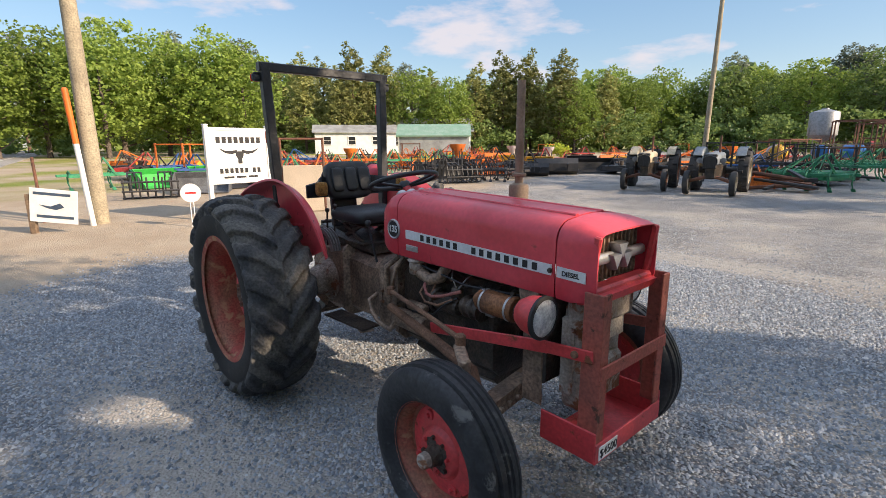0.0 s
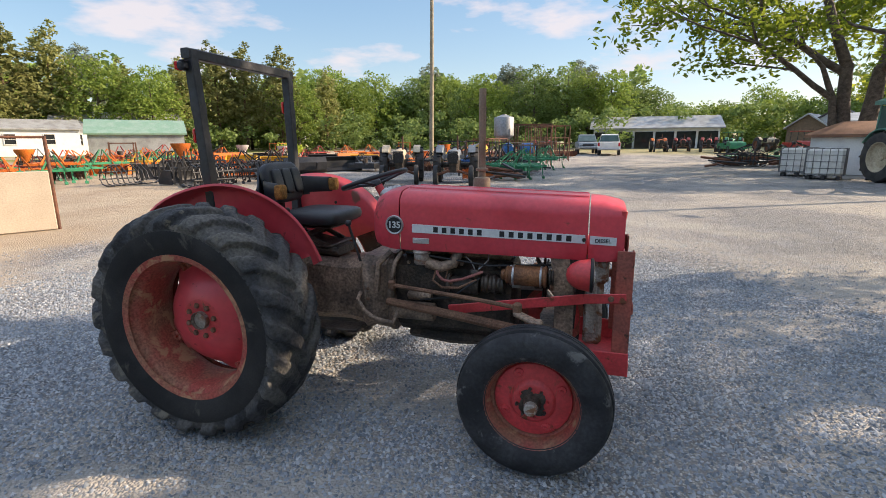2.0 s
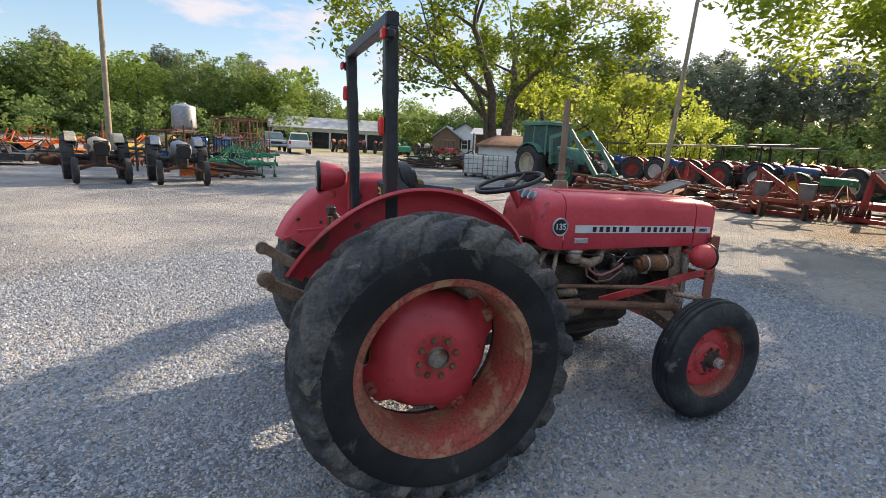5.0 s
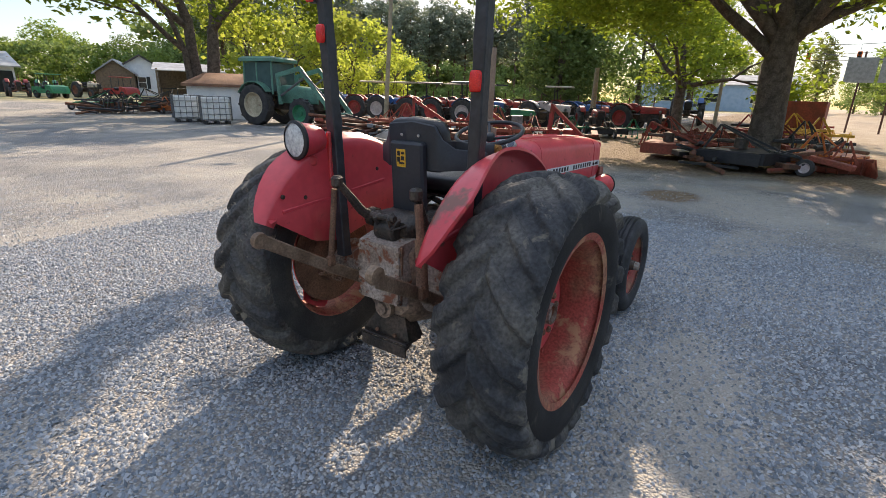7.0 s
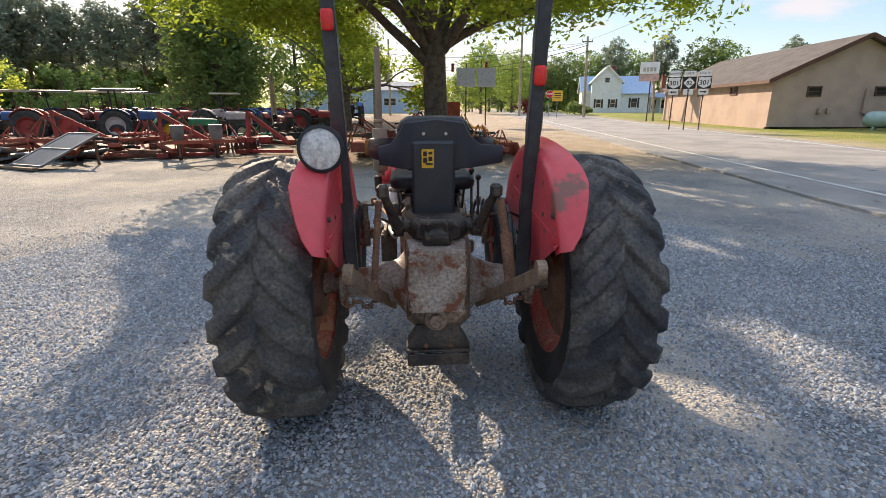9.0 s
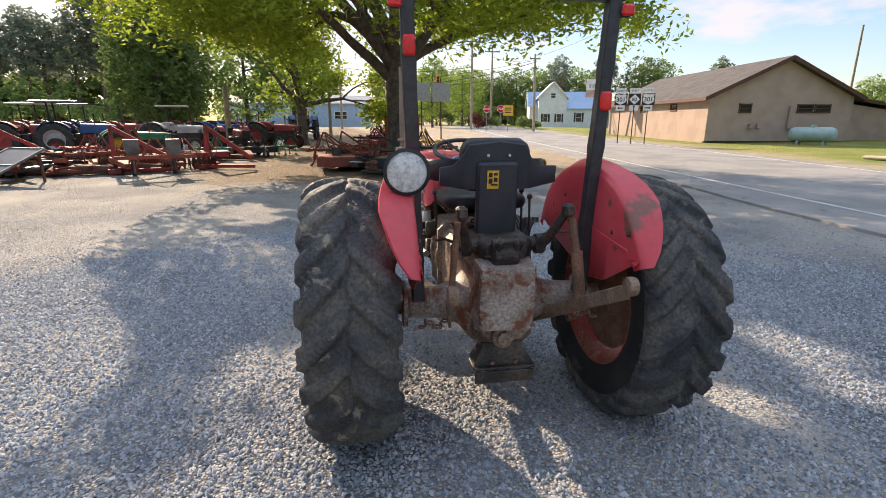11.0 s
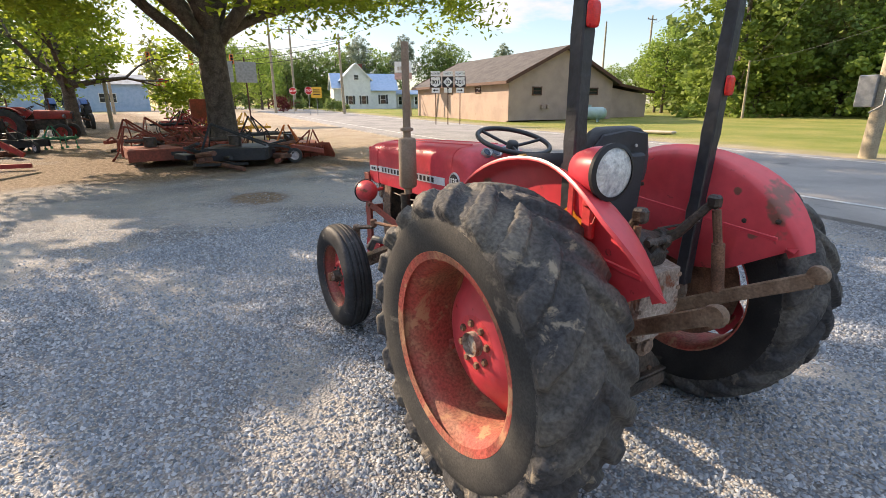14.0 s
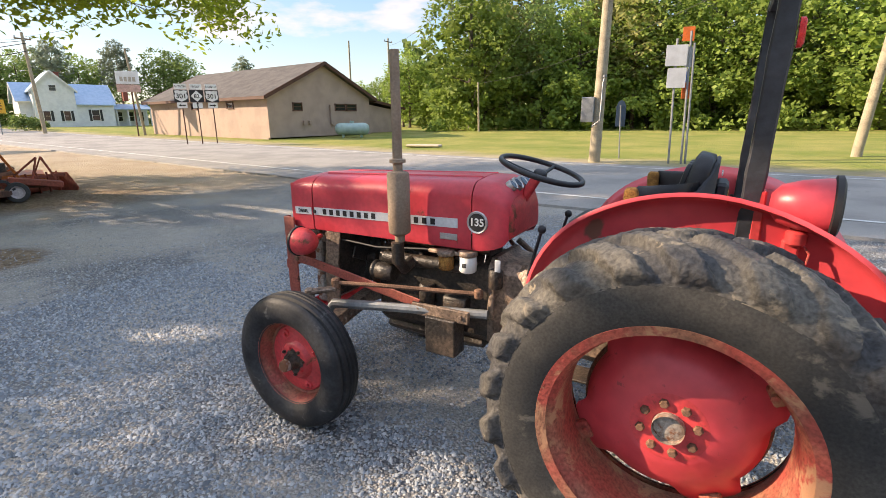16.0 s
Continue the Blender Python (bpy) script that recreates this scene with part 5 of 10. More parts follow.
eng_part("filter_head", grease, "", lambda b: cyl(b, (1.005, 0.235, 0.978), 0.05, 0.03, "z"), lambda b: cyl(b, (1.13, 0.235, 0.968), 0.05, 0.03, "z"), lambda b: bar(b, (1.0, 0.2, 0.965), (1.24, 0.2, 0.965), 0.07, 0.02))
eng_part("fuel_filter", foam, "amber glass fuel filter", lambda b: cyl(b, (1.13, 0.235, 0.915), 0.04, 0.075, "z"))
eng_part("key_tag", silver, "white key tag hanging from the dash", lambda b: box(b, (0.83, 0.268, 0.945), (0.03, 0.004, 0.06), 0.002), lambda b: tube(b, [(0.9, 0.25, 0.99), (0.9, 0.265, 0.955)], 0.002, 5))
eng_part("filter_mark", dark_ink, "", lambda b: box(b, (1.005, 0.2805, 0.925), (0.022, 0.002, 0.022), 0.0005))
eng_part("exhaust_manifold", grease_dk, "sooty black exhaust manifold", lambda b: tube(b, [(1.55, 0.19, 0.88), (1.36, 0.20, 0.885), (1.02, 0.18, 0.885)], 0.034, 10), lambda b: tube(b, [(1.36, 0.2, 0.885), (1.345, 0.30, 0.87), (1.333, 0.372, 0.93), (1.333, 0.376, 1.03)], 0.032, 12))
eng_part("valve_gear", grease_dk, "oily side pumps", lambda b: cyl(b, (1.55, 0.19, 0.79), 0.05, 0.12), lambda b: cyl(b, (1.62, 0.185, 0.79), 0.058, 0.03))
eng_part("side_pump", grease_dk, "oily side pump", lambda b: cyl(b, (1.28, 0.185, 0.70), 0.045, 0.12, "z"))
eng_part("tappet_cover", grease_dk, "oily cover plate", lambda b: box(b, (1.1, 0.18, 0.66), (0.14, 0.07, 0.12), 0.01))
eng_part("sediment_bowl", grease_dk, "oily sediment bowl", lambda b: cyl(b, (0.86, 0.215, 0.86), 0.035, 0.1, "z"))
eng_part("wiring", dark_ink, "", lambda b: tube(b, [(1.0, -0.2, 0.975), (1.3, -0.215, 0.95), (1.5, -0.22, 0.93), (1.9, -0.18, 0.95)], 0.006, 6), lambda b: tube(b, [(1.0, 0.19, 0.975), (1.3, 0.21, 0.96), (1.6, 0.2, 0.93), (1.95, 0.22, 0.96)], 0.006, 6),
         lambda b: tube(b, [(1.46, -0.24, 0.86), (1.4, -0.27, 0.82), (1.3, -0.26, 0.74), (1.1, -0.24, 0.7)], 0.006, 6))
bm = B()
box(bm, (1.93, 0, 0.80), (0.10, 0.44, 0.42), 0.012)
box(bm, (1.93, 0, 1.015), (0.11, 0.40, 0.03), 0.01)
rad = part("radiator", bm, grease_dk, TRACTOR, "dark radiator core")
for s in (1, -1):
    bm = B()
    loft(bm, [[V((x, s * 0.222, z)), V((x, s * 0.232, z)), V((x + 0.10, s * 0.232, z)), V((x + 0.10, s * 0.222, z))] for x, z in ((1.875, 0.50), (1.87, 0.80), (1.84, 1.0))])
    part("radiator_cheek", bm, grease, rad, "oil-stained grey side plate")
bm = B()
for k in range(4):
    a = 0.4 + 1.5708 * k
    bar(bm, (1.80, 0.04 * math.cos(a), 0.80 + 0.04 * math.sin(a)), (1.80, 0.18 * math.cos(a), 0.80 + 0.18 * math.sin(a)), 0.01, 0.07, 0.002)
cyl(bm, (1.78, 0, 0.80), 0.05, 0.09)
part("fan", bm, grease_dk, rad, "dark cooling fan")
bm = B()
box(bm, (2.06, 0, 0.74), (0.06, 0.38, 0.34), 0.01)
fs = part("front_support", bm, cast_pale, TRACTOR, "flaking grey front frame casting")
for c, d in (((2.075, 0, 0.86), (0.10, 0.34, 0.20)), ((2.075, 0, 0.60), (0.10, 0.34, 0.20)), ((2.10, 0, 0.93), (0.09, 0.40, 0.14))):
    bm = B()
    box(bm, c, d, 0.02)
    part("casting", bm, cast_pale, fs)
# front axle and steering
bm = B()
loft(bm, [[V((1.78, y, z - 0.04)), V((1.86, y, z - 0.04)), V((1.86, y, z + 0.04)), V((1.78, y, z + 0.04))] for y, z in ((-0.50, 0.46), (-0.2, 0.52), (0, 0.55), (0.2, 0.52), (0.50, 0.46))])
ax = part("front_axle", bm, grease, TRACTOR, "rusty front axle beam")
for s in (1, -1):
    bm = B()
    cyl(bm, (1.815, 0.53 * s, 0.47), 0.035, 0.24, "z")
    cyl(bm, (1.815, 0.59 * s, 0.388), 0.032, 0.14, "y")
    cyl(bm, (1.815, 0.53 * s, 0.66), 0.026, 0.18, "z")
    bar(bm, (1.815, 0.53 * s, 0.73), (1.69, 0.445 * s, 0.745), 0.05, 0.025, 0.008)
    part("steering_knuckle", bm, grease, ax, "greasy steering knuckle")
    bm = B()
    tube(bm, [(1.70, 0.445 * s, 0.775), (1.45, 0.385 * s, 0.782), (0.93, 0.268 * s, 0.786)], 0.0125, 8)
    cyl(bm, (1.70, 0.445 * s, 0.77), 0.024, 0.06, "z")
    cyl(bm, (0.93, 0.268 * s, 0.786), 0.022, 0.05, "z")
    part("drag_link", bm, rust, ax, "thin rusty drag link")
    bm = B()
    tube(bm, [(1.80, 0.44 * s, 0.56), (1.75, 0.42 * s, 0.640), (1.4, 0.345 * s, 0.656), (0.89, 0.24 * s, 0.674)], [0.03, 0.026, 0.026, 0.024], 10)
    part("radius_rod", bm, rust if s < 0 else galv, ax, "stout radius rod")
    for k in range(6):
        for x, turn in ((1.775, -90), (1.866, 90)):
            bm = B()
            lathe(bm, [(0, 0.02), (0.013, 0.018), (0.014, 0)], 6, Matrix.Translation((x, s * (0.2 + 0.055 * k), 0.515 - 0.01 * k)) @ Matrix.Rotation(radians(turn), 4, "Y"))
            part("axle_bolt", bm, grease, ax)
bm = B()
box(bm, (1.11, 0.295, 0.545), (0.175, 0.11, 0.20), 0.006)
part("step_box", bm, grease_dk, TRACTOR, "dark steel box hung beside the engine")
bm = B()
box(bm, (1.125, 0.315, 0.665), (0.335, 0.022, 0.066), 0.004)
for x in (1.0, 1.25):
    cyl(bm, (x, 0.33, 0.668), 0.011, 0.014, "y", 6, 0.002)
part("step_bracket", bm, grease, TRACTOR, "rusty flat mounting bar")
bm = B()
tube(bm, [(0.69, -0.20, 0.70), (0.705, -0.27, 0.675), (0.75, -0.28, 0.615), (0.80, -0.28, 0.58), (0.86, -0.28, 0.562), (0.935, -0.28, 0.556), (0.955, -0.265, 0.60), (0.957, -0.23, 0.655)], 0.0135, 8)
bar(bm, (0.52, -0.24, 0.485), (0.72, -0.30, 0.485), 0.09, 0.012)
part("pedal", bm, grease, TRACTOR, "bent steel pedal and foot rest")
for s, x1 in ((-1, 0.72), (1, 0.80)):
    bm = B()
    bar(bm, (0.30, 0.30 * s, 0.50), (x1, 0.27 * s, 0.50), 0.14, 0.012)
    part("foot_plate", bm, grease_dk, TRACTOR, "greasy steel foot plate")
for s in (1, -1):
    bm = B()
    tube(bm, [(0.70, 0.20 * s, 0.90), (0.64, 0.215 * s, 1.12)], 0.008, 6)
    ball(bm, (0.636, 0.216 * s, 1.135), 0.020, 10, 7)
    part("gear_lever", bm, black_vinyl, TRACTOR, "thin lever with a black knob")
# guard at the front
gd = new("front_guard")
gd.parent = TRACTOR
gd["label"] = "welded rust-red front guard with a weight tray and price sticker"
for s in (1, -1):
    bm = B()
    box(bm, (2.219, s * 0.255, 0.755), (0.085, 0.010, 0.61), 0.003)
    box(bm, (2.256, s * 0.232, 0.755), (0.010, 0.055, 0.61), 0.003)
    part("upright", bm, guard_mat, gd, "rusty angle-iron upright")
    bm = B()
    bar(bm, (2.234, s * 0.267, 0.815), (2.02, s * 0.270, 0.795), 0.010, 0.052)
    bar(bm, (2.025, s * 0.270, 0.795), (1.28, s * 0.262, 0.665), 0.010, 0.056)
    part("side_rail", bm, guard_mat if s > 0 else red_worn, gd, "red flat-bar side rail")
    bm = B()
    lathe(bm, [(0, 0.016), (0.014, 0.013), (0.016, 0)], 10, Matrix.Translation((2.159, s * 0.272, 0.808)) @ Matrix.Rotation(radians(-90 * s), 4, "X"))
    part("bolt", bm, rust, gd)
    bm = B()
    box(bm, (2.134, s * 0.262, 0.445), (0.26, 0.010, 0.13), 0.003)
    part("tray_side", bm, red_worn, gd)
bm = B()
bar(bm, (2.265, -0.262, 0.755), (2.265, 0.262, 0.755), 0.010, 0.058)
part("cross_rail", bm, guard_mat, gd, "rusty cross rail with bolts")
bm = B()
box(bm, (2.262, 0, 0.42), (0.010, 0.53, 0.085), 0.003)
box(bm, (2.134, 0, 0.385), (0.26, 0.53, 0.010), 0.003)
tray = part("tray", bm, red_worn, gd, "red weight tray")
bm = B()
box(bm, (2.269, -0.175, 0.418), (0.003, 0.135, 0.058), 0.0005)
stk = part("price_sticker", bm, white_vinyl, tray, "handwritten white price sticker")
lettering("$4500", 0.05, dark_ink, stk, Matrix.Translation((2.272, -0.175, 0.418)) @ Matrix(((0, 0, 1, 0), (1, 0, 0, 0), (0, 1, 0, 0), (0, 0, 0, 1))))
# headlamps
for s in (1, -1):
    hl = new("headlamp")
    hl.parent = TRACTOR
    hl["label"] = "round red headlamp"
    m = Matrix.Translation((2.015, s * 0.345, 0.945)) @ Matrix.Rotation(radians(90), 4, "Y")
    bm = B()
    lathe(bm, [(0, -0.085), (0.03, -0.08), (0.055, -0.06), (0.074, -0.025), (0.082, 0.02), (0.082, 0.035)], 24, m)
    bar(bm, (1.99, s * 0.30, 0.95), (2.0, s * 0.22, 0.96), 0.03, 0.02)
    part("shell", bm, red_worn, hl, "scuffed red lamp shell")
    bm = B()
    lathe(bm, [(0.080, 0.032), (0.088, 0.036), (0.088, 0.048), (0.074, 0.052)], 28, m)
    part("bezel", bm, dark_ink, hl, "black lamp bezel")
    bm = B()
    lathe(bm, [(0, 0.062), (0.04, 0.058), (0.076, 0.048)], 24, m)
    part("lens", bm, lens_mat, hl, "clear ribbed lens")
# exhaust
bm = B()
tube(bm, [(1.333, 0.352, 1.03), (1.333, 0.352, 1.075)], 0.026, 14)
lathe(bm, [(0.026, 1.06), (0.052, 1.075), (0.056, 1.085), (0.056, 1.365), (0.05, 1.378), (0.026, 1.385)], 24, Matrix.Translation((1.333, 0.352, 0)))
ex = part("muffler", bm, muffler_mat, TRACTOR, "tall rust-brown muffler")
bm = B()
rings_e = [(0.024, 1.38), (0.024, 1.42), (0.040, 1.425), (0.040, 1.44), (0.024, 1.445), (0.0225, 1.94), (0.019, 1.94), (0.019, 1.6)]
lathe(bm, rings_e, 18, Matrix.Translation((1.333, 0.352, 0)))
part("exhaust_pipe", bm, muffler_mat, ex, "straight rusty exhaust pipe")
# work lamp on the left fender
wl = new("work_lamp")
wl.parent = TRACTOR
wl["label"] = "round red rear work lamp with a clear lens"
m = Matrix.Translation((-0.335, 0.482, 1.362)) @ Matrix.Rotation(radians(-90), 4, "Y") @ Matrix.Rotation(radians(-4), 4, "X")
bm = B()
lathe(bm, [(0, -0.14), (0.03, -0.138), (0.06, -0.115), (0.078, -0.06), (0.086, 0.0), (0.086, 0.02)], 28, m)
part("shell", bm, red_paint, wl, "red tapered lamp shell")
bm = B()
lathe(bm, [(0.084, 0.015), (0.096, 0.02), (0.097, 0.035), (0.082, 0.042)], 32, m)
part("bezel", bm, dark_ink, wl, "black rubber bezel")
bm = B()
lathe(bm, [(0, 0.047), (0.045, 0.045), (0.084, 0.036)], 28, m)
part("lens", bm, lens_mat, wl, "clear patterned lens")
bm = B()
cyl(bm, (-0.28, 0.475, 1.255), 0.03, 0.05, "z")
box(bm, (-0.27, 0.472, 1.18), (0.05, 0.03, 0.14), 0.008)
tube(bm, [(-0.29, 0.475, 1.25), (-0.32, 0.49, 1.21), (-0.315, 0.50, 1.18), (-0.29, 0.48, 1.17)], 0.004, 6)
box(bm, (-0.17, 0.45, 1.25), (0.035, 0.03, 0.30), 0.006)
part("bracket", bm, red_worn, wl, "red lamp bracket")


# ---- trees ----
def leaf_material(name, c1, c2, trans=0.35):
    m = bpy.data.materials.new(name)
    m.use_nodes = True
    nt = m.node_tree
    L = nt.links.new
    p = nt.nodes["Principled BSDF"]
    out = nt.nodes["Material Output"]
    geo = nt.nodes.new("ShaderNodeNewGeometry")
    tc = nt.nodes.new("ShaderNodeTexCoord")
    n = nt.nodes.new("ShaderNodeTexNoise")
    n.inputs["Scale"].default_value, n.inputs["Detail"].default_value = 0.45, 4
    L(tc.outputs["Object"], n.inputs["Vector"])
    ad = nt.nodes.new("ShaderNodeMath")
    ad.operation = "MULTIPLY_ADD"
    ad.inputs[1].default_value, ad.inputs[2].default_value = 0.6, -0.05
    L(geo.outputs["Random Per Island"], ad.inputs[0])
    a2 = nt.nodes.new("ShaderNodeMath")
    a2.operation = "MULTIPLY_ADD"
    a2.inputs[1].default_value = 0.6
    L(n.outputs["Fac"], a2.inputs[0])
    L(ad.outputs[0], a2.inputs[2])
    mx = nt.nodes.new("ShaderNodeMixRGB")
    mx.inputs[1].default_value, mx.inputs[2].default_value = (*c1, 1), (*c2, 1)
    L(a2.outputs[0], mx.inputs[0])
    oi = nt.nodes.new("ShaderNodeObjectInfo")
    rv = nt.nodes.new("ShaderNodeMapRange")
    rv.inputs[3].default_value, rv.inputs[4].default_value = 0.75, 1.25
    L(oi.outputs["Random"], rv.inputs[0])
    hs = nt.nodes.new("ShaderNodeHueSaturation")
    L(rv.outputs[0], hs.inputs["Value"])
    L(mx.outputs[0], hs.inputs["Color"])
    L(hs.outputs[0], p.inputs["Base Color"])
    p.inputs["Roughness"].default_value = 0.6
    p.inputs["Specular IOR Level"].default_value = 0.3
    tr = nt.nodes.new("ShaderNodeBsdfTranslucent")
    L(hs.outputs[0], tr.inputs["Color"])
    ms = nt.nodes.new("ShaderNodeMixShader")
    ms.inputs[0].default_value = trans
    L(p.outputs[0], ms.inputs[1])
    L(tr.outputs[0], ms.inputs[2])
    L(ms.outputs[0], out.inputs["Surface"])
    return m


leaf_mid = leaf_material("green leaves", (0.13, 0.205, 0.04), (0.31, 0.40, 0.08), 0.45)
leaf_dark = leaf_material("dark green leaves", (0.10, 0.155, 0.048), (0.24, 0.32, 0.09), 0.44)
leaf_yellow = leaf_material("yellow-green leaves", (0.26, 0.33, 0.045), (0.54, 0.58, 0.09), 0.6)
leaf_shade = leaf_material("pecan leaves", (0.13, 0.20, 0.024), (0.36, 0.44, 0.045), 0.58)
# paler, bluer needles: distance haze of the far pines put into their colour
needle_hazy = leaf_material("pine needles", (0.135, 0.17, 0.135), (0.28, 0.32, 0.22), 0.35)
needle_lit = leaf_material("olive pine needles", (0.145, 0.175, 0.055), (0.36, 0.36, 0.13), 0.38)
leaf_red = leaf_material("maroon leaves", (0.10, 0.015, 0.018), (0.22, 0.03, 0.03), 0.3)
bark = surf("grey-brown bark", (0.13, 0.105, 0.085), (0.07, 0.055, 0.045), 0.9, 0, 6, grain=30, grain_amt=0.4, bump=0.8)
bark_pine = surf("reddish pine bark", (0.17, 0.105, 0.07), (0.09, 0.06, 0.045), 0.9, 0, 5, grain=25, grain_amt=0.4, bump=0.8)


def leaves(rng, centres, radius, per, length, width, flat=0.5):
    """Folded leaf blades scattered in clumps; returns vertices and faces."""
    centres = np.asarray(centres, float)
    radius = np.broadcast_to(np.asarray(radius, float), (len(centres),))
    c = np.repeat(centres, per, 0)
    rr = np.repeat(radius, per)
    off = rng.normal(size=(len(c), 3))
    off /= np.linalg.norm(off, axis=1, keepdims=True)
    off *= (rng.random(len(c)) ** 0.45)[:, None] * rr[:, None]
    off[:, 2] *= 0.75
    c = c + off
    a = rng.normal(size=(len(c), 3))
    a[:, 2] *= flat
    a[:, 2] -= 0.25
    a /= np.linalg.norm(a, axis=1, keepdims=True)
    b = np.cross(a, rng.normal(size=(len(c), 3)))
    b /= np.linalg.norm(b, axis=1, keepdims=True)
    up = np.cross(a, b)
    s = rng.uniform(0.7, 1.3, len(c))[:, None]
    l, w = a * length * s, b * width * s
    v = np.stack([c - l * 0.5, c + w * 0.5 + up * width * 0.15 * s, c + l * 0.5, c - w * 0.5 + up * width * 0.15 * s], 1).reshape(-1, 3)
    f = np.arange(len(v)).reshape(-1, 4)
    return v, f


def grow(rng, bm, p, d, length, r, level, tips, droop=0.0, split=(2, 3), spread=0.6, fine=False):
    """A limb that bends, tapers and forks; collects its tips."""
    pts, rs = [p.copy()], [r]
    n = 4
    dd = d.normalized()
    for k in range(n):
        dd = (dd + V(rng.normal(0, 0.10, 3)) + V((0, 0, 0.05 - droop * (k / n)))).normalized()
        if fine and pts[-1].z < 5.2 and dd.z < 0.2:
            dd = V((dd.x, dd.y, 0.2)).normalized()
        pts.append(pts[-1] + dd * length / n)
        rs.append(r * (1 - 0.42 * (k + 1) / n))
    tube(bm, pts, rs, (10 if r > 0.12 else 6 if r > 0.05 else 4) if fine else (5 if r > 0.1 else 3), caps=False)
    if level == 0:
        tips.append((pts[-1], dd))
        tips.append((pts[-3], dd))
        return
    for k in range(int(rng.integers(split[0], split[1] + 1))):
        side = dd.cross(V(rng.normal(0, 1, 3))).normalized()
        nd = (dd + side * spread * rng.uniform(0.6, 1.3)).normalized()
        grow(rng, bm, pts[-1], nd, length * rng.uniform(0.62, 0.85), rs[-1] * 0.78, level - 1, tips, droop, split, spread, fine)
    if level >= 2:
        side = dd.cross(V(rng.normal(0, 1, 3))).normalized()
        grow(rng, bm, pts[2], (dd * 0.5 + side).normalized(), length * 0.6, rs[2] * 0.5, level - 2 if level > 2 else 0, tips, droop, split, spread, fine)


def broadleaf(seed, h, spread, mat_, per=26, leaf=(0.34, 0.20), levels=3, base=0.32, clump=1.0, trunk=0.24, name="tree", low=0.0):
    """A broadleaf tree at the origin: trunk and limbs, and a crown of separate leaves."""
    rng = np.random.default_rng(seed)
    bm, tips = B(), []
    r0 = trunk
    z1 = h * base
    tube(bm, [(0, 0, -0.15), (0.02, 0, 0.25), (0.05 * h / 10, 0.02, z1 * 0.5), (0.08 * h / 10, 0.0, z1)], [r0 * 1.5, r0 * 1.12, r0, r0 * 0.9], 12, False)
    top = V((0.08 * h / 10, 0, z1))
    k0 = 5
    for k in range(k0):
        a = 6.283 * (k + rng.random() * 0.6) / k0
        e = rng.uniform(0.5, 1.3)
        d = V((math.cos(a) * spread / h * 1.6, math.sin(a) * spread / h * 1.6, e))
        grow(rng, bm, top - V((0, 0, z1 * 0.25 * rng.random())), d, (h - z1) * 0.40, r0 * 0.55, levels - 1, tips)
    grow(rng, bm, top, V((0.05, 0, 1)), (h - z1) * 0.45, r0 * 0.7, levels - 1, tips)
    ob = thing(name, Matrix.Identity(4), "", "")
    part("trunk", bm, bark, ob, "", 60)
    cs = [t[0] for t in tips]
    if low:
        cs += [V((math.cos(a) * spread * 0.35 * rng.uniform(0.5, 1), math.sin(a) * spread * 0.35 * rng.uniform(0.5, 1), h * rng.uniform(low, 0.4))) for a in rng.uniform(0, 6.28, 26)]
    v, f = leaves(rng, cs, clump * rng.uniform(0.7, 1.3, len(cs)), per, *leaf)
    cr = new("crown", mesh_np("crown", v, f, mat_))
    cr.parent = ob
    return ob


def full_crown(seed, h, wide, tall, low, mat_, bark_, clumps=92, per=44, leaf=(0.38, 0.24), lumps=0.22, name="tree", r0=0.22, cone=0.0):
    """A dense far tree: leafy clumps over an uneven rounded envelope, a darker filled inside, and a trunk with a few limbs."""
    rng = np.random.default_rng(seed)
    bm = B()
    zc = low + (h - low) * 0.5
    tube(bm, [(0, 0, -0.15), (0.03, 0, 0.3), (0.06, 0.03, zc * 0.6), (0.03, 0, h * 0.86)], [r0 * 1.5, r0 * 1.1, r0, 0.04], 8, False)
    for k in range(7):
        a, z = 2.4 * k + rng.random(), low * 0.9 + (h - low) * 0.08 * k
        tube(bm, [(0, 0, z), (math.cos(a) * wide * 0.4, math.sin(a) * wide * 0.4, z + 0.5), (math.cos(a) * wide * 0.8, math.sin(a) * wide * 0.8, z + 1.3)], [0.09, 0.06, 0.02], 4, False)
    cs, rr = [], []
    for k in range(clumps):
        y = 1 - 2 * (k + 0.5) / clumps
        a = 2.39996 * k
        d = V((math.cos(a) * math.sqrt(1 - y * y), math.sin(a) * math.sqrt(1 - y * y), y))
        bump = 0.84 + lumps * noise.noise(d * 2.1 + V((seed * 3.7, 0, 0))) + lumps * 0.8 * noise.noise(d * 4.3 + V((0, seed * 1.3, 0))) + 0.05 * rng.random()
        slim = 1 - cone * (0.5 + 0.5 * y)
        cs.append(V((d.x * wide * bump * slim, d.y * wide * bump * slim, zc + d.z * tall * bump)))
        rr.append(wide * 0.24 * rng.uniform(0.6, 1.25) * (0.55 + 0.45 * slim))
    v, f = leaves(rng, cs, np.array(rr), per, *leaf)
    inner = [V((q.x * 0.55, q.y * 0.55, zc + (q.z - zc) * 0.62)) for q in cs[::4]]
    v2, f2 = leaves(rng, inner, wide * 0.30, 22, leaf[0] * 1.7, leaf[1] * 1.7)
    v, f = np.concatenate([v, v2]), np.concatenate([f, f2 + len(v)])
    ob = thing(name, Matrix.Identity(4), "", "")
    part("trunk", bm, bark_, ob, "", 60)
    cr = new("crown", mesh_np("crown", v, f, mat_))
    cr.parent = ob
    return ob


def polar(az, d):
    return d * math.cos(radians(az)), d * math.sin(radians(az))


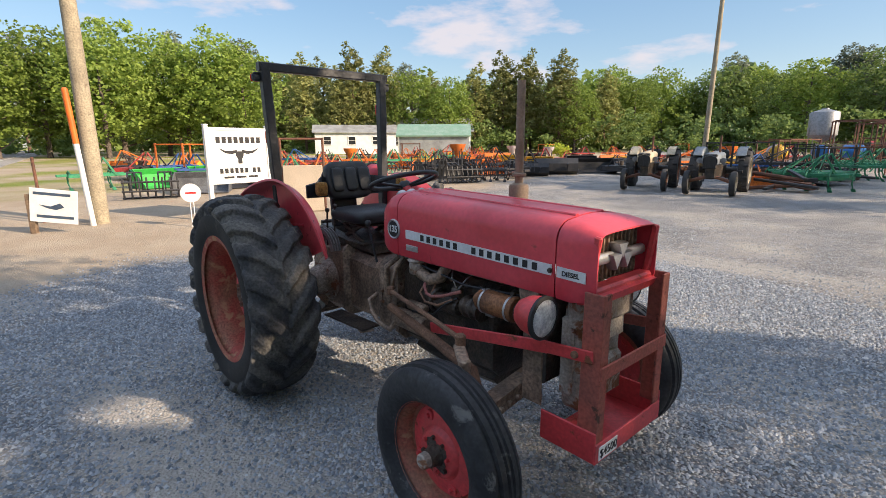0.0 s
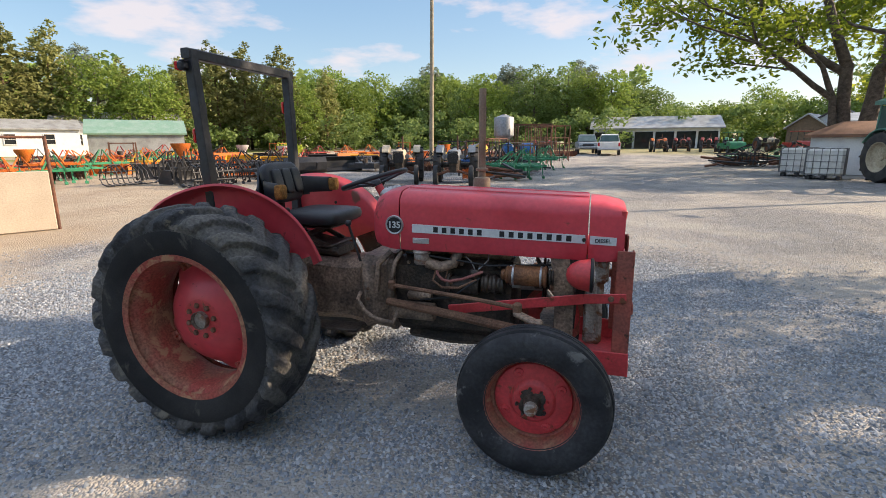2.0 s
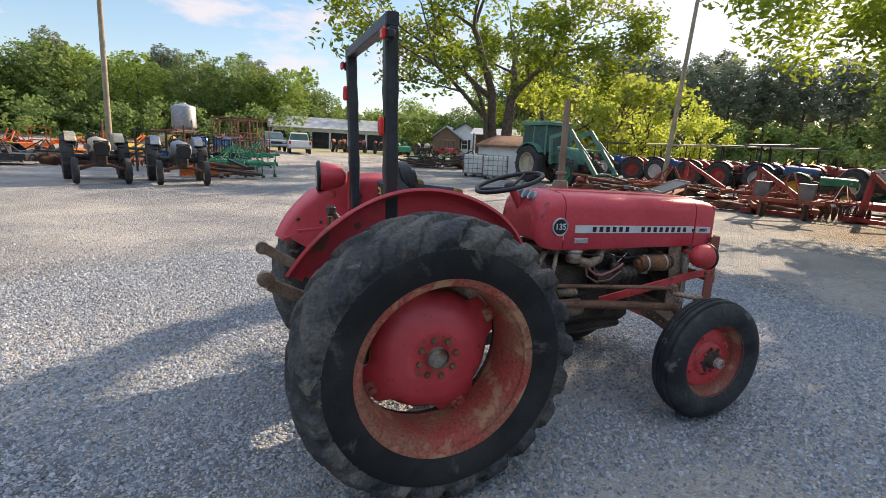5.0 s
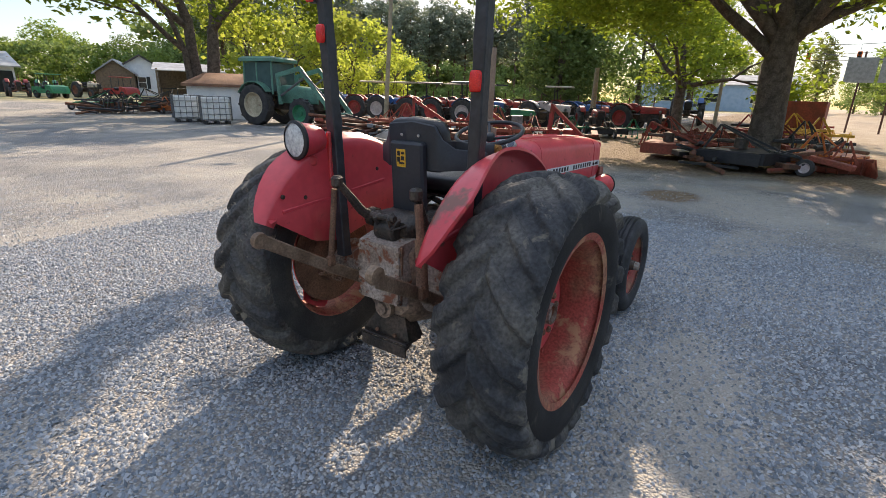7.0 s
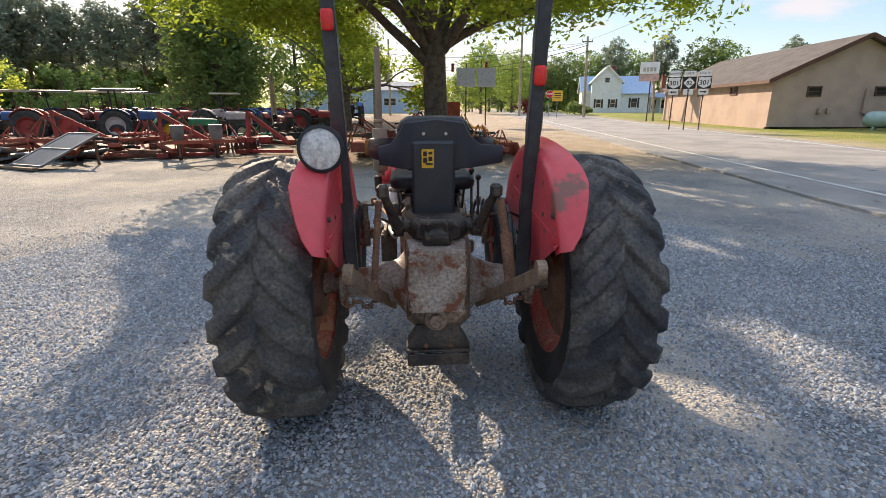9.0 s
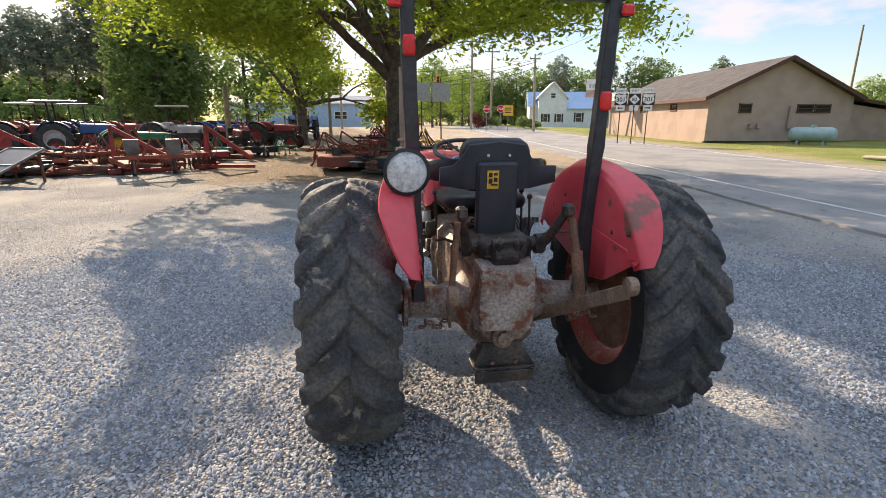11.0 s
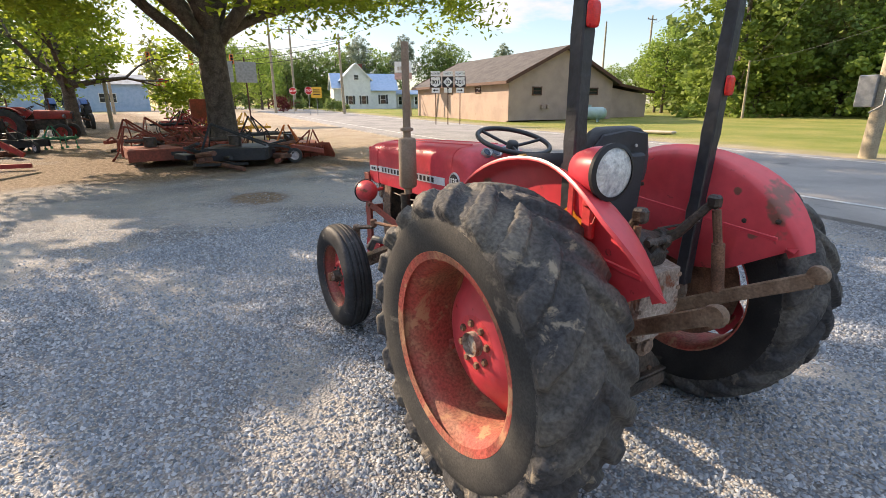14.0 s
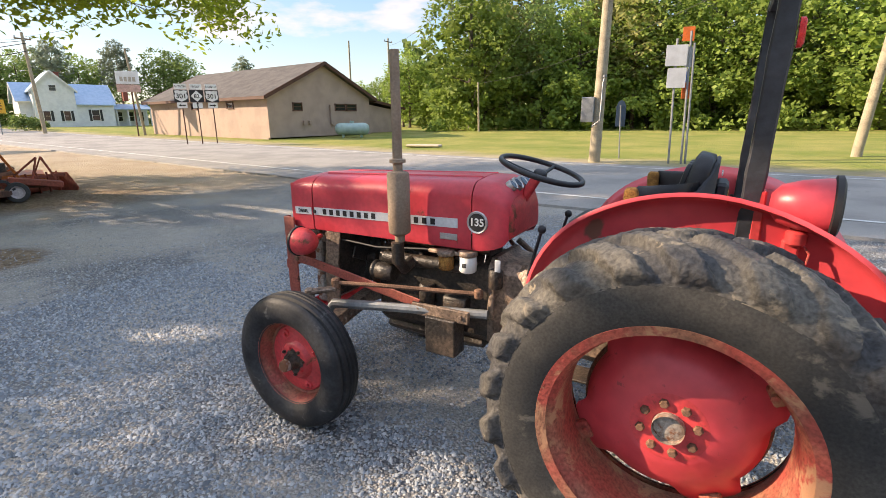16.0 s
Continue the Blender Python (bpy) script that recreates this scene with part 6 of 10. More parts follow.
def plant(proto, x, y, scale=1.0, turn=0.0, label="", group="", category="tree"):
    ob = copy_thing(proto, Matrix.Identity(4))
    ob.matrix_basis = at(x, y, turn, -0.02) @ Matrix.Scale(scale, 4)
    return tagged(ob, label, category, group)


def drop(proto):
    for o in (*proto.children_recursive, proto):
        bpy.data.objects.remove(o)


P_LEAF = full_crown(11, 12.5, 4.4, 5.6, 1.2, leaf_mid, bark)
P_LEAF2 = full_crown(12, 13.0, 3.8, 5.9, 1.0, leaf_mid, bark, lumps=0.30)
P_DARK = full_crown(13, 12.5, 4.3, 5.8, 0.8, leaf_dark, bark)
P_PINE = full_crown(14, 16.0, 3.4, 4.9, 6.0, needle_hazy, bark_pine, 84, 32, (0.5, 0.20), 0.34, "pine_tree", 0.2, 0.25)
P_PINE2 = full_crown(15, 14.0, 3.6, 6.2, 1.6, needle_lit, bark_pine, 96, 32, (0.5, 0.22), 0.32, "pine_tree", 0.2, 0.45)
P_CEDAR = full_crown(17, 10.5, 4.0, 5.0, 0.4, leaf_dark, bark, 130, 40, (0.36, 0.22), 0.14, "tree", 0.25, 0.35)
P_YEL = broadleaf(16, 9, 7, leaf_yellow, 30, (0.4, 0.26), 3, 0.2, 1.2, low=0.1)
rng_w = np.random.default_rng(5)
L_LEAF, L_PINE = "leafy green roadside woodland tree", "tall pine with bare lower trunk and ragged crown"


def belt(az0, az1, d0, d1, n, protos, smin, smax, group):
    for k in range(n):
        az = az0 + (az1 - az0) * (k + 0.5 + rng_w.uniform(-0.35, 0.35)) / n
        x, y = polar(az, rng_w.uniform(d0, d1))
        pr = protos[int(rng_w.integers(0, len(protos)))]
        pine_ = pr in (P_PINE, P_PINE2)
        plant(pr, x, y, rng_w.uniform(smin, smax), rng_w.uniform(0, 360), L_PINE if pine_ else L_LEAF, group, "pine tree" if pine_ else "tree")


belt(186, 160, 52, 60, 10, (P_LEAF, P_LEAF2, P_LEAF), 0.85, 1.1, "woodland edge trees")
belt(184, 140, 68, 80, 12, (P_PINE, P_PINE2, P_LEAF2, P_PINE), 0.82, 1.0, "woodland edge trees")
belt(158, 118, 62, 72, 14, (P_PINE2, P_PINE2, P_LEAF, P_PINE2), 0.74, 0.98, "woodland edge trees")
belt(137, 84, 74, 86, 24, (P_LEAF, P_DARK, P_LEAF2, P_DARK, P_LEAF), 0.80, 1.0, "woodland edge trees")
belt(108, 88, 84, 94, 8, (P_PINE, P_PINE, P_LEAF), 0.80, 1.0, "woodland edge trees")
belt(86, 60, 84, 100, 9, (P_DARK, P_LEAF), 0.55, 0.75, "woodland edge trees")
belt(62, 20, 80, 98, 26, (P_PINE, P_PINE, P_PINE, P_DARK, P_PINE), 0.92, 1.2, "woodland edge trees")
belt(26, -4, 90, 120, 8, (P_DARK, P_LEAF, P_PINE2), 0.6, 0.9, "woodland edge trees")
belt(-6, -16, 95, 125, 5, (P_LEAF, P_DARK, P_LEAF2), 0.8, 1.05, "street trees")
belt(-4, -16, 100, 118, 6, (P_PINE, P_DARK, P_LEAF), 0.62, 0.85, "street trees")
belt(-40, -56, 84, 100, 6, (P_DARK, P_LEAF, P_PINE2), 0.45, 0.7, "street trees")
belt(-60, -112, 46, 55, 17, (P_LEAF, P_PINE2, P_PINE2, P_DARK, P_LEAF2, P_PINE), 0.9, 1.15, "roadside woodland trees")
belt(-62, -112, 56, 64, 10, (P_PINE, P_PINE2, P_PINE), 1.0, 1.2, "roadside woodland trees")
belt(-112, -178, 60, 80, 4, (P_LEAF, P_DARK), 0.8, 1.0, "roadside woodland trees")

# dense undergrowth along the wood edges
rng_b = np.random.default_rng(8)


def thicket(name, az0, az1, d0, d1, n, hmax, mat_, label):
    cs, rr = [], []
    for k in range(n):
        x, y = polar(rng_b.uniform(min(az0, az1), max(az0, az1)), rng_b.uniform(d0, d1))
        z = gz(x, y) + rng_b.random() ** 1.3 * hmax
        cs.append((x, y, z))
        rr.append(rng_b.uniform(0.7, 1.5))
    v, f = leaves(rng_b, cs, np.array(rr), 60, 0.42, 0.29)
    ob = new(name, mesh_np(name, v, f, mat_))
    tagged(ob, label, "undergrowth", "", "stuff")


thicket("undergrowth", 186, 84, 62, 82, 620, 5.0, leaf_dark, "dense dark undergrowth along the wood edge")
thicket("undergrowth", 86, 24, 70, 96, 480, 5.5, leaf_dark, "green hedge-like undergrowth behind the yard")
thicket("undergrowth", -57, -112, 44, 58, 560, 4.6, leaf_mid, "leafy undergrowth along the lawn's wood edge")
thicket("undergrowth", 26, -36, 96, 125, 260, 4.0, leaf_dark, "dark far undergrowth along the street")
# dark-leaved clumps added in place of the woods' shaded inside, behind their edges
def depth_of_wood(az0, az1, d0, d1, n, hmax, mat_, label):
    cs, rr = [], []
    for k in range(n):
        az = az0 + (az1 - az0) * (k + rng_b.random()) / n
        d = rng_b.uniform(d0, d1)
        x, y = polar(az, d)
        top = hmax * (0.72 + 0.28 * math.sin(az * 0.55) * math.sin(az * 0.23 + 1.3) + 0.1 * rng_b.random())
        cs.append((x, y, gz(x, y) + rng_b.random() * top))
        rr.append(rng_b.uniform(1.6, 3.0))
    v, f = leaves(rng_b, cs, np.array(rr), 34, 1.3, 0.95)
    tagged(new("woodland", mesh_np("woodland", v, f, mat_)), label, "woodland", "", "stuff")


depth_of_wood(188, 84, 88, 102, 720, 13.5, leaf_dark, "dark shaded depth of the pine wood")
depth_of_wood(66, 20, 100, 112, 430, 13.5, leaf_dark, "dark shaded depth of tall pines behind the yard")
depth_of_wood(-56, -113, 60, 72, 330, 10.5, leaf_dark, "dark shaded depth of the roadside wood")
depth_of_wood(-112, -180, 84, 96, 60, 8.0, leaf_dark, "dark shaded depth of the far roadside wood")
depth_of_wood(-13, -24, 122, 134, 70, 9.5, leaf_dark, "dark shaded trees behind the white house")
thicket("shrub_row", 82, 64, 74, 84, 220, 5.5, leaf_mid, "clipped-looking green shrub row behind the sheds")

belt(-53, -61, 56, 66, 4, (P_LEAF, P_DARK, P_LEAF2), 0.45, 0.75, "roadside woodland trees")

# single trees in the yard
x, y = polar(20.5, 44)
plant(P_CEDAR, 38, 15.0, 1.0, 10, "large dark green tree behind parked tractors")
plant(P_CEDAR, x, y, 1.05, 40, "large dark green tree behind parked tractors")
x, y = polar(13, 46)
plant(P_DARK, x, y, 0.85, 140, "dark green tree behind parked tractors")
plant(P_YEL, *polar(41, 52), 0.62, 0, "small round bright green tree")
plant(P_YEL, *polar(50, 42), 0.95, 90, "bright yellow-green leafy tree, backlit")
plant(P_YEL, *polar(56, 36), 0.85, 200, "bright yellow-green leafy tree, backlit")
plant(P_YEL, *polar(46, 46), 0.9, 300, "bright yellow-green leafy tree, backlit")
plant(P_LEAF, *polar(8, 47), 0.85, 30, "tall shade tree with a bare lower trunk")
plant(P_LEAF2, *polar(-8, 75), 0.8, 30, "bright green leafy tree beside the street")
plant(P_LEAF, *polar(-11.5, 84), 0.8, 130, "bright green leafy tree beside the street")
for az, d, sc, pr, lb in ((-21.8, 108, 0.88, P_PINE, L_PINE), (-23.6, 110, 0.95, P_DARK, "dark green tree behind the white house"), (-21.0, 114, 1.0, P_DARK, "dark green tree behind the white house"), (-25.2, 112, 0.9, P_DARK, "dark green tree behind the white house"), (-26.6, 106, 0.88, P_PINE, L_PINE), (-30.2, 104, 1.02, P_DARK, "round-topped dark oak behind the long building"),
                          (-31.6, 103, 0.98, P_DARK, "round-topped dark oak behind the long building"), (-37.4, 92, 0.68, P_PINE, L_PINE), (-44.6, 95, 0.66, P_DARK, "round-topped dark oak behind the long building"),
                          (-17.2, 112, 0.95, P_DARK, "dark green tree beside the white house"), (-19.3, 110, 0.95, P_DARK, "dark green tree beside the white house")):
    x, y = polar(az, d)
    plant(pr, x - 2.4, y, sc, az * 7, lb, "trees behind the long building", "pine tree" if pr is P_PINE else "tree")
P_YARD = broadleaf(33, 9.6, 9.5, leaf_shade, 70, (0.36, 0.17), 3, 0.30, 1.15, trunk=0.30)
plant(P_YARD, 28, 3.9, 0.9, 20, "leafy yard shade tree among parked machines")
for pr in (P_LEAF, P_LEAF2, P_DARK, P_CEDAR, P_PINE, P_PINE2, P_YEL, P_YARD):
    drop(pr)


def shade_tree(name, m, seed, forks, levels, mat_, leaf, per, clump, label, trunk_pts, trunk_r, length, extra=(), clear=lambda q: q.z > 3.0, fringe=0, reach=8.0, hang=3.9, gaps=lambda p: True):
    """A large yard tree with its own forks, low limbs and drooping sprays."""
    rng = np.random.default_rng(seed)
    bm, tips = B(), []
    for pts, rs in zip(trunk_pts, trunk_r):
        tube(bm, pts, rs, 16, False)
    for p, d, l, r, lv in forks:
        grow(rng, bm, V(p), V(d), l, r, lv, tips, 0.10, (2, 3), 0.75, True)
    ob = thing(name, m, label, "tree")
    part("trunk", bm, bark, ob, "thick grey-brown trunk and limbs", 60)
    cs = [t[0] for t in tips]
    cs += [t[0] + t[1] * 0.6 + V((0, 0, -0.35)) for t in tips]
    cs += [V(e) for e in extra]
    cs = [q for q in cs if clear(q)]
    for k in range(fringe):
        # leafy sprays round and under the crown
        a, g = rng.uniform(0, 6.283), math.sqrt(rng.uniform(0.12, 1.0))
        rx = reach * (1.0 + 0.16 * math.sin(3 * a + 1.0) + 0.08 * math.sin(7 * a))
        low = hang + 1.0 * g * g * (0.3 + math.sin(2.3 * a + seed) ** 2) + rng.uniform(0, 1.9)
        hi = hang + 1.2 + 4.6 * math.sqrt(max(0.0, 1 - g * g))
        q = V((math.cos(a) * g * rx - reach * 0.12, math.sin(a) * g * rx + reach * 0.14, low if k % 3 else hi + rng.uniform(-1.2, 0.3)))
        cs.append(q)
    v, f = leaves(rng, cs, clump * rng.uniform(0.6, 1.3, len(cs)), per, *leaf)
    blades = v.reshape(-1, 4, 3)
    blades = blades[[gaps(m @ V(q)) for q in blades.mean(1)]]
    v = blades.reshape(-1, 3)
    f = np.arange(len(v)).reshape(-1, 4)
    cr = new("crown", mesh_np("crown", v, f, mat_))
    cr.parent = ob
    return ob


SUN_GAPS = ((-0.65, 0.05, 0.85), (-0.25, 0.5, 0.6), (0.5, 1.2, 0.45), (-0.1, 1.15, 0.42), (-0.65, 1.3, 0.36), (-1.2, 0.95, 0.32), (0.45, -2.35, 0.34), (-0.3, -2.35, 0.3), (-1.7, -2.7, 0.4), (-0.1, -1.3, 0.3), (-2.3, -0.4, 0.45), (2.8, -3.3, 0.4), (0.95, 0.8, 0.26), (3.6, 0.3, 0.22), (6.6, 2.7, 0.7), (-0.6, -4.6, 0.7))


def sunny_gaps(p):
    """Leaves are cut, yard side and in gaps, to set where sun patches fall."""
    k = p.z / math.tan(SUN_EL)
    gx, gy = p.x - k * math.cos(SUN_AZ), p.y - k * math.sin(SUN_AZ)
    edge = float(np.interp(gx, (-3.0, -1.8, -1.3, -0.6, 0.0, 0.6, 2.3, 3.8, 4.8), (0.2, 1.2, 1.8, 2.5, 2.35, 1.95, 3.05, 3.95, 4.2)))
    if gy > edge + 0.35 * noise.noise((gx * 0.9, 5.0, 0)):
        return False
    ca, sa = math.cos(SUN_AZ), math.sin(SUN_AZ)
    ragged = 1.0 + 0.6 * noise.noise((gx * 2.6, gy * 2.6, 3.0)) + 0.25 * noise.noise((gx * 6.0, gy * 6.0, 8.0))
    for a, b, r in SUN_GAPS:
        along, across = (gx - a) * ca + (gy - b) * sa, (gy - b) * ca - (gx - a) * sa
        if (along * 0.72) ** 2 + (across * 1.1) ** 2 < (r * ragged) ** 2:
            return False
    return True


shade_tree("shade_tree", at(16.3, -0.8), 21, [
    ((0.0, 0.30, 3.0), (-0.15, 0.8, 1.1), 3.4, 0.20, 3), ((0, 0, 3.6), (0.2, -0.5, 1.3), 3.6, 0.30, 3), ((0, 0, 3.6), (-0.6, 0.3, 1.1), 3.8, 0.26, 3),
    ((0, 0, 3.3), (0.9, 0.2, 0.9), 3.6, 0.24, 3), ((0, -0.2, 3.4), (-0.6, -0.7, 1.15), 3.9, 0.22, 3), ((0, 0.2, 3.4), (-0.6, 0.7, 1.2), 3.9, 0.22, 3),
    ((0, 0, 3.6), (0.5, 0.9, 0.8), 3.6, 0.22, 3), ((0, -0.2, 3.5), (0.2, -1.0, 0.6), 3.4, 0.2, 3), ((0, 0, 3.5), (-0.7, 0.0, 1.25), 3.9, 0.2, 3)],
    3, leaf_shade, (0.22, 0.088), 105, 0.95, "large shade tree with forked trunk over parked implements",
    [[(0, 0, -0.1), (0.02, 0, 0.3), (0, 0, 1.5), (0.0, 0.05, 2.6), (0, 0.0, 3.7)]], [[0.62, 0.48, 0.42, 0.42, 0.34]], 3.6, (), lambda q: q.z > 3.9 and math.hypot(q.x, q.y - 1) < 9, 460, 8.4, 3.85, sunny_gaps)
shade_tree("yard_tree", at(13.6, 24.6), 23, [
    ((0.3, 0.0, 4.2), (0.4, 0.3, 1.3), 3.8, 0.24, 3), ((0.3, 0, 4.4), (0.9, -0.3, 0.9), 3.6, 0.2, 3), ((-0.9, 0.1, 4.6), (-0.5, 0.2, 1.3), 3.8, 0.24, 3),
    ((-0.9, 0.1, 4.3), (-1.0, 0.0, 0.8), 4.2, 0.18, 3), ((-1.3, 0, 3.2), (-1.0, -0.2, 0.5), 4.4, 0.14, 2), ((0.3, 0, 4.2), (0.2, -0.9, 0.9), 3.4, 0.16, 2)],
    3, leaf_shade, (0.32, 0.15), 44, 1.0, "tall twin-trunked tree with sparse yellow-green leaves",
    [[(0.1, 0, -0.1), (0.1, 0, 1.5), (0.25, 0, 3), (0.35, 0, 4.5)], [(-0.5, 0.2, -0.1), (-0.6, 0.2, 1.6), (-0.85, 0.1, 3.2), (-0.9, 0.1, 4.7)],
     [(-1.0, 0.1, -0.1), (-1.1, 0.1, 1.6), (-1.3, 0, 3.2), (-1.9, -0.1, 4.6), (-2.8, -0.1, 5.6)]],
    [[0.42, 0.34, 0.32, 0.26], [0.36, 0.28, 0.26, 0.24], [0.2, 0.16, 0.14, 0.1, 0.05]], 3.6, (), lambda q: 4.4 < q.z < 10.5, 90, 5.8, 4.9)
# maroon shrub and clipped bushes by the white house
for nm, x, y, r, mt, lb in (("red_shrub", 64, -15.2, 1.7, leaf_red, "round maroon flowering shrub"), ("bush", 60.5, -20.5, 1.3, leaf_dark, "round clipped dark green bush"),
                            ("bush", 62.5, -22.5, 1.1, leaf_dark, "round clipped dark green bush"), ("bush", -22.5, 34, 1.2, leaf_yellow, "small bright green bush among implements"),
                            ("bush", 66, -17.5, 1.4, leaf_dark, "round clipped dark green bush")):
    v, f = leaves(rng_b, [(rng_b.normal(0, r * 0.35), rng_b.normal(0, r * 0.35), r * 0.7 + rng_b.normal(0, r * 0.22)) for k in range(26)], r * 0.4, 40, 0.22, 0.14)
    ob = new(nm, mesh_np(nm, v, f, mt))
    ob.matrix_basis = at(x, y)
    tagged(ob, lb, "shrub")


# ---- buildings, poles and signs ----
stucco = surf("tan painted block", (0.43, 0.325, 0.27), (0.37, 0.28, 0.235), 0.85, 0, 1.2, grain=25, grain_amt=0.10, bump=0.15, wear=(0.30, 0.22, 0.17), wear_at=0.64, wear_scale=1.6)
shingle = surf("brown-grey shingles", (0.095, 0.085, 0.08), (0.065, 0.058, 0.055), 0.9, 0, 1.5, grain=18, grain_amt=0.3, bump=0.4)
trim_brown = surf("dark brown trim", (0.10, 0.045, 0.03), (0.075, 0.035, 0.025), 0.7, 0, 4, bump=0.1)
metal_blue = surf("pale blue metal roof", (0.36, 0.47, 0.63), (0.30, 0.41, 0.57), 0.4, 0.3, 2, grain=20, grain_amt=0.08, bump=0.05)
metal_grey = surf("weathered metal roof", (0.42, 0.43, 0.43), (0.30, 0.30, 0.30), 0.55, 0.4, 1.2, grain=15, grain_amt=0.15, bump=0.1, wear=(0.22, 0.13, 0.08), wear_at=0.66, wear_scale=1.3)
metal_green = surf("faded green metal roof", (0.20, 0.33, 0.24), (0.26, 0.37, 0.29), 0.5, 0.2, 1.5, bump=0.05)
siding = surf("white lap siding", (0.74, 0.75, 0.75), (0.66, 0.67, 0.68), 0.6, 0, 2, grain=20, grain_amt=0.06, bump=0.05)
brick_mat = surf("red brick", (0.28, 0.08, 0.05), (0.2, 0.06, 0.04), 0.85, 0, 8, bump=0.3)
glass_bay_dark = surf("dark window glass and bay shade", (0.02, 0.022, 0.025), (0.03, 0.033, 0.036), 0.08, 0, 2, grain_amt=0.05, bump=0)
shutter_mat = surf("dark shutters", (0.02, 0.025, 0.025), None, 0.6, 0, 4, bump=0.05)
pole_wood = surf("weathered pole wood", (0.36, 0.31, 0.22), (0.27, 0.23, 0.165), 0.85, 0, 3, grain=35, grain_amt=0.3, bump=0.4, wear=(0.16, 0.12, 0.085), wear_at=0.62, wear_scale=4)
board_wood = surf("old board", (0.20, 0.14, 0.09), (0.13, 0.09, 0.06), 0.85, 0, 6, grain=40, grain_amt=0.3, bump=0.3)
tank_mat = surf("pale blue-grey tank paint", (0.36, 0.48, 0.47), (0.30, 0.41, 0.41), 0.45, 0, 3, grain=30, grain_amt=0.08, bump=0.03)
wire_mat = surf("grey cable", (0.05, 0.05, 0.05), None, 0.7, 0, 4, bump=0)


def window(parent, c, w, h, m=None, frame_mat=None, shutters=False, name="window"):
    """A window on a wall that faces -y in the space of m: frame, pane, bar, perhaps shutters."""
    m = m or Matrix.Identity(4)
    wn = new(name)
    wn.parent = parent
    wn.matrix_basis = m @ Matrix.Translation(c)
    bm = B()
    for s in (1, -1):
        box(bm, (s * (w / 2), -0.03, 0), (0.07, 0.08, h + 0.1), 0.008)
        box(bm, (0, -0.03, s * (h / 2)), (w + 0.1, 0.08, 0.07), 0.008)
    box(bm, (0, -0.02, 0), (w, 0.04, 0.04), 0.004)
    part("window_frame", bm, frame_mat or white_paint, wn)
    bm = B()
    box(bm, (0, -0.012, 0), (w - 0.02, 0.012, h - 0.02), 0.002)
    part("pane", bm, glass_bay_dark, wn)
    if shutters:
        for s in (1, -1):
            bm = B()
            box(bm, (s * (w / 2 + 0.22), -0.03, 0), (0.34, 0.05, h + 0.1), 0.006)
            part("shutter", bm, shutter_mat, wn)
    return wn


def gabled(name, m, L_, W, eave, ridge, wall_mat, roof_mat, label, over=0.35, gable_axis="x", trim=None, kind_="house"):
    """Walls with gables at both x ends, and two roof slopes with thickness."""
    ob = thing(name, m, label, kind_)
    bm = B()
    t = 0.2
    pts = [(-W / 2, 0), (W / 2, 0), (W / 2, eave), (0, ridge), (-W / 2, eave)]
    for x0, x1 in ((-L_ / 2, -L_ / 2 + t), (L_ / 2 - t, L_ / 2)):
        loft(bm, [[V((x0, y, z)) for y, z in pts], [V((x1, y, z)) for y, z in pts]])
    for s in (1, -1):
        box(bm, (0, s * (W / 2 - t / 2), eave / 2 - 0.15), (L_ - 2 * t, t, eave + 0.3), 0.01)
    part("wall", bm, wall_mat, ob)
    for s in (1, -1):
        bm = B()
        k = (ridge - eave) / (W / 2)
        y1, z1 = s * (W / 2 + over), eave - over * k
        sec = [(0, ridge + 0.03), (y1, z1 + 0.03), (y1, z1 + 0.17), (0, ridge + 0.19)]
        loft(bm, [[V((x, y, z)) for y, z in sec] for x in (-L_ / 2 - over, 0, L_ / 2 + over)])
        part("roof", bm, roof_mat, ob)
        if trim:
            for x in (-L_ / 2 - over - 0.015, L_ / 2 + over + 0.015):
                bm = B()
                bar(bm, (x, 0, ridge + 0.08), (x, y1, z1 + 0.08), 0.05, 0.24, 0.006)
                part("barge_board", bm, trim, ob)
            bm = B()
            box(bm, (0, y1 + s * 0.02, z1 + 0.06), (L_ + 2 * over, 0.05, 0.2), 0.006)
            part("fascia", bm, trim, ob)
    return ob


# tan block building across the road: long side along the road, gable toward the yard
ANG = math.degrees(math.atan2(-0.12, 0.993))
ux, uy = math.cos(radians(ANG)), math.sin(radians(ANG))
cx, cy = 26.75 + 8.4 * ux + 4.75 * uy, -21.25 + 8.4 * uy - 4.75 * ux
BM = at(cx, cy, ANG)
block = gabled("block_building", BM, 16.8, 9.5, 2.75, 5.0, stucco, shingle, "long tan block building with a brown shingle roof", 0.45, trim=trim_brown, kind_="building")
gm = Matrix.Translation((-8.4, 0, 0)) @ Matrix.Rotation(radians(-90), 4, "Z")
for yy, w, h in ((2.35, 0.75, 0.5), (-1.6, 1.0, 0.45), (-2.75, 1.0, 0.45)):
    window(block, (-yy, 0, 2.05), w, h, gm, trim_brown)
sm = Matrix.Translation((0, 4.75, 0)) @ Matrix.Rotation(radians(180), 4, "Z")
for xx in (4.0, -1.0):
    window(block, (xx, 0, 2.2), 0.8, 0.4, sm, trim_brown)
bm = B()
for yy, zz in ((-0.6, 1.5), (-0.75, 0.9)):
    box(bm, (-8.5, yy, zz), (0.14, 0.16, 1.4 if zz > 1 else 0.3), 0.02)
part("drain_pipe", bm, stucco, block, "painted conduit")
bm = B()
for yy in (1.9, 1.4):
    box(bm, (-8.52, yy, 0.95), (0.2, 0.22, 0.3), 0.03)
part("meter_box", bm, stucco, block)
annex = thing("lean_to", BM @ Matrix.Translation((1.2, -7.65, 0)), "low tan lean-to with a brown roof", "building")
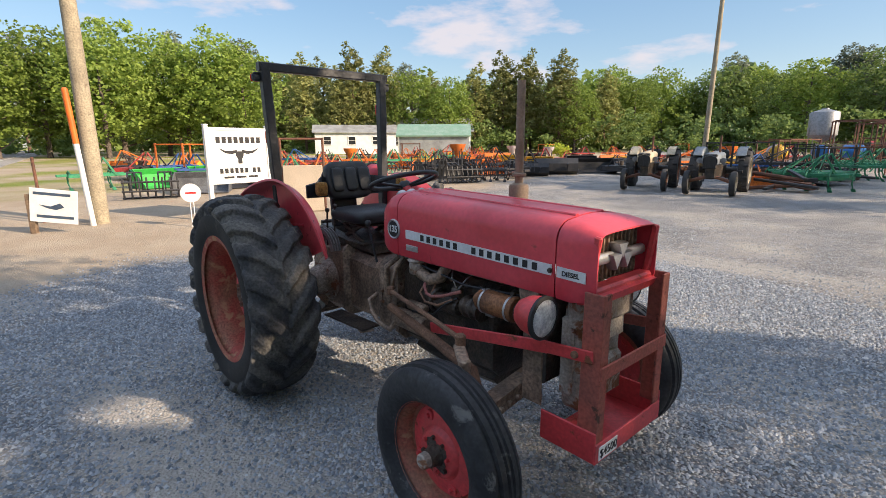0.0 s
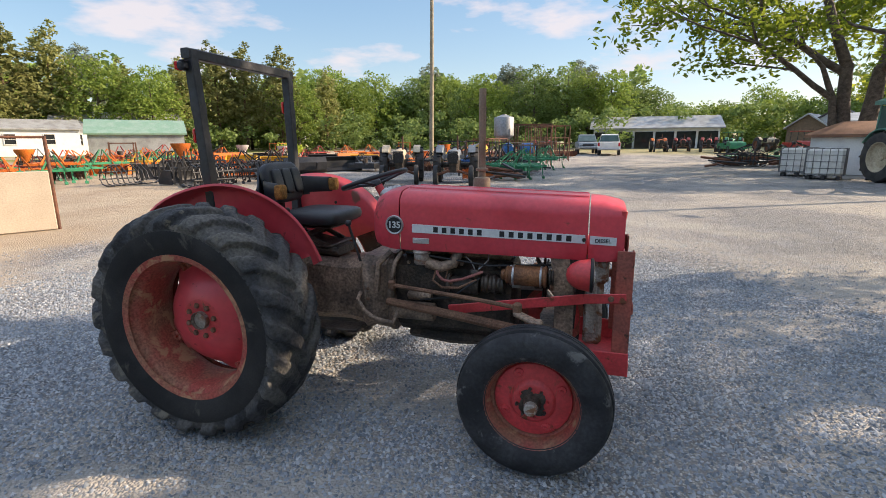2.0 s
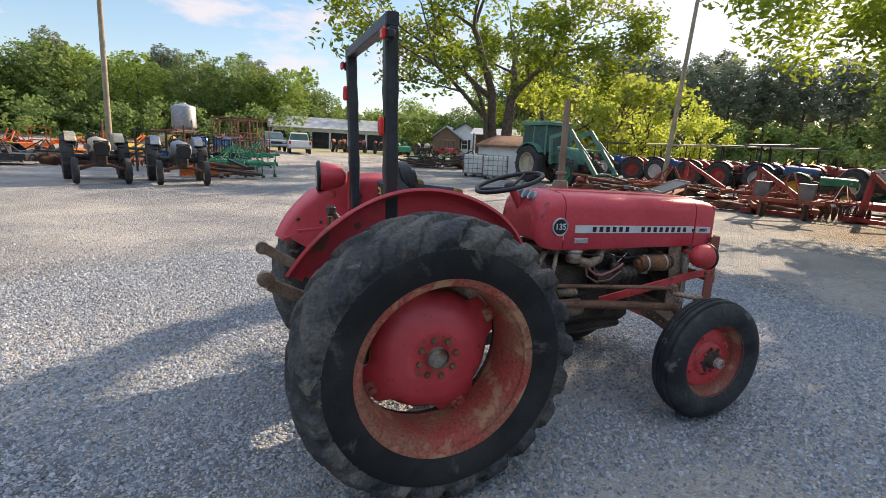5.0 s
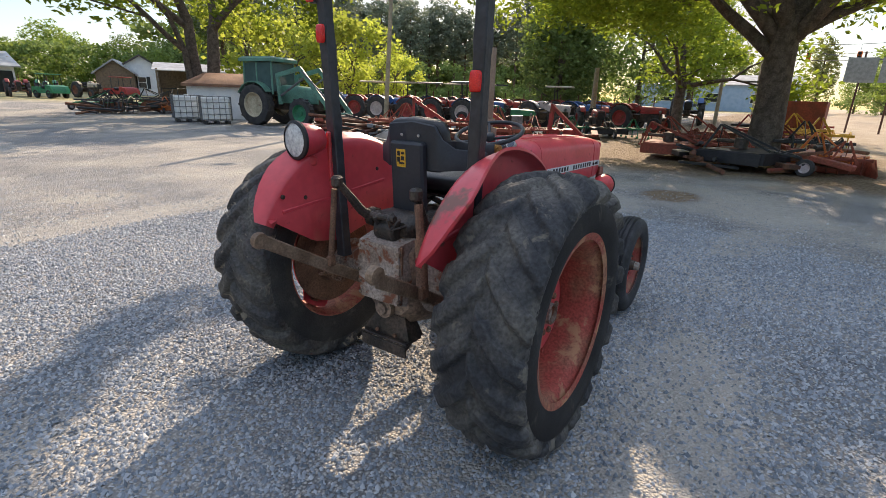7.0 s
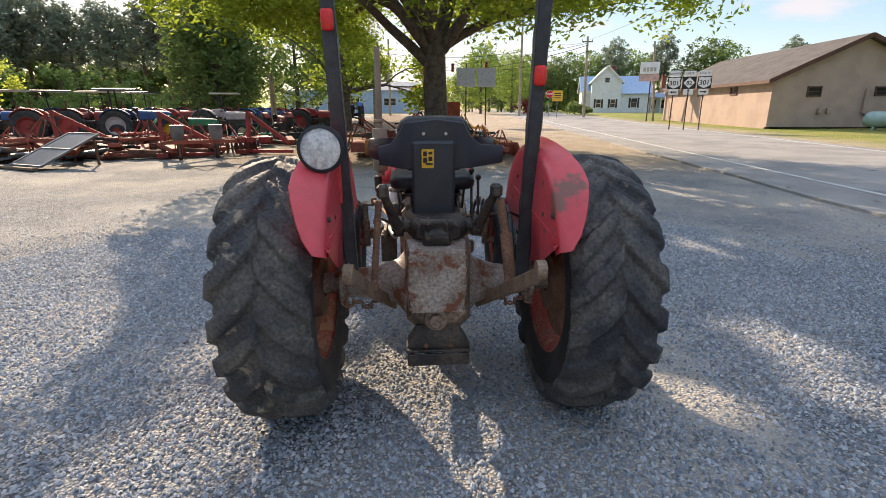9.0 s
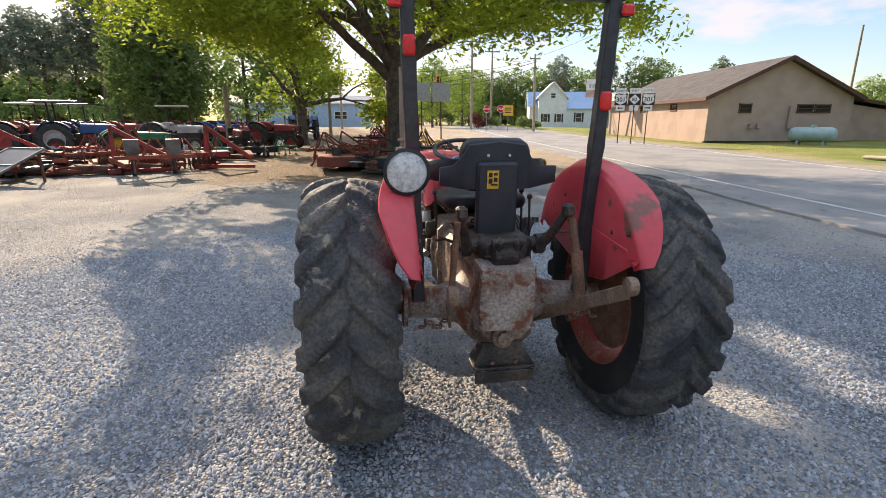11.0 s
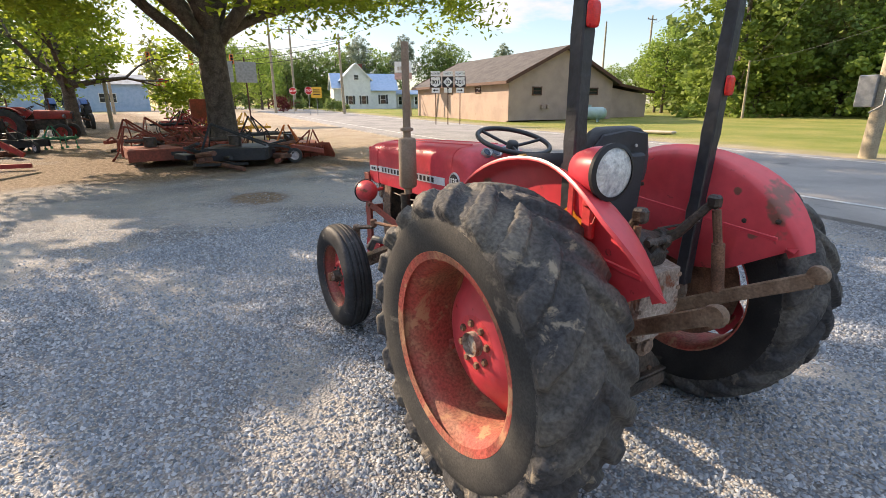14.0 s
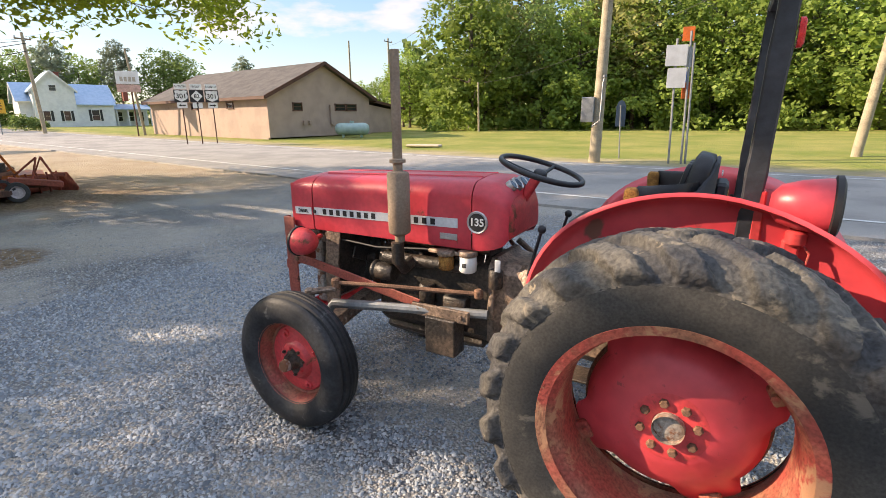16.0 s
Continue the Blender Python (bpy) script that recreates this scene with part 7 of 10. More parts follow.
bm = B()
for x in (-7.5, 7.5):
    loft(bm, [[V((x + d, y, z)) for y, z in ((-2.9, 0), (2.9, 0), (2.9, 2.65), (-2.9, 1.85))] for d in (-0.1, 0.1)])
box(bm, (0, -2.8, 0.9), (14.8, 0.2, 1.9), 0.01)
part("wall", bm, stucco, annex)
bm = B()
loft(bm, [[V((x, y, z)) for y, z in ((3.0, 2.95), (-3.4, 2.0), (-3.4, 2.14), (3.0, 3.1))] for x in (-8.0, 8.0)])
part("roof", bm, shingle, annex)
bm = B()
bar(bm, (-8.02, 3.0, 2.98), (-8.02, -3.4, 2.05), 0.05, 0.22)
part("barge_board", bm, trim_brown, annex)

# propane tank
tk = thing("propane_tank", at(23.6, -26.0, 28) @ Matrix.Scale(0.95, 4), "pale blue-grey propane tank on short legs", "tank")
bm = B()
mt = Matrix.Translation((0, 0, 0.62)) @ Matrix.Rotation(radians(90), 4, "Y")
lathe(bm, [(0.01, -1.3), (0.2, -1.27), (0.36, -1.17), (0.44, -1.0), (0.45, -0.9), (0.45, 0.9), (0.44, 1.0), (0.36, 1.17), (0.2, 1.27), (0.01, 1.3)], 24, mt)
part("body", bm, tank_mat, tk)
for x in (-0.7, 0.7):
    bm = B()
    box(bm, (x, 0, 0.13), (0.12, 0.5, 0.30), 0.01)
    part("leg", bm, tank_mat, tk)
bm = B()
cyl(bm, (0, 0, 1.12), 0.16, 0.2, "z")
part("dome", bm, tank_mat, tk)

# white house with a blue metal roof
hx, hy = polar(-21.6, 89.0)
HM = at(hx, hy, -104) @ Matrix.Scale(0.88, 4)
house = gabled("house", HM @ Matrix.Translation((2.0, 3.2, 0)), 12.5, 6.4, 4.1, 6.7, siding, metal_blue, "white house with a front gable and pale blue metal roof", 0.4, trim=white_paint)
# the front gable, two storeys high
bm = B()
for y0, y1 in ((-5.2, -5.0), (-0.6, -0.4)):
    loft(bm, [[V((-2.0 + x, y, z)) for x, z in ((-2.7, 0), (2.7, 0), (2.7, 5.6), (0, 8.3), (-2.7, 5.6))] for y in (y0, y1)])
for x in (-4.6, 0.6):
    box(bm, (x, -2.8, 2.75), (0.2, 4.4, 5.7), 0.01)
part("front_gable", bm, siding, house, "white two-storey gable wall")
for s in (1, -1):
    bm = B()
    loft(bm, [[V((-2.0, y, 8.34)), V((-2.0 + s * 3.1, y, 5.24)), V((-2.0 + s * 3.1, y, 5.40)), V((-2.0, y, 8.50))] for y in (-5.55, -3.0, 1.2)])
    part("roof", bm, metal_blue, house)
    bm = B()
    bar(bm, (-2.0, -5.57, 8.38), (-2.0 + s * 3.1, -5.57, 5.28), 0.05, 0.24, 0.006)
    part("barge_board", bm, white_paint, house)
gm = Matrix.Translation((-2.0, -5.2, 0))
for xx, z in ((-1.3, 1.7), (1.3, 1.7), (0, 5.9)):
    window(house, (xx, 0, z), 0.9, 1.5 if z < 3 else 0.9, gm, None, z < 3)
# the one-storey front wing and its porch
bm = B()
box(bm, (3.3, -3.6, 1.75), (5.2, 2.4, 3.5), 0.02)
part("front_wing", bm, siding, house, "white one-storey front wing")
bm = B()
loft(bm, [[V((x, -5.2, 3.35)), V((x, -5.2, 3.50)), V((x, -2.4, 5.0)), V((x, -2.4, 4.85))] for x in (0.7, 3.3, 6.2)])
part("roof", bm, metal_blue, house)
window(house, (3.2, -4.8, 1.8), 1.1, 1.7, None, None, True)
bm = B()
loft(bm, [[V((x, -3.6, 2.75)), V((x, -3.6, 2.88)), V((x, -0.1, 3.75)), V((x, -0.1, 3.62))] for x in (6.2, 9.0, 12.2)])
part("porch_roof", bm, metal_blue, house)
bm = B()
box(bm, (9.1, -0.35, 1.5), (6.0, 0.3, 3.2), 0.02)
part("porch_wall", bm, siding, house)
for x in (6.6, 8.3, 10.0, 11.8):
    bm = B()
    box(bm, (x, -3.35, 1.38), (0.18, 0.18, 2.8), 0.01)
    part("porch_post", bm, white_paint, house)
for x in (7.6, 9.4, 11.0):
    window(house, (x, -0.5, 1.6), 0.9, 1.6)
for x, y, z in ((-0.2, 1.0, 7.4), (9.5, 1.5, 5.6)):
    bm = B()
    box(bm, (x, y, z), (0.75, 0.75, 2.6), 0.02)
    box(bm, (x, y, z + 1.25), (0.9, 0.9, 0.2), 0.02)
    part("chimney", bm, brick_mat, house, "red brick chimney")

# yard buildings
barn = gabled("open_barn", at(9.5, 71, -3), 15, 8, 2.6, 4.0, siding, metal_grey, "low white open-fronted barn with a grey metal roof", 0.5, kind_="barn")
gm = Matrix.Translation((0, -4.0, 0))
# dark panels on the solid wall paint the shade of open bays
for k in range(6):
    bm = B()
    box(bm, (-6.2 + 2.48 * k, -0.06, 1.05), (2.2, 0.12, 2.1), 0.02)
    d_ = part("bay_opening", bm, glass_bay_dark, barn, "dark panel in place of a shaded bay")
    d_.matrix_basis = gm
cot = gabled("cottage", at(28.2, 63.5, 62), 7.5, 5.5, 2.5, 4.2, siding, shingle, "small white cottage with dark shutters and shingle roof", 0.4)
gm = Matrix.Translation((0, -2.75, 0))
for xx in (-2.2, 0.4, 2.6):
    window(cot, (xx, 0, 1.4), 0.8, 1.3, gm, None, True)
gm = Matrix.Translation((-3.75, 0, 0)) @ Matrix.Rotation(radians(-90), 4, "Z")
window(cot, (0, 0, 1.4), 0.8, 1.2, gm, None, True)
gabled("gable_shed", at(25.0, 62.5, 60), 5, 3.6, 2.3, 3.6, board_wood, metal_grey, "small weathered shed with a pale metal roof", 0.3, kind_="shed")
op_shed = thing("pole_shed", at(29.0, 49, -28), "open pole shed with a sagging metal roof", "shed")
bm = B()
loft(bm, [[V((x, y, z)) for y, z in ((-3, 2.6), (3, 3.5), (3, 3.58), (-3, 2.68))] for x in (-6, 0, 6)])
part("roof", bm, metal_grey, op_shed)
for x in (-5.6, -1.9, 1.9, 5.6):
    for y in (-2.8, 2.8):
        bm = B()
        box(bm, (x, y, 1.4 if y < 0 else 1.75), (0.16, 0.16, 2.8 if y < 0 else 3.5), 0.01)
        part("post", bm, board_wood, op_shed)
bm = B()
box(bm, (0, 2.9, 1.7), (11.4, 0.08, 3.3), 0.01)
part("back_wall", bm, board_wood, op_shed)
low = thing("storage_shed", at(12.9, 22.2, -33), "low grey storage shed with a brown hipped roof", "shed")
bm = B()
box(bm, (0, 0, 0.75), (3.4, 2.4, 1.5), 0.01)
part("wall", bm, siding, low)
bm = B()
loft(bm, [[V((x, y, 1.5)) for x, y in ((-1.9, -1.4), (1.9, -1.4), (1.9, 1.4), (-1.9, 1.4))], [V((x, y, 1.62)) for x, y in ((-1.9, -1.4), (1.9, -1.4), (1.9, 1.4), (-1.9, 1.4))],
          [V((x, y, 2.15)) for x, y in ((-0.9, -0.3), (0.9, -0.3), (0.9, 0.3), (-0.9, 0.3))]])
part("roof", bm, surf("rusty brown roofing", (0.24, 0.13, 0.085), (0.17, 0.09, 0.06), 0.8, 0, 2, bump=0.1), low)
# far white houses beyond the implement rows
mh = gabled("mobile_home", at(*polar(148.5, 62), 60), 10, 4, 2.6, 3.4, siding, metal_grey, "long white mobile home with grey roof", 0.3)
gm = Matrix.Translation((0, -2.0, 0))
for xx in (-3.5, -0.5, 2.5):
    window(mh, (xx, 0, 1.6), 0.9, 1.0, gm)
fh = gabled("farmhouse", at(*polar(140.2, 66), 50), 12, 7, 2.8, 4.4, siding, metal_grey, "white farmhouse with a grey roof and porch gable", 0.4)
gm = Matrix.Translation((0, -3.5, 0))
for xx in (-4, -1, 2, 4.5):
    window(fh, (xx, 0, 1.5), 0.9, 1.2, gm)
gabled("green_roof_shed", at(*polar(139.0, 52), 48), 7.5, 4.4, 2.1, 3.2, metal_grey, metal_green, "metal shed with a faded green roof", 0.25, kind_="shed")
sh2 = gabled("far_shop", at(*polar(6.5, 88), 95), 22, 9, 3.6, 5.0, metal_blue, metal_grey, "long low grey metal shop building", 0.3, kind_="building")
gm = Matrix.Translation((0, 4.5, 0)) @ Matrix.Rotation(radians(180), 4, "Z")
for xx in (-6, 0, 6):
    window(sh2, (xx, 0, 1.8), 2.0, 1.2, gm)


# poles
def utility_pole(x, y, h, r, lean=(0, 0), arm=0.0, label="tall weathered wooden utility pole", lamp=0.0, turn=0, mat_=None):
    ob = thing("utility_pole", at(x, y, turn), label, "utility pole")
    bm = B()
    tube(bm, [(0, 0, -0.3), (lean[0] * 0.02, lean[1] * 0.02, 0.3), (lean[0] * 0.5, lean[1] * 0.5, h * 0.5), (lean[0], lean[1], h)], [r * 1.1, r * 1.05, r * 0.9, r * 0.72], 16)
    part("shaft", bm, mat_ or pole_wood, ob)
    if arm:
        bm = B()
        box(bm, (lean[0], lean[1], h - 0.5), (0.1, arm, 0.12), 0.01)
        a_ = part("crossarm", bm, board_wood, ob)
        for s in (-0.9, 0, 0.9):
            bm = B()
            cyl(bm, (lean[0], lean[1] + s * arm / 2, h - 0.36), 0.05, 0.16, "z")
            part("insulator", bm, galv, a_)
    if lamp:
        bm = B()
        tube(bm, [(lean[0], lean[1], h - 0.3), (lean[0] + lamp * 0.5, lean[1], h - 0.12), (lean[0] + lamp, lean[1], h - 0.12)], 0.025, 8)
        loft(bm, [[V((lean[0] + lamp + x0, lean[1] + 0.10 * math.cos(a), h - 0.16 + zz)) for a in [6.28 * q / 10 for q in range(10)]] for x0, zz in ((0, 0), (0.01, -0.08))])
        box(bm, (lean[0] + lamp + 0.15, lean[1], h - 0.14), (0.4, 0.18, 0.1), 0.03)
        part("lamp_head", bm, galv, ob, "grey street lamp head")
    return ob


utility_pole(-9.15, -0.50, 9.5, 0.150, (0.02, -0.03))
utility_pole(-6.7, 23.7, 9.4, 0.12, (0.12, 0.05), lamp=0.9, label="tall slim wooden pole with a yard lamp")
utility_pole(19.0, 17.0, 9.0, 0.12, (0.45, 0.0), lamp=0.9, label="leaning wooden pole with a yard lamp", turn=-40)
boxed = utility_pole(3.9, -15.2, 10.5, 0.185, (-0.05, -0.55), label="roadside wooden utility pole with a grey meter box")
bm = B()
box(bm, (0.30, 0.06, 1.75), (0.42, 0.30, 0.82), 0.02)
part("meter_box", bm, galv, boxed, "grey steel meter cabinet")
bm = B()
tube(bm, [(0.12, 0.22, 1.2), (-0.15, 0.25, 1.4), (-0.16, 0.22, 2.6), (-0.2, 0.2, 2.75)], 0.025, 8)
cyl(bm, (-0.2, 0.2, 2.8), 0.06, 0.08, "z")
part("conduit", bm, galv, boxed, "pale conduit pipe")
utility_pole(-4.1, -20.4, 9.5, 0.16, (-0.6, 0.3))
utility_pole(19.5, -38.5, 4.2, 0.09, (0.1, 0), label="short thin leaning wooden pole")
utility_pole(*polar(-19.8, 55.6), 8.3, 0.15, (0.25, 0.1), arm=1.2)
utility_pole(*polar(-12.5, 62), 11, 0.16, (0, 0), arm=2.2)
utility_pole(*polar(-14.8, 72), 11, 0.16, (0, 0), arm=2.2)
utility_pole(*polar(-53.5, 78), 12.5, 0.16, (0, 0), arm=2.0)
utility_pole(*polar(-49.0, 66), 10.5, 0.13, (0, 0))
utility_pole(*polar(4.5, 33), 3.9, 0.11, (0.05, 0), label="short grey wooden post pole")
utility_pole(*polar(16.6, 23), 2.9, 0.14, (0.0, 0), label="stout short wooden post")


def cable(p, q, sag, r=0.012, label="thin sagging black overhead power cable"):
    bm = B()
    p, q = V(p), V(q)
    tube(bm, [p.lerp(q, k / 16) - V((0, 0, sag * 4 * (k / 16) * (1 - k / 16))) for k in range(17)], r, 5, False)
    solid("overhead_cable", bm, wire_mat, Matrix.Identity(4), label, "cable", "overhead cables")


cable((3.9, -15.7, 9.8), (*polar(-19.8, 55.6), 8.5), 0.8)
cable((3.9, -15.7, 8.6), (19.5, -38.5, 4.5), 0.6)
cable((19.6, -38.5, 4.5), (-4.5, -20.0, 8.4), 1.0)
cable((*polar(-19.8, 55.6), 8.4), (*polar(-12.5, 62), 10.8), 1.0)
cable((*polar(-19.8, 55.6), 8.0), (*polar(4, 70), 7.5), 1.6, 0.03)
cable((*polar(-19.8, 55.6), 7.4), (*polar(-2, 64), 7.0), 1.3, 0.03)
cable((*polar(-19.8, 55.6), 8.2), (*polar(8, 80), 9.0), 1.6, 0.02)
cable((-9.6, -1.1, 9.0), (-60, -8.0, 9.6), 0.8)
cable((*polar(-53.5, 78), 12.2), (3.9, -15.7, 10.2), 1.2)


def sign_post(name, x, y, turn, label, category="road sign", group=""):
    return thing(name, at(x, y, turn), label, category, group)


FACE = Matrix(((1, 0, 0, 0), (0, 0, -1, 0), (0, 1, 0, 0), (0, 0, 0, 1)))   # flat words facing -y


def plate(bm, x, z, w, h, y=0.0, t=0.006, b=0.003):
    box(bm, (x, y, z), (w, t, h), b)


# route markers: three posts, three shields with plates above and arrows below
rm = sign_post("route_sign", 26.0, -15.7, -120, "three black-and-white route shields on steel posts")
rm.matrix_basis = rm.matrix_basis @ Matrix.Scale(0.84, 4)
for k, (num, top) in enumerate((("301", "NORTH"), ("82", "WEST"), ("301", "NORTH"))):
    x = -0.92 + 0.92 * k
    bm = B()
    box(bm, (x, 0.03, 1.65), (0.07, 0.05, 3.3), 0.004)
    part("post", bm, trim_brown, rm, "dark steel post")
    bm = B()
    plate(bm, x, 3.15, 0.84, 0.78)
    pl = part("shield", bm, dark_ink, rm, "black square route plate")
    bm = B()
    if num == "82":
        loft(bm, [[V((x + 0.36 * math.cos(a), yy, 3.15 + 0.36 * math.sin(a))) for a in (0, math.pi / 2, math.pi, 3 * math.pi / 2)] for yy in (-0.010, -0.004)])
    else:
        loft(bm, [[V((x + 0.40 * xx, yy, 3.15 + 0.36 * zz)) for xx, zz in ((-0.95, 0.85), (-0.5, 1.0), (0, 0.88), (0.5, 1.0), (0.95, 0.85), (0.8, 0.45), (0.98, 0.0), (0.85, -0.5), (0.4, -0.8), (0, -1.0), (-0.4, -0.8), (-0.85, -0.5), (-0.98, 0.0), (-0.8, 0.45))] for yy in (-0.010, -0.004)])
    part("shield_face", bm, white_vinyl, pl)
    lettering(num, 0.42 if num != "82" else 0.34, dark_ink, pl, Matrix.Translation((x, -0.013, 3.13)) @ FACE, "lettering", 0.006)
    bm = B()
    plate(bm, x, 3.74, 0.72, 0.34)
    tp = part("direction_plate", bm, white_vinyl, rm)
    lettering(top, 0.19, dark_ink, tp, Matrix.Translation((x, -0.006, 3.74)) @ FACE)
    bm = B()
    plate(bm, x, 2.56, 0.6, 0.36)
    ap = part("arrow_plate", bm, white_vinyl, rm)
    bm = B()
    arrow = [(-0.2, 0), (-0.08, 0.1), (-0.08, 0.035), (0.2, 0.035), (0.2, -0.035), (-0.08, -0.035), (-0.08, -0.1)]
    rot = {0: 0, 1: -90, 2: 180}[k]
    loft(bm, [[V((x + px * math.cos(radians(rot)) - pz * math.sin(radians(rot)), yy, 2.56 + px * math.sin(radians(rot)) + pz * math.cos(radians(rot)))) for px, pz in arrow] for yy in (-0.008, -0.003)])
    part("arrow", bm, dark_ink, ap)
# temporary signs by the pole: backs and orange plates
pale_steel = surf("pale unpainted sign backs", (0.60, 0.61, 0.62), (0.52, 0.53, 0.54), 0.5, 0, 4, grain=40, grain_amt=0.06, bump=0.02)
ts = sign_post("work_sign", 1.4, -15.6, 12, "bare steel sign backs with orange work plates on posts")
for x, h in ((-0.2, 4.05), (0.18, 3.85), (-0.32, 3.7)):
    bm = B()
    tube(bm, [(x, 0.0, 0), (x + 0.12, 0, h)], 0.035, 8)
    part("post", bm, galv, ts, "galvanised steel post")
for x, z, w, h, mt, yy in ((0.28, 3.35, 0.62, 0.62, galv, 0.05), (0.22, 2.68, 0.55, 0.6, galv, 0.05), (-0.12, 3.3, 0.24, 0.6, galv, -0.08)):
    bm = B()
    plate(bm, x, z, w, h, yy)
    part("sign_back", bm, pale_steel, ts)
for x, z, w, h in ((-0.02, 3.98, 0.34, 0.42), (-0.12, 2.3, 0.26, 0.5)):
    bm = B()
    plate(bm, x, z, w, h, -0.10)
    o_ = part("orange_plate", bm, orange_mat, ts)
    bm = B()
    plate(bm, x, z, w * 0.55, h * 0.16, -0.106, 0.004)
    part("dark_bar", bm, dark_ink, o_)
bm = B()
plate(bm, -0.08, 2.72, 0.12, 0.4, -0.12)
part("blue_plate", bm, surf("blue sign", (0.03, 0.12, 0.45), None, 0.5, 0, 5, bump=0), ts)
bs = sign_post("trail_sign", 3.4, -16.9, 20, "slim blue-grey sign on a steel post")
bm = B()
tube(bm, [(0, 0.03, 0), (0.08, 0.03, 1.9)], 0.025, 8)
part("post", bm, galv, bs)
bm = B()
loft(bm, [[V((0.05 + px, yy, pz)) for px, pz in ((-0.17, 1.15), (0.17, 1.15), (0.17, 1.85), (0.1, 2.02), (0, 2.08), (-0.1, 2.02), (-0.17, 1.85))] for yy in (-0.01, 0.0)])
slate = surf("slate blue sign", (0.06, 0.09, 0.14), None, 0.5, 0, 6, bump=0)
pb = part("panel", bm, slate, bs)
bm = B()
for k in range(4):
    plate(bm, 0.05, 1.24 + 0.11 * k, 0.24, 0.045, -0.013, 0.004)
ball(bm, (0.05, -0.013, 1.86), 0.08, 12, 8, (1, 0.1, 1))
part("lettering_bar", bm, white_vinyl, pb)


def octagon_sign(x, y, turn, label="red octagonal stop sign on a steel post"):
    ob = sign_post("stop_sign", x, y, turn, label)
    bm = B()
    tube(bm, [(0, 0.03, 0), (0, 0.03, 2.8)], 0.03, 8)
    part("post", bm, galv, ob)
    for r, yy, mt in ((0.40, 0.0, white_vinyl), (0.37, -0.006, stop_red)):
        bm = B()
        loft(bm, [[V((r * math.cos(radians(22.5 + 45 * k)), yy + d, 2.45 + r * math.sin(radians(22.5 + 45 * k)))) for k in range(8)] for d in (-0.004, 0.001)])
        part("plate", bm, mt, ob)
    lettering("STOP", 0.27, white_vinyl, ob, Matrix.Translation((0, -0.013, 2.45)) @ FACE, "lettering", 0.004)
    return ob


x, y = polar(-0.5, 33)
octagon_sign(x, y, -88)
x, y = polar(-14.3, 55)
octagon_sign(x, y, -98)
x, y = polar(-15.9, 52)
octagon_sign(x, y, -108)
ys = sign_post("warning_sign", *polar(-16.8, 54), -100, "square orange-yellow sign on a post")
bm = B()
box(bm, (0, 0.03, 1.2), (0.06, 0.05, 2.4), 0.004)
part("post", bm, galv, ys)
bm = B()
plate(bm, 0, 2.3, 1.1, 1.1)
yp = part("plate", bm, yellow_mat, ys)
bm = B()
for z in (2.1, 2.35, 2.55):
    plate(bm, 0, z, 0.7, 0.09, -0.006, 0.004)
part("lettering_bar", bm, dark_ink, yp)
# large sign seen from behind, near the junction
for xx, yy in ((34.5, -4.6),):
    bg = sign_post("road_sign", xx, yy, -85, "grey backs of two road signs on tall posts")
    for s in (-0.75, 0.75):
        bm = B()
        tube(bm, [(s, 0.05, 0), (s * 0.93, 0.05, 4.3)], 0.05, 8)
        part("post", bm, trim_brown, bg)
        bm = B()
        plate(bm, s, 3.35, 1.35, 1.3)
        part("plate", bm, galv, bg)
ab = sign_post("pole_sign", 41.2, -20.5, -117, "faded white and pink board sign on a thin dark post")
bm = B()
tube(bm, [(0.15, 0.08, 0), (0.15, 0.08, 4.9)], 0.055, 8)
part("post", bm, trim_brown, ab)
bm = B()
plate(bm, 0, 4.42, 1.55, 0.95, 0, 0.12, 0.01)
ap = part("board", bm, white_vinyl, ab)
bm = B()
plate(bm, 0, 3.62, 1.6, 0.56, 0, 0.12, 0.01)
part("lower_board", bm, surf("faded pink board", (0.62, 0.40, 0.34), None, 0.6, 0, 4, bump=0), ab, "faded pink lower board")
for x in (-0.42, -0.14, 0.14, 0.42):
    bm = B()
    plate(bm, x, 4.3, 0.2, 0.34, -0.066, 0.006)
    part("lettering_bar", bm, surf("faded tan lettering", (0.50, 0.44, 0.36), None, 0.6, 0, 4, bump=0), ap)
utility_pole(41.9, -21.6, 6.6, 0.10, (-0.35, 0.75), label="dark leaning wooden pole beside the board sign")
utility_pole(*polar(2.5, 66), 9.5, 0.15, (0, 0), label="wooden pole holding a span wire")
sa, sz_ = V((*polar(-12.5, 62), 8.2)), V((*polar(2.5, 66), 8.4))
cable(sa, sz_, 0.6, 0.025, "sagging span wire holding traffic lights")
for f in (0.25, 0.5, 0.75):
    hang = sa.lerp(sz_, f) - V((0, 0, 0.6 * 4 * f * (1 - f)))
    x, y = hang.x, hang.y
    tl = thing("traffic_light", pose(x, y, hang.z - 1.2, 0, 0, -95), "orange traffic light hung from a cable", "traffic light")
    bm = B()
    box(bm, (0, 0, 0), (0.4, 0.35, 1.05), 0.04)
    part("housing", bm, orange_mat, tl)
    for z in (0.33, 0, -0.33):
        bm = B()
        lathe(bm, [(0, 0), (0.13, 0), (0.14, 0.12), (0.13, 0.12)], 14, Matrix.Translation((0, -0.18, z)) @ Matrix.Rotation(radians(90), 4, "X"))
        part("lens", bm, dark_ink, tl)
    bm = B()
    tube(bm, [(0, 0, 0.5), (0, 0, 1.2)], 0.02, 6)
    part("hanger", bm, galv, tl)


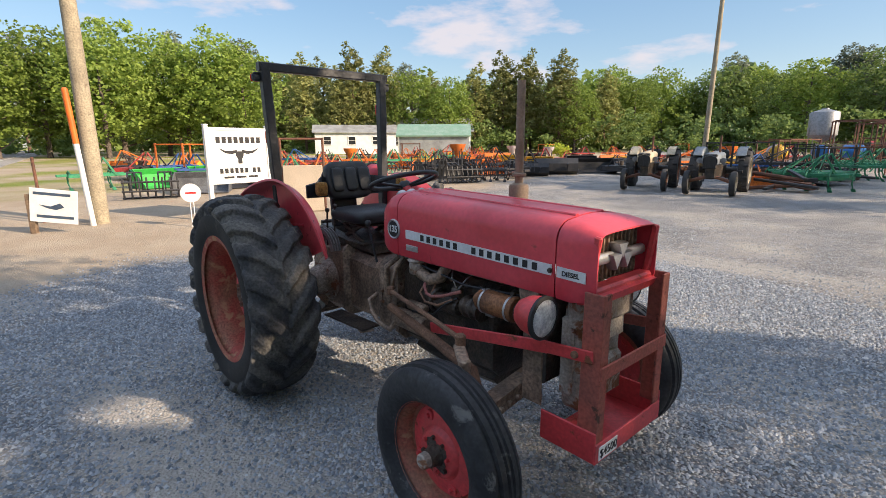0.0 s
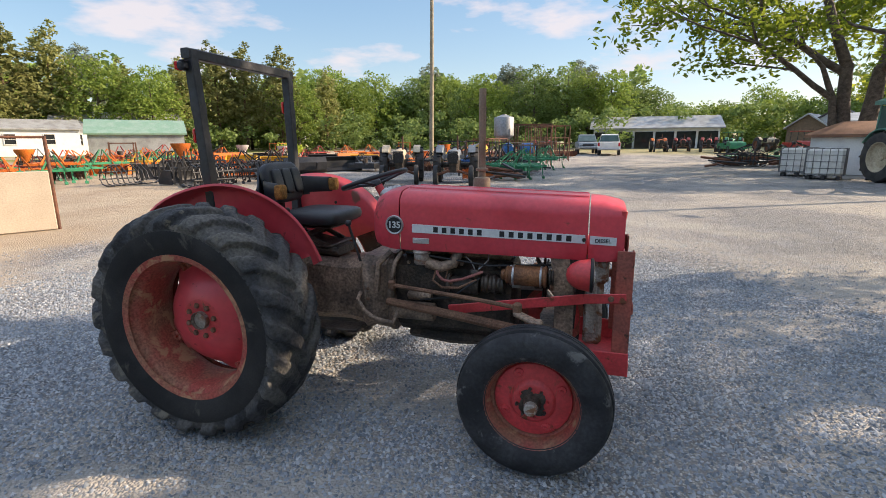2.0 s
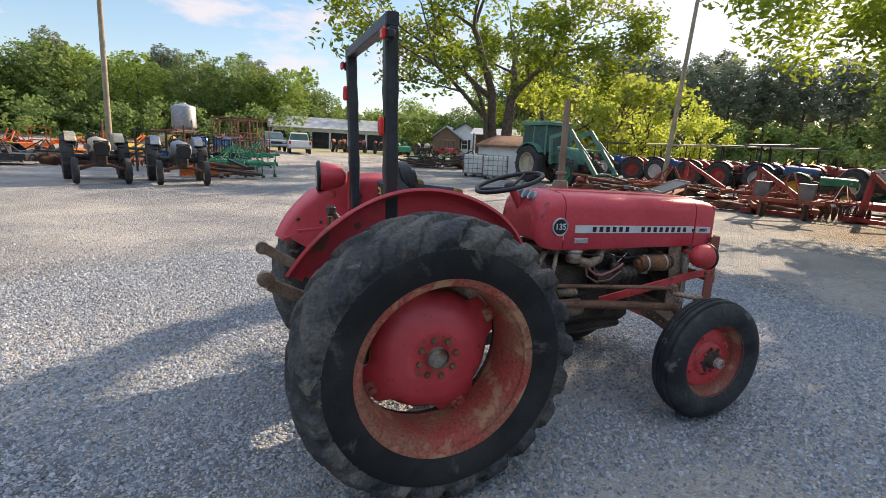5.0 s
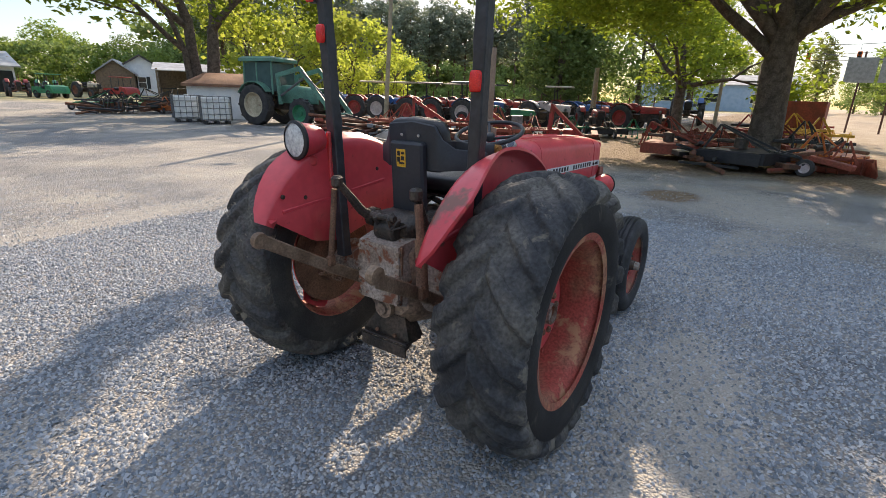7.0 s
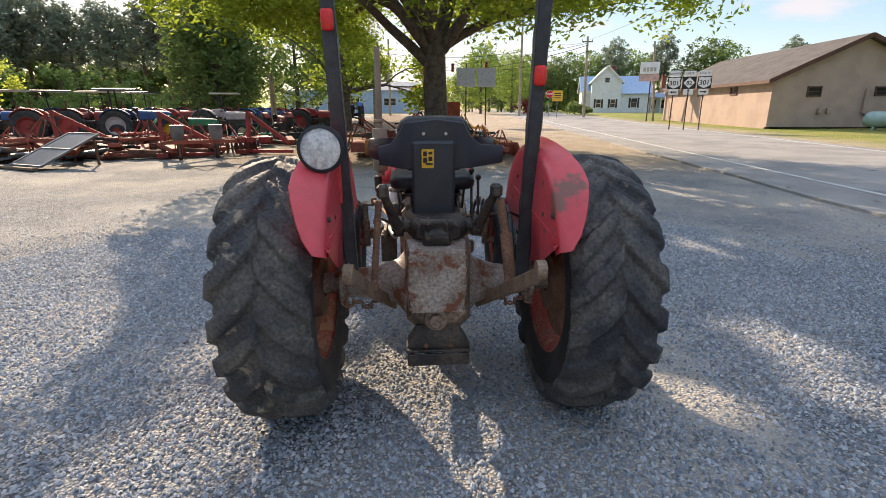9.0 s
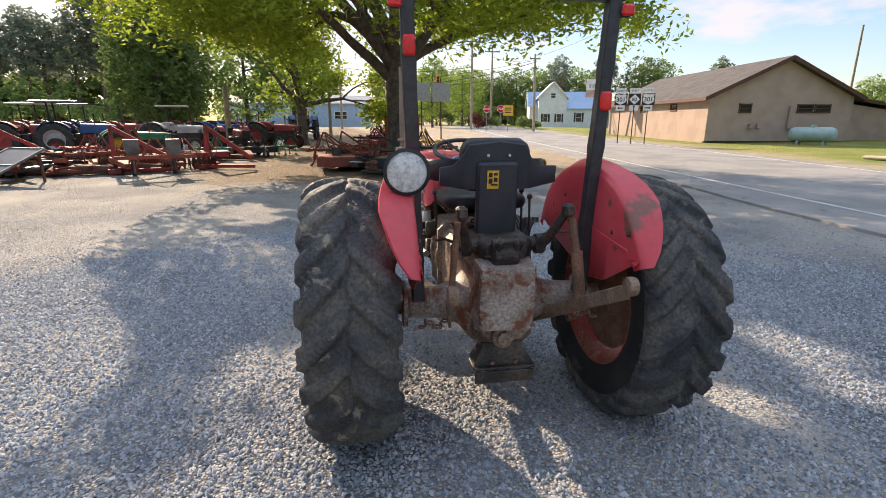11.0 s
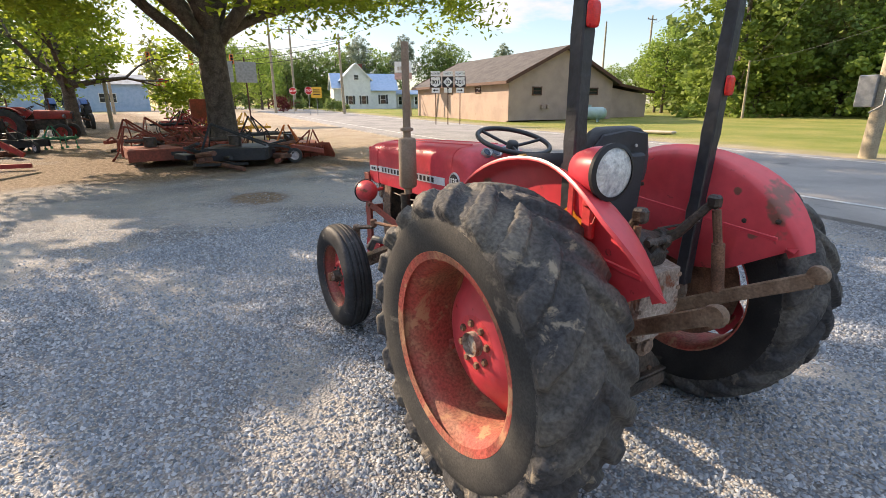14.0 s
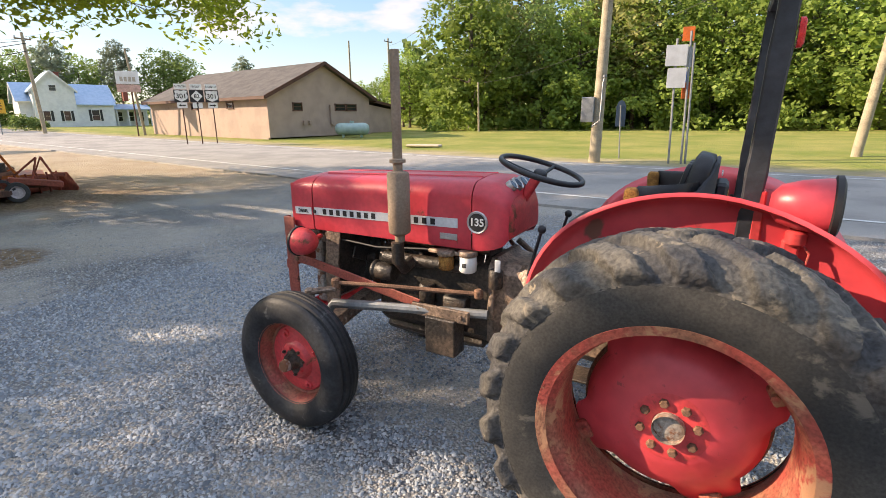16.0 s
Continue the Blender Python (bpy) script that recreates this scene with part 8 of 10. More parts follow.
# ---- implements and vehicles in the yard ----
far_red = surf("old red implement paint", (0.34, 0.035, 0.03), (0.22, 0.03, 0.025), 0.6, 0, 3, grain=20, grain_amt=0.2, bump=0.1, wear=RUST, wear_at=0.58, wear_scale=4, vary=0.25)
far_blue = surf("old blue paint", (0.03, 0.10, 0.30), (0.025, 0.075, 0.22), 0.5, 0, 3, grain=20, grain_amt=0.2, bump=0.1, wear=RUST, wear_at=0.64, wear_scale=4, vary=0.25)
far_green = surf("green machinery paint", (0.03, 0.22, 0.10), (0.025, 0.15, 0.08), 0.5, 0, 3, grain=20, grain_amt=0.2, bump=0.1, wear=RUST, wear_at=0.66, wear_scale=4, vary=0.2)
lime_green = surf("bright green bucket paint", (0.05, 0.42, 0.07), (0.04, 0.33, 0.06), 0.45, 0, 3, grain=20, grain_amt=0.1, bump=0.05)
teal_green = surf("faded teal green paint", (0.10, 0.24, 0.185), (0.08, 0.18, 0.14), 0.5, 0, 3, grain=20, grain_amt=0.2, bump=0.06, wear=RUST, wear_at=0.66, wear_scale=4)
far_tan = surf("tan paint", (0.48, 0.42, 0.30), (0.36, 0.30, 0.21), 0.6, 0, 3, grain=20, grain_amt=0.2, bump=0.1, wear=RUST, wear_at=0.62, wear_scale=4)
far_grey = surf("grey-blue tractor paint", (0.20, 0.23, 0.26), (0.15, 0.17, 0.19), 0.5, 0.1, 3, grain=20, grain_amt=0.2, bump=0.1, wear=RUST, wear_at=0.66, wear_scale=4)
far_white = surf("faded pale paint", (0.50, 0.44, 0.44), (0.40, 0.34, 0.34), 0.6, 0, 3, grain=20, grain_amt=0.15, bump=0.1)
far_black = surf("black implement paint", (0.018, 0.019, 0.022), (0.03, 0.03, 0.033), 0.5, 0, 3, grain=20, grain_amt=0.2, bump=0.1, vary=0.3)
far_yellow = surf("yellow implement paint", (0.60, 0.36, 0.03), (0.48, 0.28, 0.03), 0.5, 0, 3, grain=20, grain_amt=0.2, bump=0.1, wear=RUST, wear_at=0.64, wear_scale=4)
far_orange = surf("orange implement paint", (0.62, 0.16, 0.02), (0.45, 0.11, 0.02), 0.5, 0, 3, grain=20, grain_amt=0.2, bump=0.1, wear=RUST, wear_at=0.64, wear_scale=4, vary=0.2)
far_rust = surf("rusty implement steel", (0.17, 0.075, 0.045), (0.10, 0.05, 0.035), 0.85, 0, 3, grain=25, grain_amt=0.3, bump=0.3, vary=0.3)
far_steel = surf("worn grey steel", (0.20, 0.21, 0.22), (0.14, 0.14, 0.15), 0.5, 0.5, 3, grain=25, grain_amt=0.2, bump=0.1, vary=0.2)
brown_red = surf("red-brown rusted frame", (0.26, 0.06, 0.035), (0.18, 0.05, 0.03), 0.75, 0, 3, grain=25, grain_amt=0.25, bump=0.2, vary=0.25)
ibc_mat = surf("milky plastic tank", (0.72, 0.72, 0.70), (0.62, 0.62, 0.60), 0.4, 0, 2, grain=12, grain_amt=0.06, bump=0.02)
concrete = surf("pale concrete panel", (0.52, 0.44, 0.35), (0.45, 0.38, 0.30), 0.9, 0, 2, grain=40, grain_amt=0.12, bump=0.15)
cab_glass = surf("tinted cab glass", (0.06, 0.10, 0.10), (0.08, 0.13, 0.13), 0.06, 0, 2, grain_amt=0.05, bump=0)
blue_plastic = surf("blue plastic drum", (0.03, 0.16, 0.45), (0.025, 0.13, 0.38), 0.35, 0, 3, bump=0.02)


def simple_wheel(parent, x, y, z, r, w, side, rim_mat, name="wheel"):
    m = wheel_m(x, y, z, side)
    wh = new(name)
    wh.parent = parent
    bm = B()
    lathe(bm, [(r * 0.58, w * 0.42), (r * 0.80, w * 0.5), (r * 0.96, w * 0.42), (r, w * 0.2), (r, -w * 0.2), (r * 0.96, -w * 0.42), (r * 0.8, -w * 0.5), (r * 0.58, -w * 0.42)], 26, m)
    if r > 0.5:
        for k in range(22):
            a = 6.283 * k / 22
            s = 1 if k % 2 else -1
            box(bm, (r * 1.0, 0, s * w * 0.22), (0.06, 0.07, w * 0.46), 0.01, (0, 0, 0), m @ Matrix.Rotation(a, 4, "Z"))
    part("tyre", bm, rubber_far, wh)
    bm = B()
    lathe(bm, [(0, w * 0.16), (r * 0.14, w * 0.18), (r * 0.16, w * 0.08), (r * 0.42, w * 0.04), (r * 0.54, w * 0.2), (r * 0.58, w * 0.42), (r * 0.61, w * 0.44), (r * 0.6, -w * 0.4)], 22, m)
    part("rim", bm, rim_mat, wh)
    return wh


def old_tractor(name, body, rim_mat, label, hood_h=1.25, canopy=None, weathered_seat=True, nose_round=0.1, rows=True):
    """A parked tractor: x ahead, rear axle at the origin."""
    ob = thing(name, Matrix.Identity(4), label, "tractor")
    for s in (1, -1):
        simple_wheel(ob, 0, 0.70 * s, 0.66, 0.66, 0.32, s, rim_mat, "rear_wheel")
        simple_wheel(ob, 1.85, 0.62 * s, 0.36, 0.36, 0.17, s, rim_mat, "front_wheel")
    bm = B()
    shell(bm, [hood_ring(x, w, top, 0.92, 0.03, 0.12, 4) for x, w, top in ((0.85, 0.23, hood_h + 0.02), (1.5, 0.235, hood_h), (2.05, 0.23, hood_h - 0.03), (2.2, 0.20, hood_h - 0.10))], 0.01)
    part("hood", bm, body, ob)
    bm = B()
    box(bm, (2.16, 0, 1.0), (0.06, 0.36, 0.42), 0.02)
    for k in range(7):
        box(bm, (2.195, -0.15 + 0.05 * k, 1.0), (0.012, 0.012, 0.36), 0.002)
    part("grille", bm, far_black, ob)
    bm = B()
    box(bm, (1.35, 0, 0.70), (1.1, 0.30, 0.46), 0.04)
    box(bm, (0.35, 0, 0.68), (1.0, 0.34, 0.42), 0.05)
    cyl(bm, (0, 0, 0.66), 0.10, 1.2, "y")
    part("engine", bm, grease_dk, ob)
    bm = B()
    tube(bm, [(1.84, -0.56, 0.40), (1.84, -0.2, 0.52), (1.84, 0.2, 0.52), (1.84, 0.56, 0.40)], 0.05, 8)
    part("front_axle", bm, far_rust, ob)
    for s in (1, -1):
        bm = B()
        rings = []
        for k in range(10):
            a = radians(40 + 110 * k / 9)
            c, sn = math.cos(a), math.sin(a)
            rings.append([V((r * c, s * y, 0.66 + r * sn)) for r, y in ((0.42, 0.46), (0.72, 0.46), (0.76, 0.50), (0.76, 0.74), (0.73, 0.74), (0.72, 0.5), (0.42, 0.48))])
        loft(bm, rings)
        part("fender", bm, body, ob)
    bm = B()
    cushion(bm, 0.22, 0, 1.0, 0.42, 0.46, 0.10)
    cushion(bm, 0.02, 0, 1.18, 0.12, 0.44, 0.30)
    part("seat", bm, far_black, ob)
    bm = B()
    swm = Matrix.Translation((0.66, 0, 1.36)) @ Matrix.Rotation(radians(-28), 4, "Y")
    ring(bm, (0, 0, 0), swm, 0.2, 0.016, 20, 6)
    tube(bm, [(0.9, 0, 1.15), (0.66, 0, 1.36)], 0.025, 8)
    for k in range(3):
        tube(bm, [swm @ V((0, 0, 0)), swm @ V((0.2 * math.cos(2.09 * k), 0.2 * math.sin(2.09 * k), 0))], 0.01, 5)
    part("steering_wheel", bm, far_black, ob)
    bm = B()
    tube(bm, [(1.35, 0.12, 1.2), (1.35, 0.12, 1.75)], 0.03, 8)
    part("exhaust", bm, far_rust, ob)
    for s in (1, -1):
        bm = B()
        lathe(bm, [(0, -0.08), (0.06, -0.06), (0.085, 0), (0.085, 0.03), (0, 0.04)], 12, Matrix.Translation((1.95, 0.31 * s, 1.02)) @ Matrix.Rotation(radians(90), 4, "Y"))
        part("headlamp", bm, far_steel, ob)
    if canopy:
        for s in (1, -1):
            bm = B()
            tube(bm, [(-0.1, 0.48 * s, 0.8), (-0.15, 0.48 * s, 2.2)], 0.035, 6)
            part("canopy_post", bm, far_black, ob)
        bm = B()
        loft(bm, [[V((x, y, z)) for y, z in ((-0.7, 2.2), (0.7, 2.2), (0.68, 2.26), (0.3, 2.30), (-0.3, 2.30), (-0.68, 2.26))] for x in (-0.75, 0.95)])
        part("canopy", bm, canopy, ob)
    return ob


T_RED = old_tractor("red_tractor", far_red, far_red, "old red tractor with rusty wheels parked on dirt")
T_RED2 = old_tractor("red_tractor", far_red, far_tan, "old red tractor with a canopy parked in a row", 1.3, far_tan)
T_BLUE = old_tractor("blue_tractor", far_blue, far_white, "old blue tractor with pale wheels parked in a row")
T_BLUE2 = old_tractor("blue_tractor", far_blue, far_white, "blue tractor with a dark canopy parked in a row", 1.3, far_black)
T_PALE = old_tractor("pale_tractor", far_white, far_tan, "faded pale tractor with pale wheels")
T_GREEN = old_tractor("green_tractor", far_green, far_yellow, "old green tractor with yellow wheels")
T_TAN = old_tractor("tan_tractor", far_tan, far_rust, "tan and orange vintage tractor with bare steel")
T_GREY = old_tractor("grey_tractor", far_grey, far_tan, "grey-blue vintage tractor with a rounded hood")
T_ORANGE = old_tractor("orange_tractor", far_orange, far_tan, "orange tractor parked in front of a barn")


def put(proto, x, y, turn=0.0, group="", scale=1.0, label="", up=0.0):
    o = copy_thing(proto, Matrix.Identity(4))
    o.matrix_basis = at(x, y, turn, up) @ Matrix.Scale(scale, 4)
    if label:
        o["label"] = label
    if group:
        o["group"] = group
    return o


def mower(body, label):
    ob = thing("rotary_mower", Matrix.Identity(4), label, "mower")
    bm = B()
    loft(bm, [[V((x, y, z)) for x, y in ((-0.9, -0.75), (-0.55, -0.85), (0.6, -0.85), (0.6, 0.85), (-0.55, 0.85), (-0.9, 0.75))] for z in (0.2, 0.46, 0.48)])
    part("deck", bm, body, ob)
    for s in (1, -1):
        bm = B()
        box(bm, (-0.1, 0.84 * s, 0.32), (1.5, 0.04, 0.28), 0.01)
        part("skid", bm, body, ob)
    bm = B()
    cyl(bm, (0, 0, 0.62), 0.16, 0.26, "z")
    cyl(bm, (0.3, 0, 0.66), 0.05, 0.6, "x")
    part("gearbox", bm, grease_dk, ob)
    bm = B()
    for s in (1, -1):
        bar(bm, (-0.85, 0.2 * s, 0.5), (-1.35, 0.03 * s, 0.42), 0.03, 0.05)
    bar(bm, (-1.35, 0, 0.42), (-1.45, 0, 0.25), 0.03, 0.06)
    part("tail_arm", bm, body, ob)
    simple_wheel(ob, -1.48, 0, 0.2, 0.2, 0.12, 1, far_white, "tail_wheel")
    bm = B()
    for s in (1, -1):
        bar(bm, (0.75, s * 0.38, 0.4), (0.55, s * 0.06, 1.05), 0.02, 0.06)
        bar(bm, (0.55, s * 0.06, 1.05), (-0.8, s * 0.25, 0.5), 0.02, 0.05)
        cyl(bm, (0.75, s * 0.42, 0.4), 0.03, 0.18, "y", 8)
    part("hitch_frame", bm, body, ob)
    return ob


def box_blade(body, label):
    ob = thing("box_scraper", Matrix.Identity(4), label, "box blade")
    bm = B()
    rings = [[V((-0.25 + 0.10 * math.sin(a), y, 0.30 - 0.26 * math.cos(a))) for a in [0.2 + 0.28 * k for k in range(9)]] + [V((-0.27 + 0.10 * math.sin(a), y, 0.30 - 0.26 * math.cos(a))) for a in [0.2 + 0.28 * k for k in range(8, -1, -1)]] for y in (-0.85, 0.85)]
    loft(bm, rings)
    part("blade", bm, body, ob)
    for s in (1, -1):
        bm = B()
        loft(bm, [[V((x, s * (0.86 + d), z)) for x, z in ((-0.35, 0.02), (0.45, 0.02), (0.5, 0.12), (0.2, 0.55), (-0.35, 0.55))] for d in (0, 0.02)])
        part("side_plate", bm, body, ob)
    bm = B()
    box(bm, (0.1, 0, 0.5), (0.09, 1.7, 0.09), 0.01)
    for k in range(5):
        bar(bm, (0.12, -0.6 + 0.3 * k, 0.62), (0.16, -0.6 + 0.3 * k, 0.06), 0.03, 0.05)
    part("shank_bar", bm, body, ob)
    bm = B()
    for s in (1, -1):
        bar(bm, (0.35, s * 0.36, 0.4), (0.3, s * 0.06, 1.05), 0.02, 0.06)
        bar(bm, (0.3, s * 0.06, 1.05), (-0.28, s * 0.3, 0.55), 0.02, 0.05)
    part("hitch_frame", bm, body, ob)
    return ob


def cultivator(body, label, n=7, name="cultivator"):
    ob = thing(name, Matrix.Identity(4), label, "cultivator")
    bm = B()
    for x in (-0.45, 0.35):
        box(bm, (x, 0, 0.52), (0.09, 2.1, 0.09), 0.01)
    for y in (-0.7, 0, 0.7):
        bar(bm, (-0.45, y, 0.52), (0.35, y, 0.52), 0.07, 0.07)
    part("tool_bar", bm, body, ob)
    for k in range(n):
        y = -0.95 + 1.9 * k / (n - 1)
        x = -0.45 if k % 2 else 0.35
        bm = B()
        tube(bm, [(x, y, 0.56), (x - 0.16, y, 0.66), (x - 0.28, y, 0.50), (x - 0.26, y, 0.25), (x - 0.12, y, 0.06)], 0.022, 6)
        bar(bm, (x - 0.14, y, 0.1), (x - 0.06, y, 0.0), 0.12, 0.02)
        part("shank", bm, body, ob)
    bm = B()
    for s in (1, -1):
        bar(bm, (0.42, s * 0.38, 0.5), (0.34, s * 0.05, 1.1), 0.02, 0.06)
        bar(bm, (0.34, s * 0.05, 1.1), (-0.42, s * 0.2, 0.56), 0.02, 0.05)
    part("hitch_frame", bm, body, ob)
    return ob


def disc_harrow(body, label):
    ob = thing("disc_harrow", Matrix.Identity(4), label, "disc harrow")
    bm = B()
    for y in (-0.6, 0.6):
        bar(bm, (-0.8, y, 0.62), (0.8, y, 0.62), 0.07, 0.08)
    for x in (-0.8, 0, 0.8):
        bar(bm, (x, -0.85, 0.62), (x, 0.85, 0.62), 0.07, 0.08)
    for s in (1, -1):
        bar(bm, (0.85, s * 0.36, 0.6), (0.7, s * 0.05, 1.15), 0.02, 0.06)
        bar(bm, (0.7, s * 0.05, 1.15), (-0.5, s * 0.2, 0.65), 0.02, 0.05)
    part("frame", bm, body, ob)
    for gx, sk in ((0.5, 14), (-0.5, -14)):
        for s in (1, -1):
            gm = Matrix.Translation((gx, s * 0.45, 0.24)) @ Matrix.Rotation(radians(sk * s), 4, "Z") @ Y_AXIS
            bm = B()
            lathe(bm, [(0.025, -0.42), (0.025, 0.42)], 8, gm, True)
            for k in range(5):
                lathe(bm, [(0.03, -0.38 + 0.19 * k), (0.16, -0.385 + 0.19 * k), (0.24, -0.35 + 0.19 * k), (0.16, -0.375 + 0.19 * k), (0.03, -0.37 + 0.19 * k)], 16, gm)
            bar(bm, (gx, s * 0.45, 0.3), (gx, s * 0.45, 0.6), 0.06, 0.05)
            part("disc_gang", bm, far_rust, ob)
    return ob


def bucket(body, label, w=1.8):
    ob = thing("loader_bucket", Matrix.Identity(4), label, "loader bucket")
    sec = [(0.55, 0.03), (-0.25, 0.03), (-0.45, 0.18), (-0.48, 0.5), (-0.35, 0.72), (-0.33, 0.70), (-0.45, 0.5), (-0.42, 0.2), (-0.24, 0.06), (0.55, 0.05)]
    bm = B()
    loft(bm, [[V((x, y, z)) for x, z in sec] for y in (-w / 2, w / 2)])
    part("shell", bm, body, ob)
    for s in (1, -1):
        bm = B()
        loft(bm, [[V((x, s * (w / 2 + d), z)) for x, z in ((0.55, 0.03), (-0.25, 0.03), (-0.45, 0.18), (-0.48, 0.5), (-0.35, 0.72), (-0.1, 0.6), (0.5, 0.12))] for d in (0, 0.02)])
        part("side_plate", bm, body, ob)
    bm = B()
    for y in (-0.45, 0.45):
        bar(bm, (-0.48, y, 0.2), (-0.62, y, 0.5), 0.05, 0.12)
    part("mount", bm, far_black, ob)
    return ob


def grapple(body, label):
    ob = thing("root_grapple", Matrix.Identity(4), label, "grapple")
    for k in range(8):
        y = -0.8 + 1.6 * k / 7
        bm = B()
        tube(bm, [(-0.3, y, 0.75), (-0.42, y, 0.4), (-0.3, y, 0.1), (0.1, y, 0.03), (0.6, y, 0.08)], 0.028, 6)
        part("tine", bm, body, ob)
    bm = B()
    for x, z in ((-0.36, 0.6), (-0.4, 0.3), (0.0, 0.05)):
        tube(bm, [(x, -0.85, z), (x, 0.85, z)], 0.035, 6)
    part("cross_tube", bm, body, ob)
    for s in (-0.45, 0.45):
        bm = B()
        for y in (s - 0.2, s, s + 0.2):
            tube(bm, [(-0.3, y, 0.78), (0.1, y, 0.9), (0.5, y, 0.6), (0.62, y, 0.25)], 0.025, 6)
        tube(bm, [(0.1, s - 0.22, 0.9), (0.1, s + 0.22, 0.9)], 0.03, 6)
        part("jaw", bm, body, ob)
    return ob


def forks(body, label):
    ob = thing("pallet_fork", Matrix.Identity(4), label, "pallet fork")
    bm = B()
    for z in (0.15, 0.6):
        box(bm, (0, 0, z), (0.06, 1.2, 0.1), 0.008)
    for y in (-0.55, -0.2, 0.2, 0.55):
        box(bm, (0, y, 0.55), (0.05, 0.06, 1.0), 0.006)
    part("frame", bm, body, ob)
    for y in (-0.35, 0.35):
        bm = B()
        bar(bm, (0.04, y, 0.05), (1.15, y, 0.03), 0.11, 0.04)
        box(bm, (0.06, y, 0.4), (0.04, 0.11, 0.75), 0.006)
        part("fork", bm, body, ob)
    return ob


def spreader(body, label):
    ob = thing("cone_spreader", Matrix.Identity(4), label, "spreader")
    bm = B()
    lathe(bm, [(0.12, 0.5), (0.5, 1.15), (0.52, 1.3), (0.49, 1.3), (0.1, 0.55)], 24)
    part("hopper", bm, body, ob)
    bm = B()
    for k in range(4):
        a = 0.785 + 1.5708 * k
        tube(bm, [(0.42 * math.cos(a), 0.42 * math.sin(a), 1.0), (0.4 * math.cos(a), 0.4 * math.sin(a), 0.0)], 0.025, 6)
    ring(bm, (0, 0, 0.4), Matrix.Identity(4), 0.4, 0.025, 20, 6)
    part("stand", bm, far_black, ob)
    return ob


def planter(body, label):
    ob = thing("row_planter", Matrix.Identity(4), label, "planter")
    bm = B()
    box(bm, (0.3, 0, 0.55), (0.1, 1.9, 0.1), 0.01)
    for s in (1, -1):
        bar(bm, (0.4, s * 0.36, 0.5), (0.34, s * 0.05, 1.05), 0.02, 0.05)
    part("tool_bar", bm, body, ob)
    for y in (-0.5, 0.5):
        bm = B()
        loft(bm, [[V((-0.2 + x * k, y + q * k, z)) for x, q in ((-0.18, -0.17), (0.18, -0.17), (0.18, 0.17), (-0.18, 0.17))] for z, k in ((0.58, 0.75), (0.72, 1.0), (0.98, 1.0), (1.0, 1.04))])
        part("hopper", bm, far_steel, ob, "dull grey seed hopper")
        bm = B()
        bar(bm, (0.3, y - 0.1, 0.5), (-0.6, y - 0.1, 0.35), 0.03, 0.06)
        bar(bm, (0.3, y + 0.1, 0.5), (-0.6, y + 0.1, 0.35), 0.03, 0.06)
        bar(bm, (-0.2, y, 0.6), (-0.1, y, 0.1), 0.05, 0.08)
        part("row_unit", bm, far_rust, ob)
        simple_wheel(ob, -0.62, y, 0.24, 0.24, 0.12, 1, far_rust, "press_wheel")
    return ob


def rack(body, label, w=2.2, h=1.5, d=1.1):
    ob = thing("steel_rack", Matrix.Identity(4), label, "steel rack")
    for x in (-w / 2, w / 2):
        for y in (-d / 2, d / 2):
            bm = B()
            box(bm, (x, y, h / 2), (0.06, 0.06, h), 0.006)
            part("upright", bm, body, ob)
    for z in (0.35 * h, 0.97 * h):
        bm = B()
        for y in (-d / 2, d / 2):
            box(bm, (0, y, z), (w, 0.05, 0.05), 0.005)
        for x in (-w / 2, 0, w / 2):
            box(bm, (x, 0, z), (0.05, d, 0.05), 0.005)
        part("rail_frame", bm, body, ob)
    return ob


def pipes(body, label, n=6):
    """A low heap of bars, beams and plates, each its own piece."""
    ob = thing("scrap_pile", Matrix.Identity(4), label, "scrap pile")
    rng = random.Random(len(label) + n)
    for k in range(n):
        bm = B()
        a, l, z = rng.uniform(0, 3.14), rng.uniform(0.8, 2.2), 0.06 + 0.05 * k
        c, s = math.cos(a) * l / 2, math.sin(a) * l / 2
        o = V((rng.uniform(-0.5, 0.5), rng.uniform(-0.5, 0.5), 0))
        if k % 3 == 0:
            tube(bm, [o + V((-c, -s, z)), o + V((c, s, z + rng.uniform(0, 0.3)))], rng.uniform(0.03, 0.07), 8)
        elif k % 3 == 1:
            bar(bm, o + V((-c, -s, z)), o + V((c, s, z + rng.uniform(0, 0.25))), 0.12, 0.07)
        else:
            box(bm, o + V((0, 0, z + 0.05)), (l * 0.5, 0.35, 0.14), 0.02, (0, rng.uniform(-12, 12), math.degrees(a)))
        part("beam", bm, body if k % 2 else far_rust, ob)
    return ob


